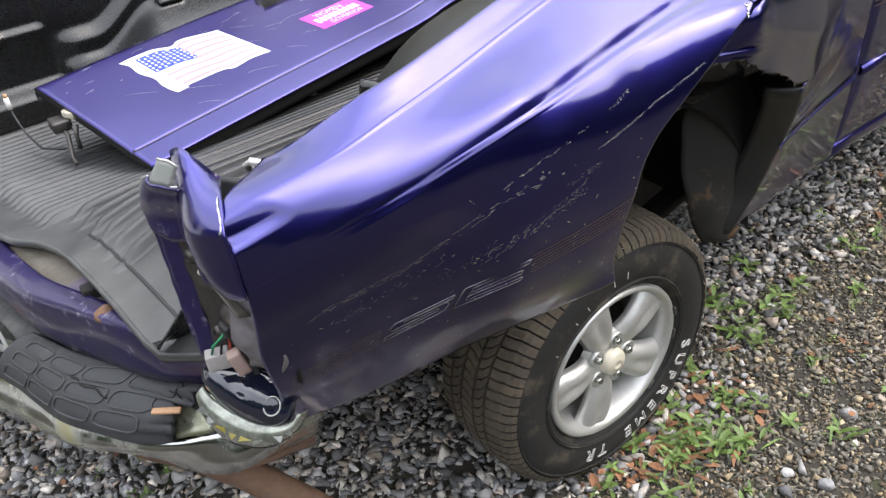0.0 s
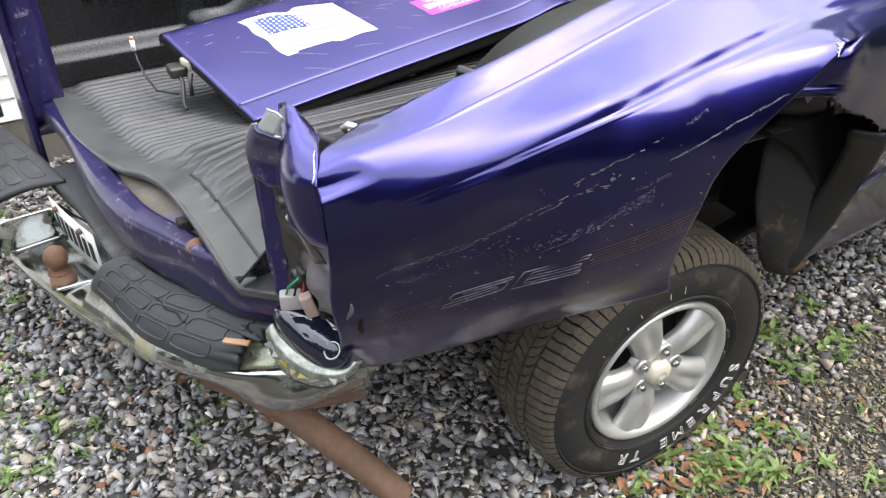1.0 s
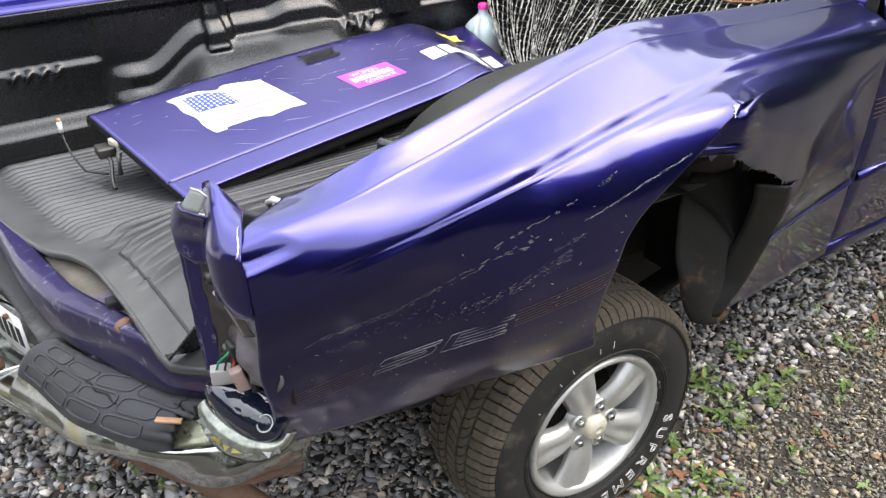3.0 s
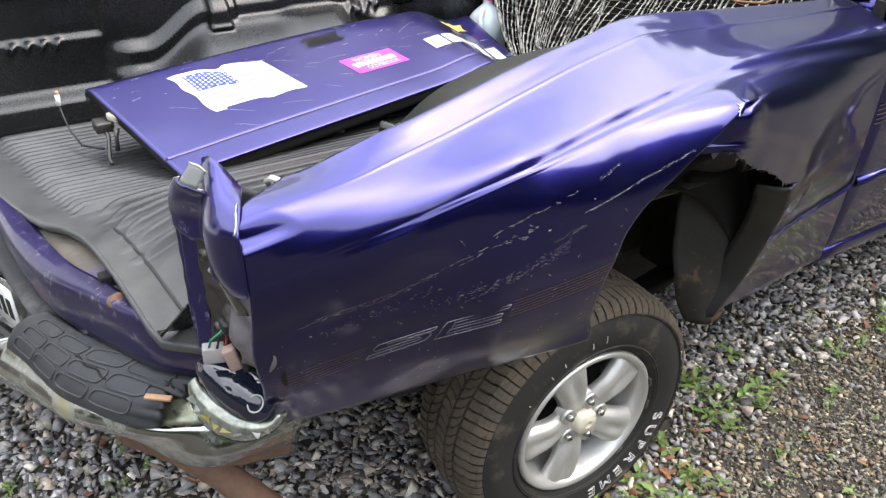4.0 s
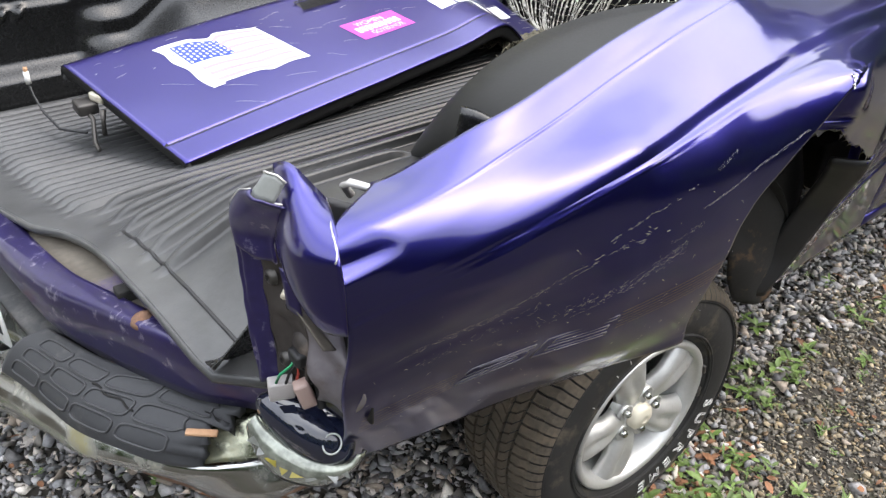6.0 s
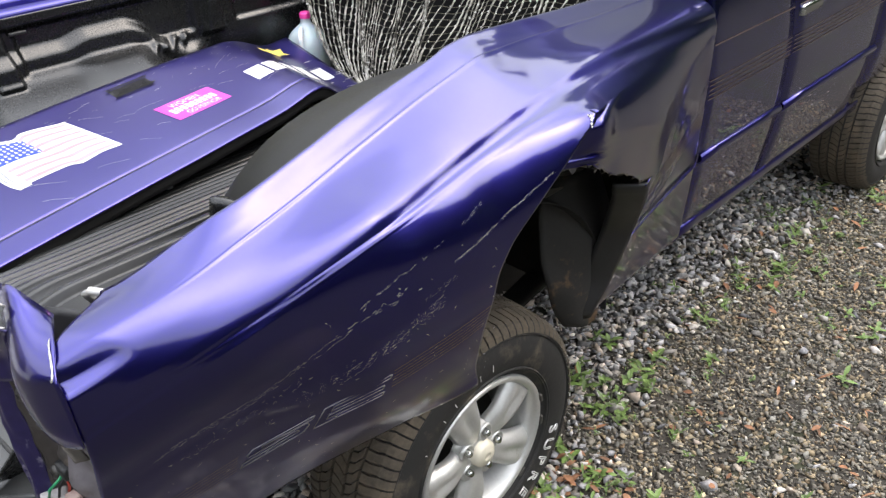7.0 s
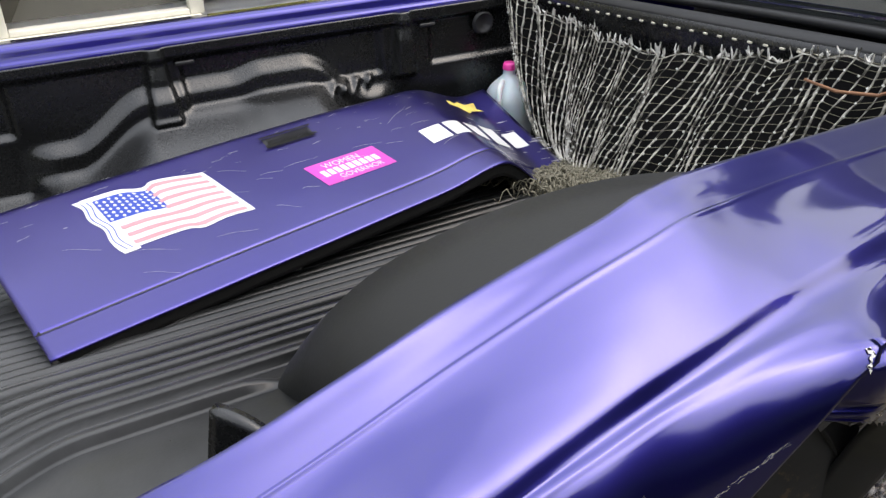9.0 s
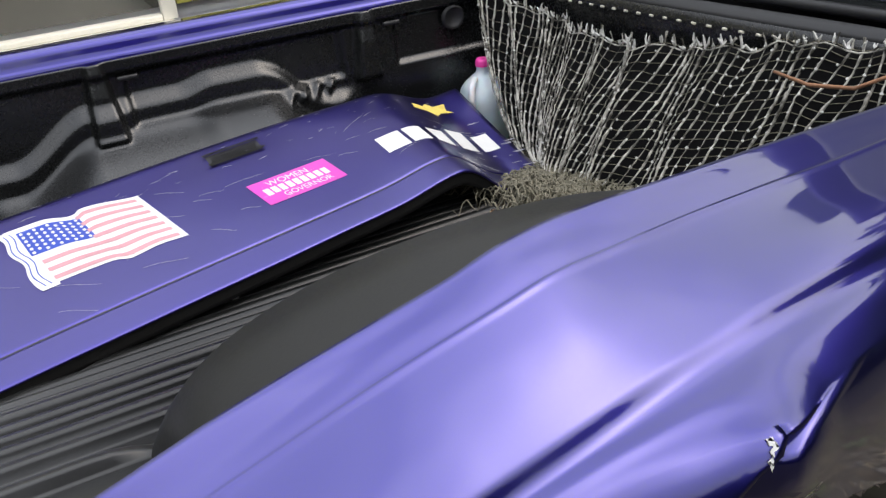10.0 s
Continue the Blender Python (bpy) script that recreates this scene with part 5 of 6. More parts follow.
    for k in range(5):
        a = radians(39 + 72 * k)
        ca, sa = math.cos(a), math.sin(a)

        def spoke(u, v):
            r = 0.030 + 0.160 * u
            w = (0.038 + 0.026 * u ** 1.4) * (v * 2 - 1)
            e = abs(v * 2 - 1)
            x = -0.024 + 0.020 * u - 0.030 * max(0, u - 0.85) / 0.15 * 0.2 - 0.034 * e ** 4 + 0.010 * bell(u, 0.5, 0.3)
            dish = -0.013 * bell(u, 0.66, 0.26) * bell(v, 0.5, 0.17 - 0.05 * u)
            return o + Vector((x + dish, r * ca - w * sa, r * sa + w * ca))
        part("spoke", sheet(spoke, lin(0, 1, 22), lin(0, 1, 15), 0.022), ALLOY, rim_)
    part("hub_disc", lathe([(-0.05, 0.0), (-0.02, 0.0), (-0.020, 0.055), (-0.028, 0.075), (-0.05, 0.082)], 40, o), ALLOY, rim_)
    part("hub_cap", lathe([(0.004, 0.0), (0.004, 0.010), (0.006, 0.011), (0.004, 0.014), (0.003, 0.026), (-0.004, 0.034), (-0.024, 0.037)], 36, o), CAPM, rim_, "cream plastic hub cap")
    for k in range(5):
        a = radians(75 + 72 * k)
        c = o + Vector((-0.018, 0.0575 * math.cos(a), 0.0575 * math.sin(a)))
        part("lug_nut", lathe([(0.012, 0.0), (0.013, 0.006), (0.009, 0.010), (-0.004, 0.0105)], 6, c), CHROME, rim_)
        part("lug_well", lathe([(-0.004, 0.0), (-0.004, 0.013), (0.003, 0.019), (0.0025, 0.022), (-0.006, 0.023)], 20, c), ALLOY, rim_)
    for k in range(7):
        a = radians(-70 + 21 * k)
        w_ = block(0, 0, 0, 0.012, 0.026, 0.008, 0.002, Matrix.Rotation(a - math.pi / 2, 3, "X"))
        for v in w_.verts:
            v.co += o + Vector((-0.001, 0.212 * math.cos(a), 0.212 * math.sin(a)))
        if k in (1, 3, 4):
            part("wheel_weight", w_, STEEL, rim_)
        else:
            w_.free()
    if lettered:
        word = "SUPREME TR"
        for i, ch in enumerate(word):
            if ch == " ":
                continue
            a = radians(-18 - 10.2 * i)
            me = letters(ch, 0.052, 0.0, 0.0013)
            er = Vector((0, math.cos(a), math.sin(a)))
            et = Vector((0, -math.sin(a), math.cos(a)))
            for p in me.vertices:
                p.co = o + er * (0.268 + p.co.y) - et * p.co.x + Vector((0.0098 + p.co.z, 0, 0))
            link("letter", me, WHITE, tyre, smooth=False)
        for k in (0, 1, 3, 4, 6):
            a = radians(88 + 9.0 * k)
            er, et = Vector((0, math.cos(a), math.sin(a))), Vector((0, -math.sin(a), math.cos(a)))
            bm = bmesh.new()
            q = [bm.verts.new(o + er * (0.262 + dr) + et * dt + Vector((0.0116, 0, 0))) for dr, dt in ((0, 0), (0.020 - 0.002 * k, 0.001), (0.020 - 0.002 * k, 0.003), (0, 0.0026))]
            bm.faces.new(q)
            part("letter_bar", bm, WHITE, tyre)
    return wheel


rear_wheel = build_wheel(0.0, 0.0, 0.355, truck, True)
front_wheel = build_wheel(-0.03, 2.83, 0.345, truck, False)
left_wheel = build_wheel(-1.60, 0.0, 0.345, truck, False)

# underbody; its near-black takes in the shade beneath the truck
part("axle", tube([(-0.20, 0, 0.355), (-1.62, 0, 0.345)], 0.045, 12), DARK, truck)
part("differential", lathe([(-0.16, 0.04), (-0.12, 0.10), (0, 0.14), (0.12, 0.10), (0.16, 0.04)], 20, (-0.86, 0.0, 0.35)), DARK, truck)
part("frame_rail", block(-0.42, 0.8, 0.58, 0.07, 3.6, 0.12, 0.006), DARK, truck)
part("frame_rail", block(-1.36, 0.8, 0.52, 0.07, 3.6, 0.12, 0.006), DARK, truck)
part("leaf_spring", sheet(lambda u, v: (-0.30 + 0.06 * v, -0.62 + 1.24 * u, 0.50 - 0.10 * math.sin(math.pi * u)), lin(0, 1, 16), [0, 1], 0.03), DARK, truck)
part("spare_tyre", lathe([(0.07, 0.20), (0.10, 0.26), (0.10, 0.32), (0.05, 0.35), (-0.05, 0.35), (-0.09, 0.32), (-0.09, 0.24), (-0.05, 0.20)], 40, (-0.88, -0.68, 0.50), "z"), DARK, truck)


def arch_liner(a, v):
    t = math.pi * (0.16 + 0.82 * a)
    return (-0.40 + 0.36 * v, 0.08 - 0.46 * math.cos(t), 0.45 + 0.52 * math.sin(t))


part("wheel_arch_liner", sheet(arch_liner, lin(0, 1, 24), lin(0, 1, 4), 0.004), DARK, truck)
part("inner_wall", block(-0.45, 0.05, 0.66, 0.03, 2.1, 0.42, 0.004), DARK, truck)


def shield(u, v):
    """Rounded muddy splash shield behind the torn arch."""
    w = 0.165 * (math.sin(math.pi * (0.06 + 0.88 * v)) ** 0.4) * (0.78 + 0.22 * v)
    y = 0.475 + (u * 2 - 1) * w - 0.02 * v
    z = 0.475 + 0.45 * v
    x = -0.085 + 0.05 * math.sin(math.pi * u) - 0.05 * v * v + 0.01 * noise.noise(Vector((u * 3, v * 4, 0)))
    return (x, y, z)


part("splash_shield", sheet(shield, lin(0, 1, 24), lin(0, 1, 26), 0.008), FLAPM, truck, "muddy rust-stained black splash shield")
# return flange behind the front edge of the arch
part("arch_flange", sheet(lambda s, v: panel_point(lip_y(s) + 0.004, s, True) + Vector((-0.030 * v - 0.03 * v * v, -0.050 * v, -0.004 * v)), lin(5.06, 7.0, 30), lin(0, 1, 8), 0.005), TRIM, truck, "black rubbery arch flange")
part("exhaust_pipe", tube([(-0.46, -1.00, 0.44), (-0.36, -0.92, 0.425), (-0.29, -0.86, 0.385), (-0.20, -0.77, 0.29), (-0.105, -0.675, 0.175)], 0.036, 20, caps=False), PIPE, truck, "rusty bent exhaust pipe pointing to the ground")
part("exhaust_bore", tube([(-0.30, -0.87, 0.39), (-0.20, -0.77, 0.29), (-0.106, -0.676, 0.176)], 0.033, 20, caps=False), DARK, truck)

# ---- rear bumper ----
bumper = new("rear_bumper")
bumper.parent = truck
bumper.location = Vector((-0.8, -1.2, 0.5)) - truck.location
tagged(bumper, "dented chrome step bumper with torn grey pads")
LEAN = 0.155
BU = [0, 0.30, 0.55, 0.72, 0.82, 0.88, 0.92, 0.96, 1.0]
TOPX = spl(BU, [-2.10, -1.30, -0.85, -0.60, -0.40, -0.26, -0.17, -0.105, -0.085])
TOPY = spl(BU, [-1.452, -1.362, -1.235, -1.160, -1.118, -1.058, -1.0, -0.90, -0.74])
LOWX = spl(BU, [-2.15, -1.35, -0.90, -0.66, -0.50, -0.37, -0.28, -0.20, -0.172])
LOWY = spl(BU, [-1.44, -1.325, -1.21, -1.11, -1.02, -0.92, -0.86, -0.806, -0.73])
BACKY = spl([-2.16, -1.97, -1.745, -1.247, -1.04, -0.65, -0.56, -0.41, -0.30, -0.187, -0.10], [-1.365, -1.314, -1.256, -1.170, -1.135, -1.100, -1.078, -1.030, -0.955, -0.892, -0.84])


def top_edge(u):
    x = TOPX(u)
    return Vector((x, TOPY(u), 0.7167 + LEAN * x))


def chrome(u, v):
    """Bumper face: u from the left end to the crushed right end, v from the top edge to the tucked lower edge."""
    a = top_edge(u)
    lx = LOWX(u)
    c = Vector((lx, LOWY(u), 0.501 + LEAN * lx))
    p = a.lerp(c, v)
    d = Vector((TOPX(min(1, u + 0.01)) - TOPX(max(0, u - 0.01)), TOPY(min(1, u + 0.01)) - TOPY(max(0, u - 0.01)), 0)).normalized()
    n = Vector((d.y, -d.x, 0))
    p += n * (0.050 * math.sin(math.pi * v ** 0.8) + 0.006 * math.sin(3 * math.pi * v))
    # recess for the plate, with a shelf under it
    mid = smooth((0.17 - abs(u - 0.495)) / 0.02)
    p -= n * 0.15 * mid * smooth((0.56 - v) / 0.08)
    crush = smooth((u - 0.74) / 0.2)
    p += n * crush * (0.012 * math.sin(u * 46 + 5 * v) * math.sin(math.pi * v) + 0.010 * noise.noise(Vector((u * 22, v * 5, 1))))
    p.z += 0.010 * crush * noise.noise(Vector((u * 26, v * 3, 6)))
    return p


face = part("chrome_face", sheet(chrome, lin(0, 1, 190), lin(0, 1, 46), 0.003), CHROME, bumper, "dented and stained chrome bumper face")


def crumple(u, v):
    """Crumpled top of the crushed end between the torn pad and the lamp."""
    a = top_edge(u)
    b = Vector((a.x - 0.085 + 0.03 * (u - 0.86) / 0.14, a.y + 0.115 - 0.06 * (u - 0.86) / 0.14, a.z + 0.050))
    p = a.lerp(b, v)
    p.z += 0.030 * math.sin(math.pi * min(1, v * 1.2)) * (0.6 + 0.4 * math.sin(40 * u)) + 0.020 * noise.noise(Vector((u * 30, v * 4, 3)))
    p.x += 0.012 * noise.noise(Vector((u * 34, v * 5, 8))) * math.sin(math.pi * min(1, v + 0.1))
    return p


part("crumpled_end", sheet(crumple, lin(0.845, 1.0, 44), lin(0, 1, 22), 0.003), STAINED, bumper, "crumpled chrome stained yellow green")


def pad(xa, xb, slant, name, label, tear=0.0):
    """A step pad: u along the bumper, v from its rounded front edge (0) to its back edge (1)."""
    def f(u, v):
        x = xa + (xb - xa) * u + slant[0] * v * (1 - u) + slant[1] * v * u
        # front edge at this x
        lo, hi = 0.0, 1.0
        for _ in range(18):
            m = (lo + hi) / 2
            lo, hi = (m, hi) if TOPX(m) < x else (lo, m)
        fy = TOPY(lo) - 0.012
        by = BACKY(x)
        fz, bz = 0.7117 + LEAN * x, 0.8055 + LEAN * x
        if tear:
            k = smooth((u - 0.86) / 0.14)
            x += tear * k * (noise.noise(Vector((v * 7, 1, 3))) + 0.5 * noise.noise(Vector((v * 19, 4, 3))))
            bz += 0.012 * k * math.sin(7 * v)
        if v < 0:
            return Vector((x, fy + 0.02, fz - 0.01))
        s = math.pi / 2 * v
        return Vector((x, fy + (by - fy) * (1 - math.cos(s)) ** 0.85, fz + (bz - fz) * math.sin(s) ** 0.9 + 0.003 * noise.noise(Vector((u * 5, v * 3, 2)))))
    ob = part(name, sheet(f, lin(0, 1, 70), [0, 0.01, 0.03] + lin(0.06, 1, 24), 0.016), PAD, bumper, label)
    return f, ob


left_f, left_pad = pad(-2.13, -1.36, (0.0, 0.13), "step_pad", "grey rubber step pad with raised ovals")
right_f, right_pad = pad(-0.675, -0.150, (0.05, -0.02), "step_pad", "cracked grey rubber step pad with a torn end", 0.055)


def mid_strip(u, v):
    x = -1.38 + 0.76 * u
    by = BACKY(x)
    return Vector((x, by - 0.026 + 0.10 * v, 0.800 + LEAN * x - 0.012 * (1 - v) ** 2))


mid_pad = part("centre_pad", sheet(mid_strip, lin(0, 1, 30), lin(0, 1, 8), 0.055), PAD, bumper)


def oval(f, u, v, du, dv, parent):
    """A raised oval bead on a pad."""
    pts = []
    for k in range(29):
        a = 2 * math.pi * k / 28
        c, s = math.cos(a), math.sin(a)
        pts.append(f(u + du * math.copysign(abs(c) ** 0.4, c), v + dv * math.copysign(abs(s) ** 0.55, s)) + Vector((0, -0.0006, 0.0006)))
    part("tread_oval", tube(pts, 0.0024, 5, caps=False), PAD_BEAD, parent)


for i in range(4):
    for j in range(4):
        oval(left_f, 0.13 + 0.235 * i, 0.16 + 0.215 * j, 0.108, 0.085, left_pad)
for i in range(4):
    for j in range(3):
        oval(right_f, 0.16 + 0.215 * i + 0.02 * j, 0.22 + 0.26 * j, 0.095, 0.105, right_pad)
part("crack", tube([right_f(0.50 + 0.22 * t, 0.62 - 0.14 * t + 0.02 * math.sin(12 * t)) + Vector((0, -0.001, 0.0005)) for t in lin(0, 1, 12)], 0.0022, 5), DARK, right_pad)
part("end_cap", sheet(lambda u, v: Vector((-2.06 + 0.06 * u, -1.385 + 0.10 * v, 0.494 + 0.035 * math.sin(math.pi * u) + 0.012 * v)), lin(0, 1, 10), lin(0, 1, 6), 0.02), TRIM, bumper, "black pad end cap")

# plate with bars, tow ball, rubber plug
PTL, PTR, PBL = Vector((-1.190, -1.220, 0.595)), Vector((-0.841, -1.149, 0.650)), Vector((-1.213, -1.217, 0.452))
pu_, pw_ = (PTR - PTL), (PBL - PTL)
pn_ = pu_.cross(pw_).normalized()
pn_ = pn_ if pn_.y < 0 else -pn_


def plate_at(a, b):
    return PTL + pu_ * a + pw_ * b + pn_ * (0.004 * math.sin(3 * a)), pn_


def plate_quad(a0, a1, b0, b1, lift, thick):
    return sheet(lambda a, b: plate_at(a, b)[0] + pn_ * lift, lin(a0, a1, 8), lin(b0, b1, 3), thick)


plate = part("licence_plate", plate_quad(0, 1, 0, 1, 0, 0.002), PLATEW, bumper, "white licence plate with dark bars")
for k in range(7):
    a0 = 0.07 + 0.128 * k
    part("plate_bar", plate_quad(a0, a0 + 0.085, 0.30, 0.76, 0.0022, 0.001), DARK, plate)
for a0 in (0.22, 0.78):
    q = plate_at(a0, 0.10)[0] + pn_ * 0.004
    part("plate_bolt", tube([q, q + pn_ * 0.010], 0.008, 8), RUST, plate)
bc = Vector((-0.985, -1.249, 0.498))
ball = part("tow_ball", lathe([(0.060, 0.0), (0.058, 0.012), (0.048, 0.025), (0.030, 0.0315), (0.012, 0.029), (0.0, 0.020), (-0.010, 0.016), (-0.012, 0.030), (-0.022, 0.031), (-0.024, 0.016)], 24, bc, "z"), RUST, bumper, "rusty tow ball on its nut")
part("tow_nut", lathe([(-0.014, 0.0), (-0.014, 0.036), (-0.036, 0.040), (-0.036, 0.0)], 6, bc + Vector((0.028, 0.004, -0.004)), "z"), RUST, ball)
part("hitch_tongue", block(bc.x, bc.y + 0.045, bc.z - 0.040, 0.15, 0.13, 0.010, 0.004, Matrix.Rotation(radians(-9), 3, "Y")), CHROME, bumper)
c = chrome(0.325, 0.30)
part("rubber_plug", lathe([(-0.014, 0.0), (-0.016, 0.014), (-0.006, 0.028), (0.004, 0.030)], 20, c, "y"), TRIM, bumper, "black rubber plug")

# broken lamp lying on the bumper end
lamp = thing("broken_tail_lamp", "broken dark tail lamp with shattered clear plastic on the bumper", "lamp", at=(0.03, -0.89, 0.78))
LA = Vector((0.800, 0.470, -0.300)).normalized()
LN = Vector((0.64, -0.50, 0.58))
LN = (LN - LN.dot(LA) * LA).normalized()
LB = LN.cross(LA)
LC = Vector((0.024, -0.888, 0.876))


def lens(u, v):
    a = 2 * math.pi * u
    return LC + LA * (0.078 * v * math.cos(a)) + LB * (0.037 * v * math.sin(a) * (1 + 0.20 * math.cos(a))) + LN * (0.026 * (1 - v * v))


part("lens", sheet(lens, lin(0, 1, 40)[:-1], lin(0.02, 1, 10), 0.004, closed=True), LENSM, lamp, "dark glossy oval lens")
part("rim_seal", tube([lens(u, 1.0) for u in lin(0, 1, 40)], 0.004, 8, caps=False), TRIM, lamp, "black rubber rim")
part("lens_ring", tube([LC + LA * (0.050 + 0.013 * math.cos(a)) + LB * (0.004 + 0.015 * math.sin(a)) + LN * 0.022 for a in lin(0, 6.2832, 20)], 0.0016, 6, caps=False), CLEAR, lamp, "small clear ring")


def shell(u, v):
    """Clear shell below the lens, from the left point round to the right rim."""
    a = math.pi * (1.20 + 0.84 * u)
    s_ = 1 if LB.z > 0 else -1
    q = LC + LA * (0.088 * math.cos(a) * (1 + 0.05 * v)) + s_ * LB * ((0.037 + 0.048 * v) * math.sin(a))
    return q + LN * (0.012 * math.sin(math.pi * v) - 0.02 * v) + 0.001 * Vector((0, 0, math.sin(9 * a) * v))


part("reflector_shell", sheet(shell, lin(0, 1, 28), lin(0, 1, 10), 0.003), SHELLM, lamp, "shattered clear reflector shell")
part("shell_edge", tube([shell(u, 1.0) for u in lin(0.35, 1, 24)], 0.0035, 6), TRIM, lamp, "black outer edge")
rng = random.Random(5)
for k in range(9):
    c = shell(0.12 + 0.085 * k, 0.62) + LN * 0.003
    bm = bmesh.new()
    vv = [bm.verts.new(c + LA * (0.013 * math.cos(q + 2.1 * j)) + LB * (0.010 * math.sin(q + 2.1 * j)) + LN * rng.uniform(-0.003, 0.004)) for q in (rng.uniform(0, 6),) for j in range(3)]
    bm.faces.new(vv)
    bmesh.ops.solidify(bm, geom=list(bm.faces), thickness=0.002)
    part("shard", bm, AMBER if k in (2, 3, 4) else CLEAR, lamp, "amber shard" if k in (2, 3, 4) else "clear shard", smooth=False)

# wiring at the lamp pocket
harness = thing("wiring_harness", "loose wiring harness with two plugs hanging from the lamp pocket", "wiring", at=(0.01, -0.90, 0.93))
TURN_ = Matrix.Rotation(radians(70), 3, "Z")
part("plug", block(0.004, -0.910, 0.948, 0.036, 0.022, 0.030, 0.003, TURN_), PLUG, harness, "grey plug")
part("plug", block(0.036, -0.890, 0.952, 0.022, 0.020, 0.044, 0.004, TURN_ @ Matrix.Rotation(radians(-16), 3, "Y")), PEACH, harness, "peach plug")
for k, m_ in enumerate((WIREG, TRIM, WIRER, TRIM)):
    y0 = -0.918 + 0.011 * k
    part("wire", tube([(0.006 + 0.008 * k, y0, 0.962), (0.014 + 0.006 * k, y0 + 0.003, 0.982), (0.020 + 0.004 * k, -0.900 + 0.003 * k, 0.996), (0.018, -0.888, 1.008)], 0.0022, 6), m_, harness)
part("corrugated_sleeve", tube([(0.030 + 0.020 * t, -0.880 + 0.008 * t + 0.004 * math.sin(3 * t), 1.012 - 0.085 * t) for t in lin(0, 1, 40)], 0.007, 8, taper=[1 if i % 2 else 0.78 for i in range(40)]), TRIM, harness, "black corrugated sleeve")
part("connector_clump", block(0.022, -0.886, 1.008, 0.03, 0.025, 0.022, 0.006), TRIM, harness)
chip = tagged(part("broken_chip", block(-0.160, -0.980, 0.757, 0.052, 0.013, 0.006, 0.002, Matrix.Rotation(radians(52), 3, "Z")), WOOD), "splintered orange plastic chip on the torn step pad", "debris")

# ---- cab ----
def cab_x(z):
    return spl([0.50, 0.60, 0.76, 0.95, 1.15, 1.27, 1.32, 1.75, 1.85], [-0.095, -0.078, -0.058, -0.056, -0.075, -0.098, -0.11, -0.235, -0.32])(z)


def side_panel(y0, y1, z0, z1, name, label, nz=40):
    ys = lin(y0, y1, 12)
    bm = sheet(lambda y, z: (cab_x(z) - 0.004 * bell((y - y0) / (y1 - y0), 0, 0.03) - 0.004 * bell((y - y0) / (y1 - y0), 1, 0.03), y, z), ys, lin(z0, z1, nz), 0.004)
    return part(name, bm, PAINT_GLOSS, truck, label)


GAP = 0.006
quarter = side_panel(0.992, 1.53 - GAP, 0.525, 1.272, "cab_quarter", "glossy violet cab quarter panel")
door = side_panel(1.53, 2.35 - GAP, 0.525, 1.272, "door", "glossy violet door with pinstripes")
fender = side_panel(2.35, 3.55, 0.60, 1.20, "front_fender", "glossy violet front fender")
part("rocker", sheet(lambda y, v: (-0.095 - 0.03 * v + 0.012 * math.sin(3 * v), y, 0.525 - 0.075 * v), lin(0.99, 2.42, 12), lin(0, 1, 6), 0.004), PAINT, truck)


def cab_at(y, z):
    return Vector((cab_x(z), y, z)), Vector((1, 0, 0))


def strip(owner, y0, y1):
    bm = sheet(lambda y, a: (cab_x(0.765) + 0.010 * math.sin(a), y, 0.772 + 0.014 * math.cos(a)), lin(y0, y1, 6), lin(0.0, 3.1416, 9), 0.002)
    part("rub_strip", bm, PAINT, owner)
    for k in range(5):
        part("pinstripe", ribbon(cab_at, [(y, 0.955 + 0.0135 * k + 0.004 * (y - 1), 1) for y in lin(y0, y1, 5)], 0.0028, 0.0012), GOLD, owner)
    part("character_line", ribbon(cab_at, [(y, 1.105, 1) for y in lin(y0 + 0.02, y1, 5)], 0.004, 0.0012), GOLD, owner)


strip(quarter, 0.998, 1.518)
strip(door, 1.534, 2.34)
part("door_handle", block(-0.062, 1.63, 1.085, 0.02, 0.15, 0.035, 0.008), CHROME, door, "bright door handle")
# near-black bar stands in for the shade between bed and cab
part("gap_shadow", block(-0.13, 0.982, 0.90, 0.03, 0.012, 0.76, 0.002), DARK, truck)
part("inner_sill", block(-0.34, 1.9, 0.66, 0.26, 2.0, 0.14, 0.01), DARK, truck)

# upper cab: pillar, side glass, rear wall and window
def pillar(u, v):
    z = 1.272 + 0.50 * v
    return (cab_x(z), 0.995 + 0.26 * v + (0.10 + 0.03 * math.sin(3 * v)) * u, z)


part("cab_pillar", sheet(pillar, lin(0, 1, 8), lin(0, 1, 20), 0.02), PAINT, truck, "violet cab corner pillar")
part("belt_ledge", sheet(lambda y, v: (cab_x(1.272 + 0.03 * v), y, 1.272 + 0.022 * v), lin(1.06, 2.30, 10), lin(0, 1, 3), 0.02), PAINT, truck)


def side_glass(y, v):
    z = 1.30 + 0.42 * v
    return (cab_x(z) - 0.012, y + 0.26 * v * (1 - (y - 1.09) / 1.2), z)


side_window = part("side_window", sheet(side_glass, lin(1.10, 2.25, 10), lin(0, 1, 10), 0.005), GLASS, truck, "pale reflecting side window")
edge = [side_glass(y, 0.0) for y in lin(1.10, 2.25, 12)]
part("window_seal", tube([side_glass(1.10, v) for v in lin(1, 0.06, 12)] + [side_glass(1.13, 0.01)] + edge[1:], 0.011, 8), TRIM, side_window)


def rear_wall(u, v):
    x = -1.80 + 1.62 * u
    zb, zt = 0.60, 1.215 + 0.085 * (x + 0.9)
    return (x, 1.052 + 0.02 * math.sin(math.pi * u) + 0.0 * v, zb + (zt - zb) * v)


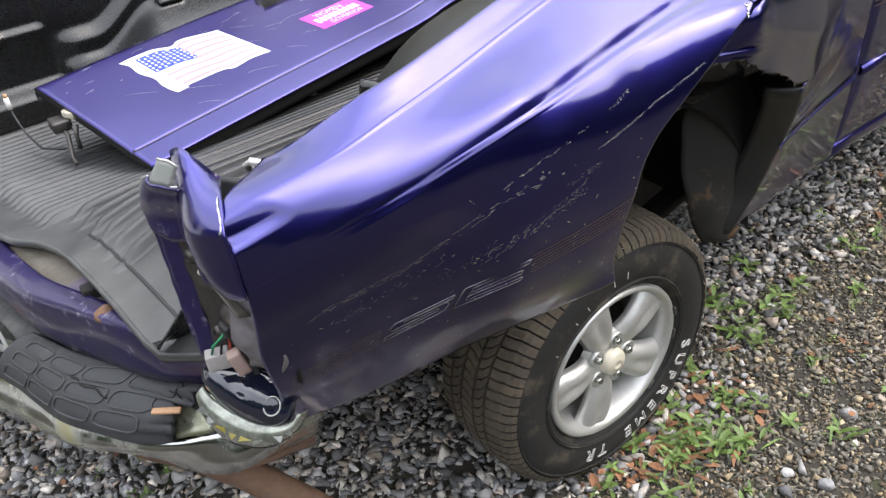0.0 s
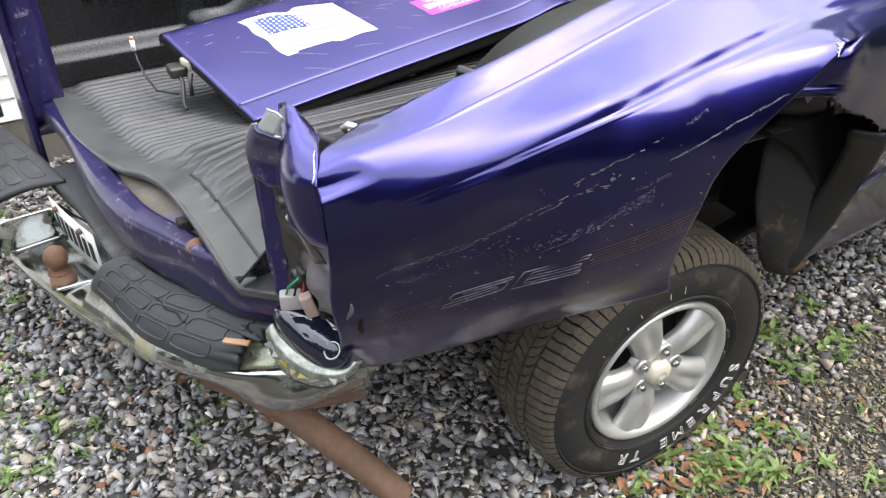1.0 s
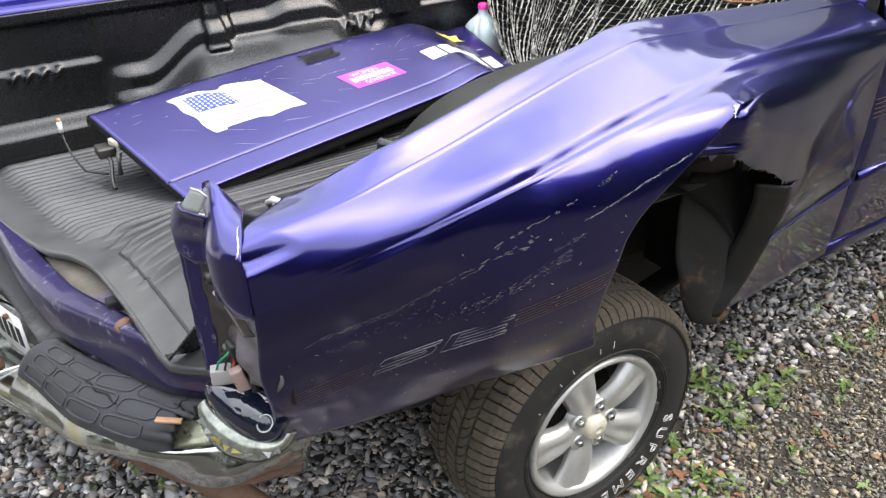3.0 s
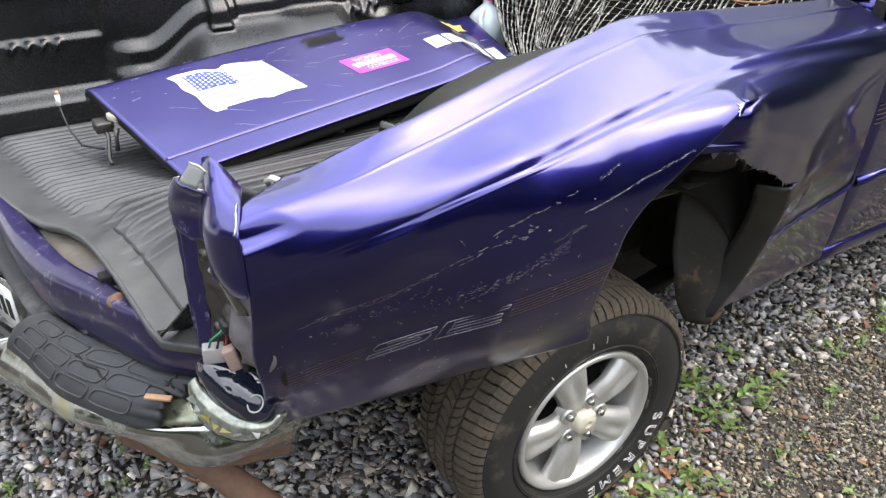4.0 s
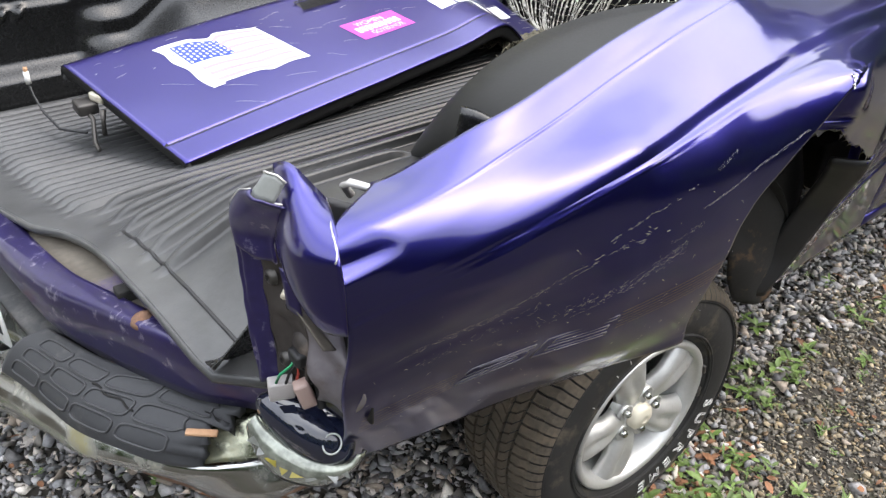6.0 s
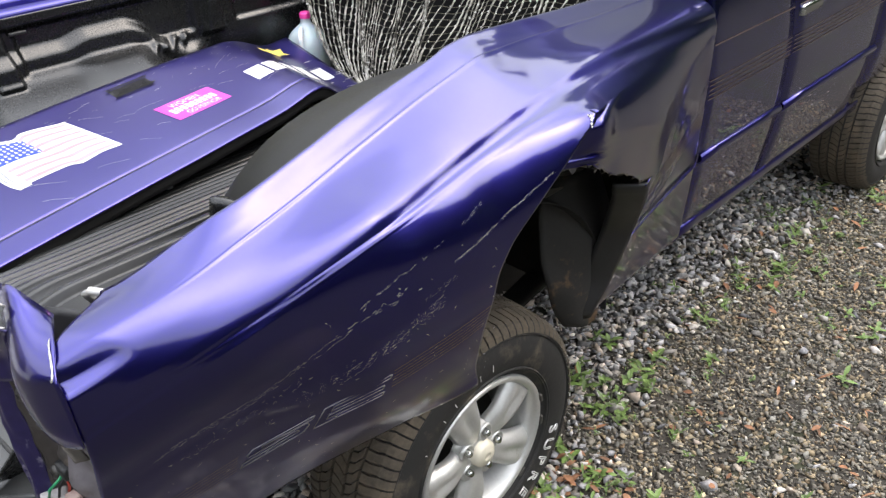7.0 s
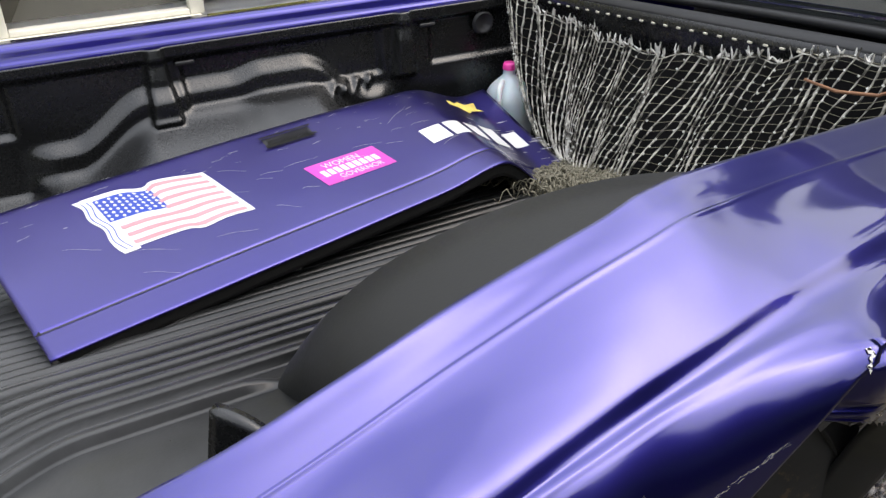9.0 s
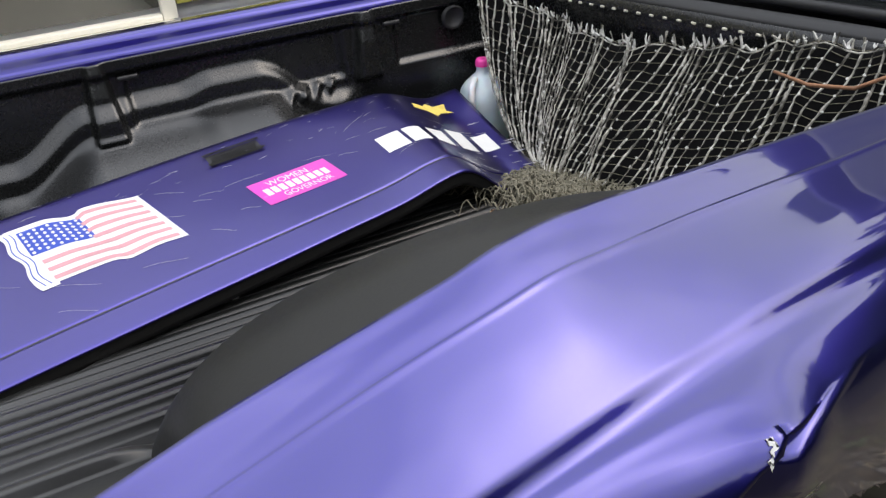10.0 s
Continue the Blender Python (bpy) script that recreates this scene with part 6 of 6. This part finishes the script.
part("cab_back", sheet(rear_wall, lin(0, 1, 30), lin(0, 1, 12), 0.01), PAINT, truck, "violet cab back panel")


def ledge(u, v):
    x = -1.76 + 1.56 * u
    z = 1.165 + 0.085 * (x + 1.35)
    return (x, 1.028 + 0.035 * v + 0.02 * math.sin(math.pi * u) * v, z + 0.018 * math.sin(math.pi * v) + 0.01 * v)


part("window_ledge", sheet(ledge, lin(0, 1, 30), lin(0, 1, 8), 0.006), TRIM, truck, "black rubber ledge below the rear window")


def rear_glass(u, v):
    x = -1.66 + 1.40 * u - 0.10 * v * (u - 0.5)
    z = 1.20 + 0.085 * (x + 1.35) + 0.40 * v
    return (x, 1.085 + 0.14 * v + 0.02 * math.sin(math.pi * u), z)


rear_window = part("rear_window", sheet(rear_glass, lin(0, 1, 24), lin(0, 1, 8), 0.005), GLASS, truck, "dark rear window reflecting the house")
part("window_seal", tube([rear_glass(0, v) for v in lin(1, 0, 8)] + [rear_glass(u, 0) for u in lin(0.03, 1, 20)] + [rear_glass(1, v) for v in lin(0.05, 1, 8)], 0.013, 8), TRIM, rear_window)
part("roof", sheet(lambda u, v: (-1.60 + 1.30 * u, 1.22 + 1.3 * v, 1.66 + 0.085 * (-1.60 + 1.30 * u + 1.35) + 0.04 * math.sin(math.pi * u) * math.sin(math.pi * v)), lin(0, 1, 16), lin(0, 1, 12), 0.03), PAINT, truck)
part("cab_floor", block(-0.92, 1.9, 0.60, 1.45, 1.6, 0.06, 0.01), DARK, truck)
part("seat_back", block(-0.95, 1.60, 0.98, 1.30, 0.14, 0.55, 0.05), DARK, truck)
part("bonnet", sheet(lambda u, v: (-1.72 + 1.60 * u, 2.55 + 1.25 * v, 1.17 + 0.03 * math.sin(math.pi * u) - 0.05 * v), lin(0, 1, 10), lin(0, 1, 8), 0.02), PAINT, truck)
part("front_end", block(-0.92, 3.60, 0.75, 1.62, 0.30, 0.70, 0.08), PAINT, truck)
part("left_flank", block(-1.86, 2.25, 0.85, 0.08, 2.55, 0.80, 0.03), PAINT, truck)

# ---- house beside the truck ----
house = thing("house", "white clapboard house with olive shutters beside the drive", "house", at=(-3.2, 0, 0))
HX = -3.10
house_wall = part("wall", block(HX - 0.135, 0.5, 1.25, 0.20, 11.0, 2.7, 0.0), SIDING, house, "white clapboard wall")
# lap boards, each leaning out over the one below
bm = bmesh.new()
a = [bm.verts.new((dx, dy, dz)) for dy in (-5.5, 5.5) for dx, dz in ((0.0, 0.0), (0.016, 0.0), (0.004, 0.118), (0.0, 0.118))]
for q in ((0, 1, 2, 3), (7, 6, 5, 4), (0, 4, 5, 1), (1, 5, 6, 2), (2, 6, 7, 3), (3, 7, 4, 0)):
    bm.faces.new([a[k] for k in q])
bmesh.ops.recalc_face_normals(bm, faces=bm.faces)
board_mesh = bpy.data.meshes.new("board")
bm.to_mesh(board_mesh)
bm.free()
board_mesh.materials.append(SIDING)
for k in range(23):
    b = new("board", board_mesh)
    b.parent = house_wall
    b.location = (HX - 0.035, 0.5, 0.0 + 0.113 * k)


def window_unit(y0, y1, z0, z1):
    w = new("window")
    w.parent = house
    w.location = Vector((HX, (y0 + y1) / 2, z0)) - house.location
    t = 0.060
    part("sill", block(HX + 0.055, (y0 + y1) / 2 - 0.008, z0, 0.11, y1 - y0 - 0.016, 0.026, 0.006), FRAMEW, w)
    part("frame", block(HX + 0.03, y0 + t / 2, (z0 + z1) / 2 + 0.008, 0.06, t, z1 - z0 - 0.012, 0.004), FRAMEW, w)
    part("frame", block(HX + 0.03, y1 - t / 2, (z0 + z1) / 2 + 0.008, 0.06, t, z1 - z0 - 0.012, 0.004), FRAMEW, w)
    part("frame", block(HX + 0.03, (y0 + y1) / 2, z0 + 0.026, 0.058, y1 - y0 - 2 * t - 0.006, 0.022, 0.003), FRAMEW, w)
    part("frame", block(HX + 0.03, (y0 + y1) / 2, z1 - t / 2, 0.058, y1 - y0 - 2 * t - 0.006, t, 0.004), FRAMEW, w)
    part("rail", block(HX + 0.022, (y0 + y1) / 2, (z0 + z1) / 2, 0.03, y1 - y0 - 2 * t - 0.008, 0.04, 0.003), FRAMEW, w)
    part("pane", block(HX + 0.006, (y0 + y1) / 2, (z0 + z1) / 2, 0.004, y1 - y0 - 2 * t, z1 - z0 - 2 * t, 0.0), GLASS, w, "dark pane")


def shutter_unit(y0, y1, z0, z1):
    sh = new("shutter")
    sh.parent = house
    sh.location = Vector((HX, (y0 + y1) / 2, z0)) - house.location
    for a in (y0 + 0.03, y1 - 0.03):
        part("stile", block(HX + 0.03, a, (z0 + z1) / 2, 0.035, 0.06, z1 - z0, 0.003), SHUTTER, sh)
    for z in (z0 + 0.04, (z0 + z1) / 2, z1 - 0.04):
        part("rail", block(HX + 0.028, (y0 + y1) / 2, z, 0.03, y1 - y0 - 0.13, 0.08, 0.003), SHUTTER, sh)
    part("back", block(HX + 0.012, (y0 + y1) / 2, (z0 + z1) / 2, 0.012, y1 - y0 - 0.1, z1 - z0 - 0.1, 0.0), SHUTTER, sh)
    n = int((z1 - z0 - 0.2) / 0.045)
    for k in range(n):
        z = z0 + 0.11 + k * 0.045
        if abs(z - (z0 + z1) / 2) < 0.06:
            continue
        part("slat", block(HX + 0.026, (y0 + y1) / 2, z, 0.022, y1 - y0 - 0.125, 0.030, 0.002, Matrix.Rotation(radians(28), 3, "Y")), SHUTTER, sh)


window_unit(-0.647, 0.176, 0.900, 2.30)
shutter_unit(0.184, 0.69, 0.967, 2.30)
shutter_unit(-1.17, -0.66, 0.967, 2.30)
window_unit(1.80, 2.62, 0.900, 2.30)
shutter_unit(1.28, 1.79, 0.967, 2.30)
shutter_unit(-3.3, -2.79, 0.967, 2.30)
window_unit(-4.13, -3.31, 0.900, 2.30)
part("roof", block(HX - 1.5, 0.5, 2.85, 3.0, 11.3, 0.10, 0.01, Matrix.Rotation(radians(8), 3, "Y")), TRIM, house)

# ---- jug ----
jug = thing("plastic_jug", "white translucent plastic jug with a pink cap standing in the bed", "jug", at=(-1.675, 0.83, 0.68))


def jug_skin(a, v):
    prof_r = spl([0, 0.03, 0.10, 0.55, 0.72, 0.86, 0.90, 1.0], [0.060, 0.074, 0.078, 0.078, 0.066, 0.030, 0.020, 0.019])(v)
    sq = 1 / max(abs(math.cos(a)), abs(math.sin(a))) if v < 0.72 else 1
    r = prof_r * (1 + 0.12 * (min(sq, 1.25) - 1))
    return (-1.675 + r * math.cos(a), 0.83 + r * math.sin(a), 0.682 + 0.255 * v)


part("body", sheet(jug_skin, [2 * math.pi * k / 36 for k in range(36)], lin(0, 1, 30), 0.002, closed=True), JUGM, jug, "milky white jug body")
part("cap", lathe([(0.262, 0.0), (0.262, 0.018), (0.256, 0.0215), (0.240, 0.022)], 28, (-1.675, 0.83, 0.690), "z"), CAPP, jug, "pink screw cap")
part("handle", tube([(-1.655, 0.79, 0.90), (-1.63, 0.765, 0.885), (-1.62, 0.755, 0.85), (-1.625, 0.765, 0.80)], 0.011, 10), JUGM, jug)

# ---- netting heap ----
net = thing("netting_bundle", "heap of weathered garden netting over black sheeting in the bed", "netting", at=(-1.05, 0.9, 0.75))
NTX = spl([0, 0.2, 0.5, 0.8, 1.0], [-1.775, -1.55, -1.10, -0.62, -0.27])
NTZ = spl([0, 0.12, 0.35, 0.6, 0.85, 1.0], [1.19, 1.12, 1.095, 1.145, 1.245, 1.285])
NTY = spl([0, 0.25, 0.6, 1.0], [0.875, 0.955, 0.93, 0.965])


def net_point(u, v, inset=0.0):
    """u from left to right, v from the floor (0) to the upper rim (1)."""
    k = 1 - (1 - v ** 0.45) * 0.70 * (1 - 0.94 * smooth((u - 0.40) / 0.22))
    x = -1.02 + (NTX(u) + 1.02) * k
    y = NTY(u) - (0.26 * (1 - v) ** 1.6 + 0.05 * math.sin(math.pi * v)) * math.sin(math.pi * (0.12 + 0.76 * u))
    z0 = LINER_Z(min(x, -0.02)) + 0.02
    z = z0 + (NTZ(u) - z0) * v
    fold = 0.020 * math.sin(u * 34 + 2.2 * v) + 0.014 * math.sin(u * 61 + 5 * v + 1) + 0.012 * math.sin(u * 17)
    gather = 0.5 + 0.8 * bell(u, 0.46, 0.10)
    y -= fold * gather * (0.35 + 0.65 * v) - inset
    x += 0.012 * math.sin(u * 47 + 4 * v) + 0.03 * bell(u, 0.45, 0.06) * (1 - v)
    z += 0.007 * math.sin(u * 90) * v + 0.006 * noise.noise(Vector((u * 30, v * 6, 0)))
    return Vector((x, y, z))


part("sheeting", sheet(lambda u, v: net_point(u, v * 0.97, 0.022), lin(0.005, 0.995, 90), lin(0.0, 1, 16), 0.003), CLOTH, net, "black sheeting inside the netting")
rng = random.Random(12)
bm = bmesh.new()
NV, NH = 64, 17
for i in range(NV + 1):
    u0 = i / NV
    ph = rng.uniform(-0.25, 0.25)
    pts = []
    for k in range(NH * 2 + 1):
        v = k / (NH * 2)
        pts.append(net_point(min(1, max(0, u0 + (0.0022 * math.sin(v * 9 + i) + ph * 0.004))), v) + Vector((0, rng.uniform(-0.0025, 0.0025), 0)))
    tail = rng.uniform(0.0, 0.028)
    pts.append(pts[-1] + Vector((rng.uniform(-0.01, 0.01), rng.uniform(-0.012, 0.006), tail)))
    thick = rng.choice((0.0015, 0.0022, 0.0028, 0.0034))
    tube(pts, thick, 4, bm, caps=False, taper=[rng.uniform(0.55, 1.25) for _ in pts])
part("upright_cord", bm, NET, net, "thick pale upright cords", kind="stuff")
bm = bmesh.new()
for j in range(NH + 1):
    v0 = j / NH
    pts = [net_point(k / (NV * 1.0), min(1, max(0, v0 + 0.006 * math.sin(k * 0.9 + j) + 0.004 * rng.uniform(-1, 1)))) for k in range(NV + 1)]
    tube(pts, 0.0008, 4, bm, caps=False)
part("net_mesh", bm, NET_DIRTY, net, "thin dark cross cords", kind="stuff")
bm = bmesh.new()
for i in range(NV + 1):
    for j in range(NH + 1):
        if rng.uniform(0, 1) < 0.55:
            c = net_point(i / NV, j / NH)
            s = rng.uniform(0.0025, 0.0052)
            vs_ = [bm.verts.new(c + Vector(d) * s) for d in ((1, 0, 0), (-1, 0, 0), (0, 1, 0), (0, -1, 0), (0, 0, 1), (0, 0, -1))]
            for a, b, c_ in ((0, 2, 4), (2, 1, 4), (1, 3, 4), (3, 0, 4), (2, 0, 5), (1, 2, 5), (3, 1, 5), (0, 3, 5)):
                bm.faces.new((vs_[a], vs_[b], vs_[c_]))
part("net_knotting", bm, KNOT, net, kind="stuff", smooth=False)
# crumpled netting spilling over the floor
bm = bmesh.new()
for k in range(560):
    a, r = rng.uniform(0, 6.283), abs(rng.gauss(0, 0.5))
    cx = -1.00 + 0.40 * r * math.cos(a) + 0.12 * rng.gauss(0, 1)
    cy = 0.66 + 0.11 * r * math.sin(a) + 0.05 * rng.gauss(0, 1) - 0.25 * max(0, cx + 1.0)
    pts = []
    d = rng.uniform(0, 6.283)
    for q in range(9):
        d += rng.uniform(-0.9, 0.9)
        cx += 0.013 * math.cos(d)
        cy += 0.013 * math.sin(d)
        pts.append((cx, cy, LINER_Z(min(cx, -0.02)) + 0.022 + 0.05 * abs(math.sin(q * 0.8 + k)) * math.exp(-((cx + 1.0) / 0.3) ** 2)))
    tube(pts, rng.choice((0.0014, 0.0018, 0.0026)), 4, bm, caps=False)
part("spilled_net", bm, NET_DIRTY, net, "crumpled cords on the bed floor", kind="stuff")
part("rim_cord", tube([net_point(u, 0.985) + Vector((0, -0.004, 0)) for u in lin(0, 1, 90)], 0.0018, 6), NET, net)
bm = bmesh.new()
for i in range(NV + 1):
    c = net_point(i / NV, 0.99)
    for _ in range(rng.randint(1, 3)):
        d = Vector((rng.uniform(-0.012, 0.012), rng.uniform(-0.012, 0.008), rng.uniform(0.008, 0.030)))
        tube([c, c + d * 0.5 + Vector((rng.uniform(-0.004, 0.004), 0, 0)), c + d], 0.0026, 4, bm, taper=[0.7, 1.2, 0.5])
part("frayed_rim", bm, KNOT, net, "frayed pale ends along the cut rim", kind="stuff", smooth=False)
twig = tagged(part("twig", tube([(-0.52, 0.80, 1.225), (-0.44, 0.80, 1.222), (-0.36, 0.815, 1.235), (-0.30, 0.85, 1.275), (-0.28, 0.87, 1.31)], 0.0036, 8, taper=[0.8, 1, 1, 0.9, 0.6]), DRYM), "bare brown twig stuck in the netting", "twig")

# ---- far surroundings ----
def build_treeline():
    """An unseen ragged ring of woods, added tall enough to hide the lower third of the sky."""
    bm = bmesh.new()
    rng = random.Random(9)
    n, m = 420, 14
    rings = []
    for i in range(n):
        a = 2 * math.pi * i / n
        c, d = math.cos(a), math.sin(a)
        h = 7.4 + 4.6 * max(0, 0.45 * c + 0.9 * d) + 2.2 * noise.noise(Vector((c * 2.2, d * 2.2, 1))) + 2.4 * noise.noise(Vector((c * 6, d * 6, 2))) + 1.6 * noise.noise(Vector((c * 17, d * 17, 3))) + rng.uniform(-0.5, 0.5)
        ring = []
        for k in range(m):
            q = k / (m - 1)
            r = 19.5 - 1.5 * math.sin(math.pi * q) + 1.3 * noise.noise(Vector((c * 14, d * 14, q * 5)))
            ring.append(bm.verts.new((r * c, r * d, -0.1 + h * q)))
        rings.append(ring)
    for i in range(n):
        A, B = rings[i], rings[(i + 1) % n]
        for k in range(m - 1):
            bm.faces.new((A[k], B[k], B[k + 1], A[k + 1]))
    ob = part("backdrop", bm, HEDGE, smooth=False)
    tagged(ob, "unseen dark green line of trees added round the yard", "backdrop", kind="structure")


build_treeline()

# ---- weeds, moss and dead leaves ----
def blade(bm, root, heading, length, width, lean, rng):
    """One leaf: a folded, curved blade of four quads."""
    d = Vector((math.cos(heading), math.sin(heading), 0))
    side = Vector((-d.y, d.x, 0))
    rows = []
    for k in range(4):
        t = k / 3
        w = width * (0.35 + 1.3 * t * (1 - t) * 2 * 0.9) * (1 if k < 3 else 0.08)
        p = root + d * (length * (t * math.cos(lean) + 0.10 * t * t)) + Vector((0, 0, length * (t * math.sin(lean) - 0.35 * t * t * math.cos(lean))))
        rows.append((bm.verts.new(p - side * w), bm.verts.new(p + Vector((0, 0, -0.15 * w))), bm.verts.new(p + side * w)))
    for A, B in zip(rows[:-1], rows[1:]):
        bm.faces.new((A[0], A[1], B[1], B[0]))
        bm.faces.new((A[1], A[2], B[2], B[1]))


def build_weeds():
    rng = random.Random(31)
    bm = bmesh.new()
    spots = []
    while len(spots) < 330:
        x, y = rng.uniform(-0.40, 1.7), rng.uniform(0.15, 3.2)
        k = noise.noise(Vector((x * 2.1, y * 2.1, 8)))
        edge = bell(x, GRIT_EDGE(y) + 0.05, 0.22)
        if rng.random() < (0.16 + 0.75 * edge) * (0.30 + max(0, k) * 2.2):
            spots.append((x, y, rng.choice((0.4, 0.6, 0.8, 1.0, 1.3))))
    for _ in range(46):
        spots.append((0.09 + rng.gauss(0, 0.07), 0.22 + rng.gauss(0, 0.13), rng.uniform(0.6, 1.3)))
    for _ in range(90):
        spots.append((rng.uniform(-2.5, -0.9), rng.uniform(-1.9, -1.38), rng.uniform(0.5, 1.1)))
    for _ in range(110):
        x = rng.uniform(-1.7, -0.7)
        spots.append((x, -1.62 + 0.22 * (x + 1.1) + abs(rng.gauss(0, 0.16)) * rng.choice((-1, 1, 0.6)), rng.uniform(0.35, 0.85)))
    for _ in range(30):
        spots.append((rng.uniform(-1.0, -0.35), rng.uniform(-1.6, -0.9), rng.uniform(0.3, 0.7)))
    for x, y, s in spots:
        # a seedling: pairs of pointed leaves up a short stem, each pair turned
        turn, tall = rng.uniform(0, 6.283), s * rng.uniform(0.015, 0.05)
        for k in range(rng.randint(2, 4)):
            for side in (0, math.pi):
                r = Vector((x + rng.gauss(0, 0.004), y + rng.gauss(0, 0.004), ground_z(x, y) + 0.010 + tall * k / 3))
                blade(bm, r, turn + 1.35 * k + side + rng.gauss(0, 0.25), s * rng.uniform(0.020, 0.046), s * rng.uniform(0.0045, 0.0085), rng.uniform(0.15, 0.9), rng)
        if rng.random() < 0.30:
            for _ in range(rng.randint(5, 10)):
                r = Vector((x + rng.gauss(0, 0.02), y + rng.gauss(0, 0.02), ground_z(x, y) + 0.008))
                blade(bm, r, rng.uniform(0, 6.283), s * rng.uniform(0.03, 0.07), s * rng.uniform(0.0015, 0.003), rng.uniform(0.4, 1.2), rng)
    ob = part("weeds", bm, LEAFM, smooth=False)
    tagged(ob, "small green weeds sprouting through the gravel", "weeds", kind="stuff")


def build_leaves():
    rng = random.Random(44)
    bm = bmesh.new()
    for k in range(420):
        if k < 150:
            x, y = rng.gauss(0.05, 0.07), rng.gauss(0.16, 0.14)
        elif k < 320:
            x, y = rng.uniform(-0.3, 1.8), rng.uniform(0.3, 3.4)
        else:
            x, y = rng.uniform(-2.4, -0.3), rng.uniform(-1.8, -0.8)
        r = Vector((x, y, ground_z(x, y) + rng.uniform(0.014, 0.026)))
        blade(bm, r, rng.uniform(0, 6.283), rng.uniform(0.015, 0.055), rng.uniform(0.003, 0.013), rng.uniform(-0.15, 0.35), rng)
    for k in range(60):
        x, y = rng.uniform(-1.15, -0.85), rng.uniform(0.42, 0.72)
        r = Vector((x, y, LINER_Z(x) + 0.012))
        blade(bm, r, rng.uniform(0, 6.283), rng.uniform(0.012, 0.035), rng.uniform(0.003, 0.008), rng.uniform(-0.1, 0.2), rng)
    ob = part("dead_leaves", bm, DRYM, smooth=False)
    tagged(ob, "brown dead leaves scattered on gravel and bed floor", "leaves", kind="stuff")


build_weeds()
build_leaves()
crumb = tagged(part("foam_crumb", block(-1.04, -0.165, 0.795, 0.030, 0.016, 0.014, 0.005, Matrix.Rotation(0.7, 3, "Z")), WHITE), "white foam crumb on the ribbed liner", "debris")
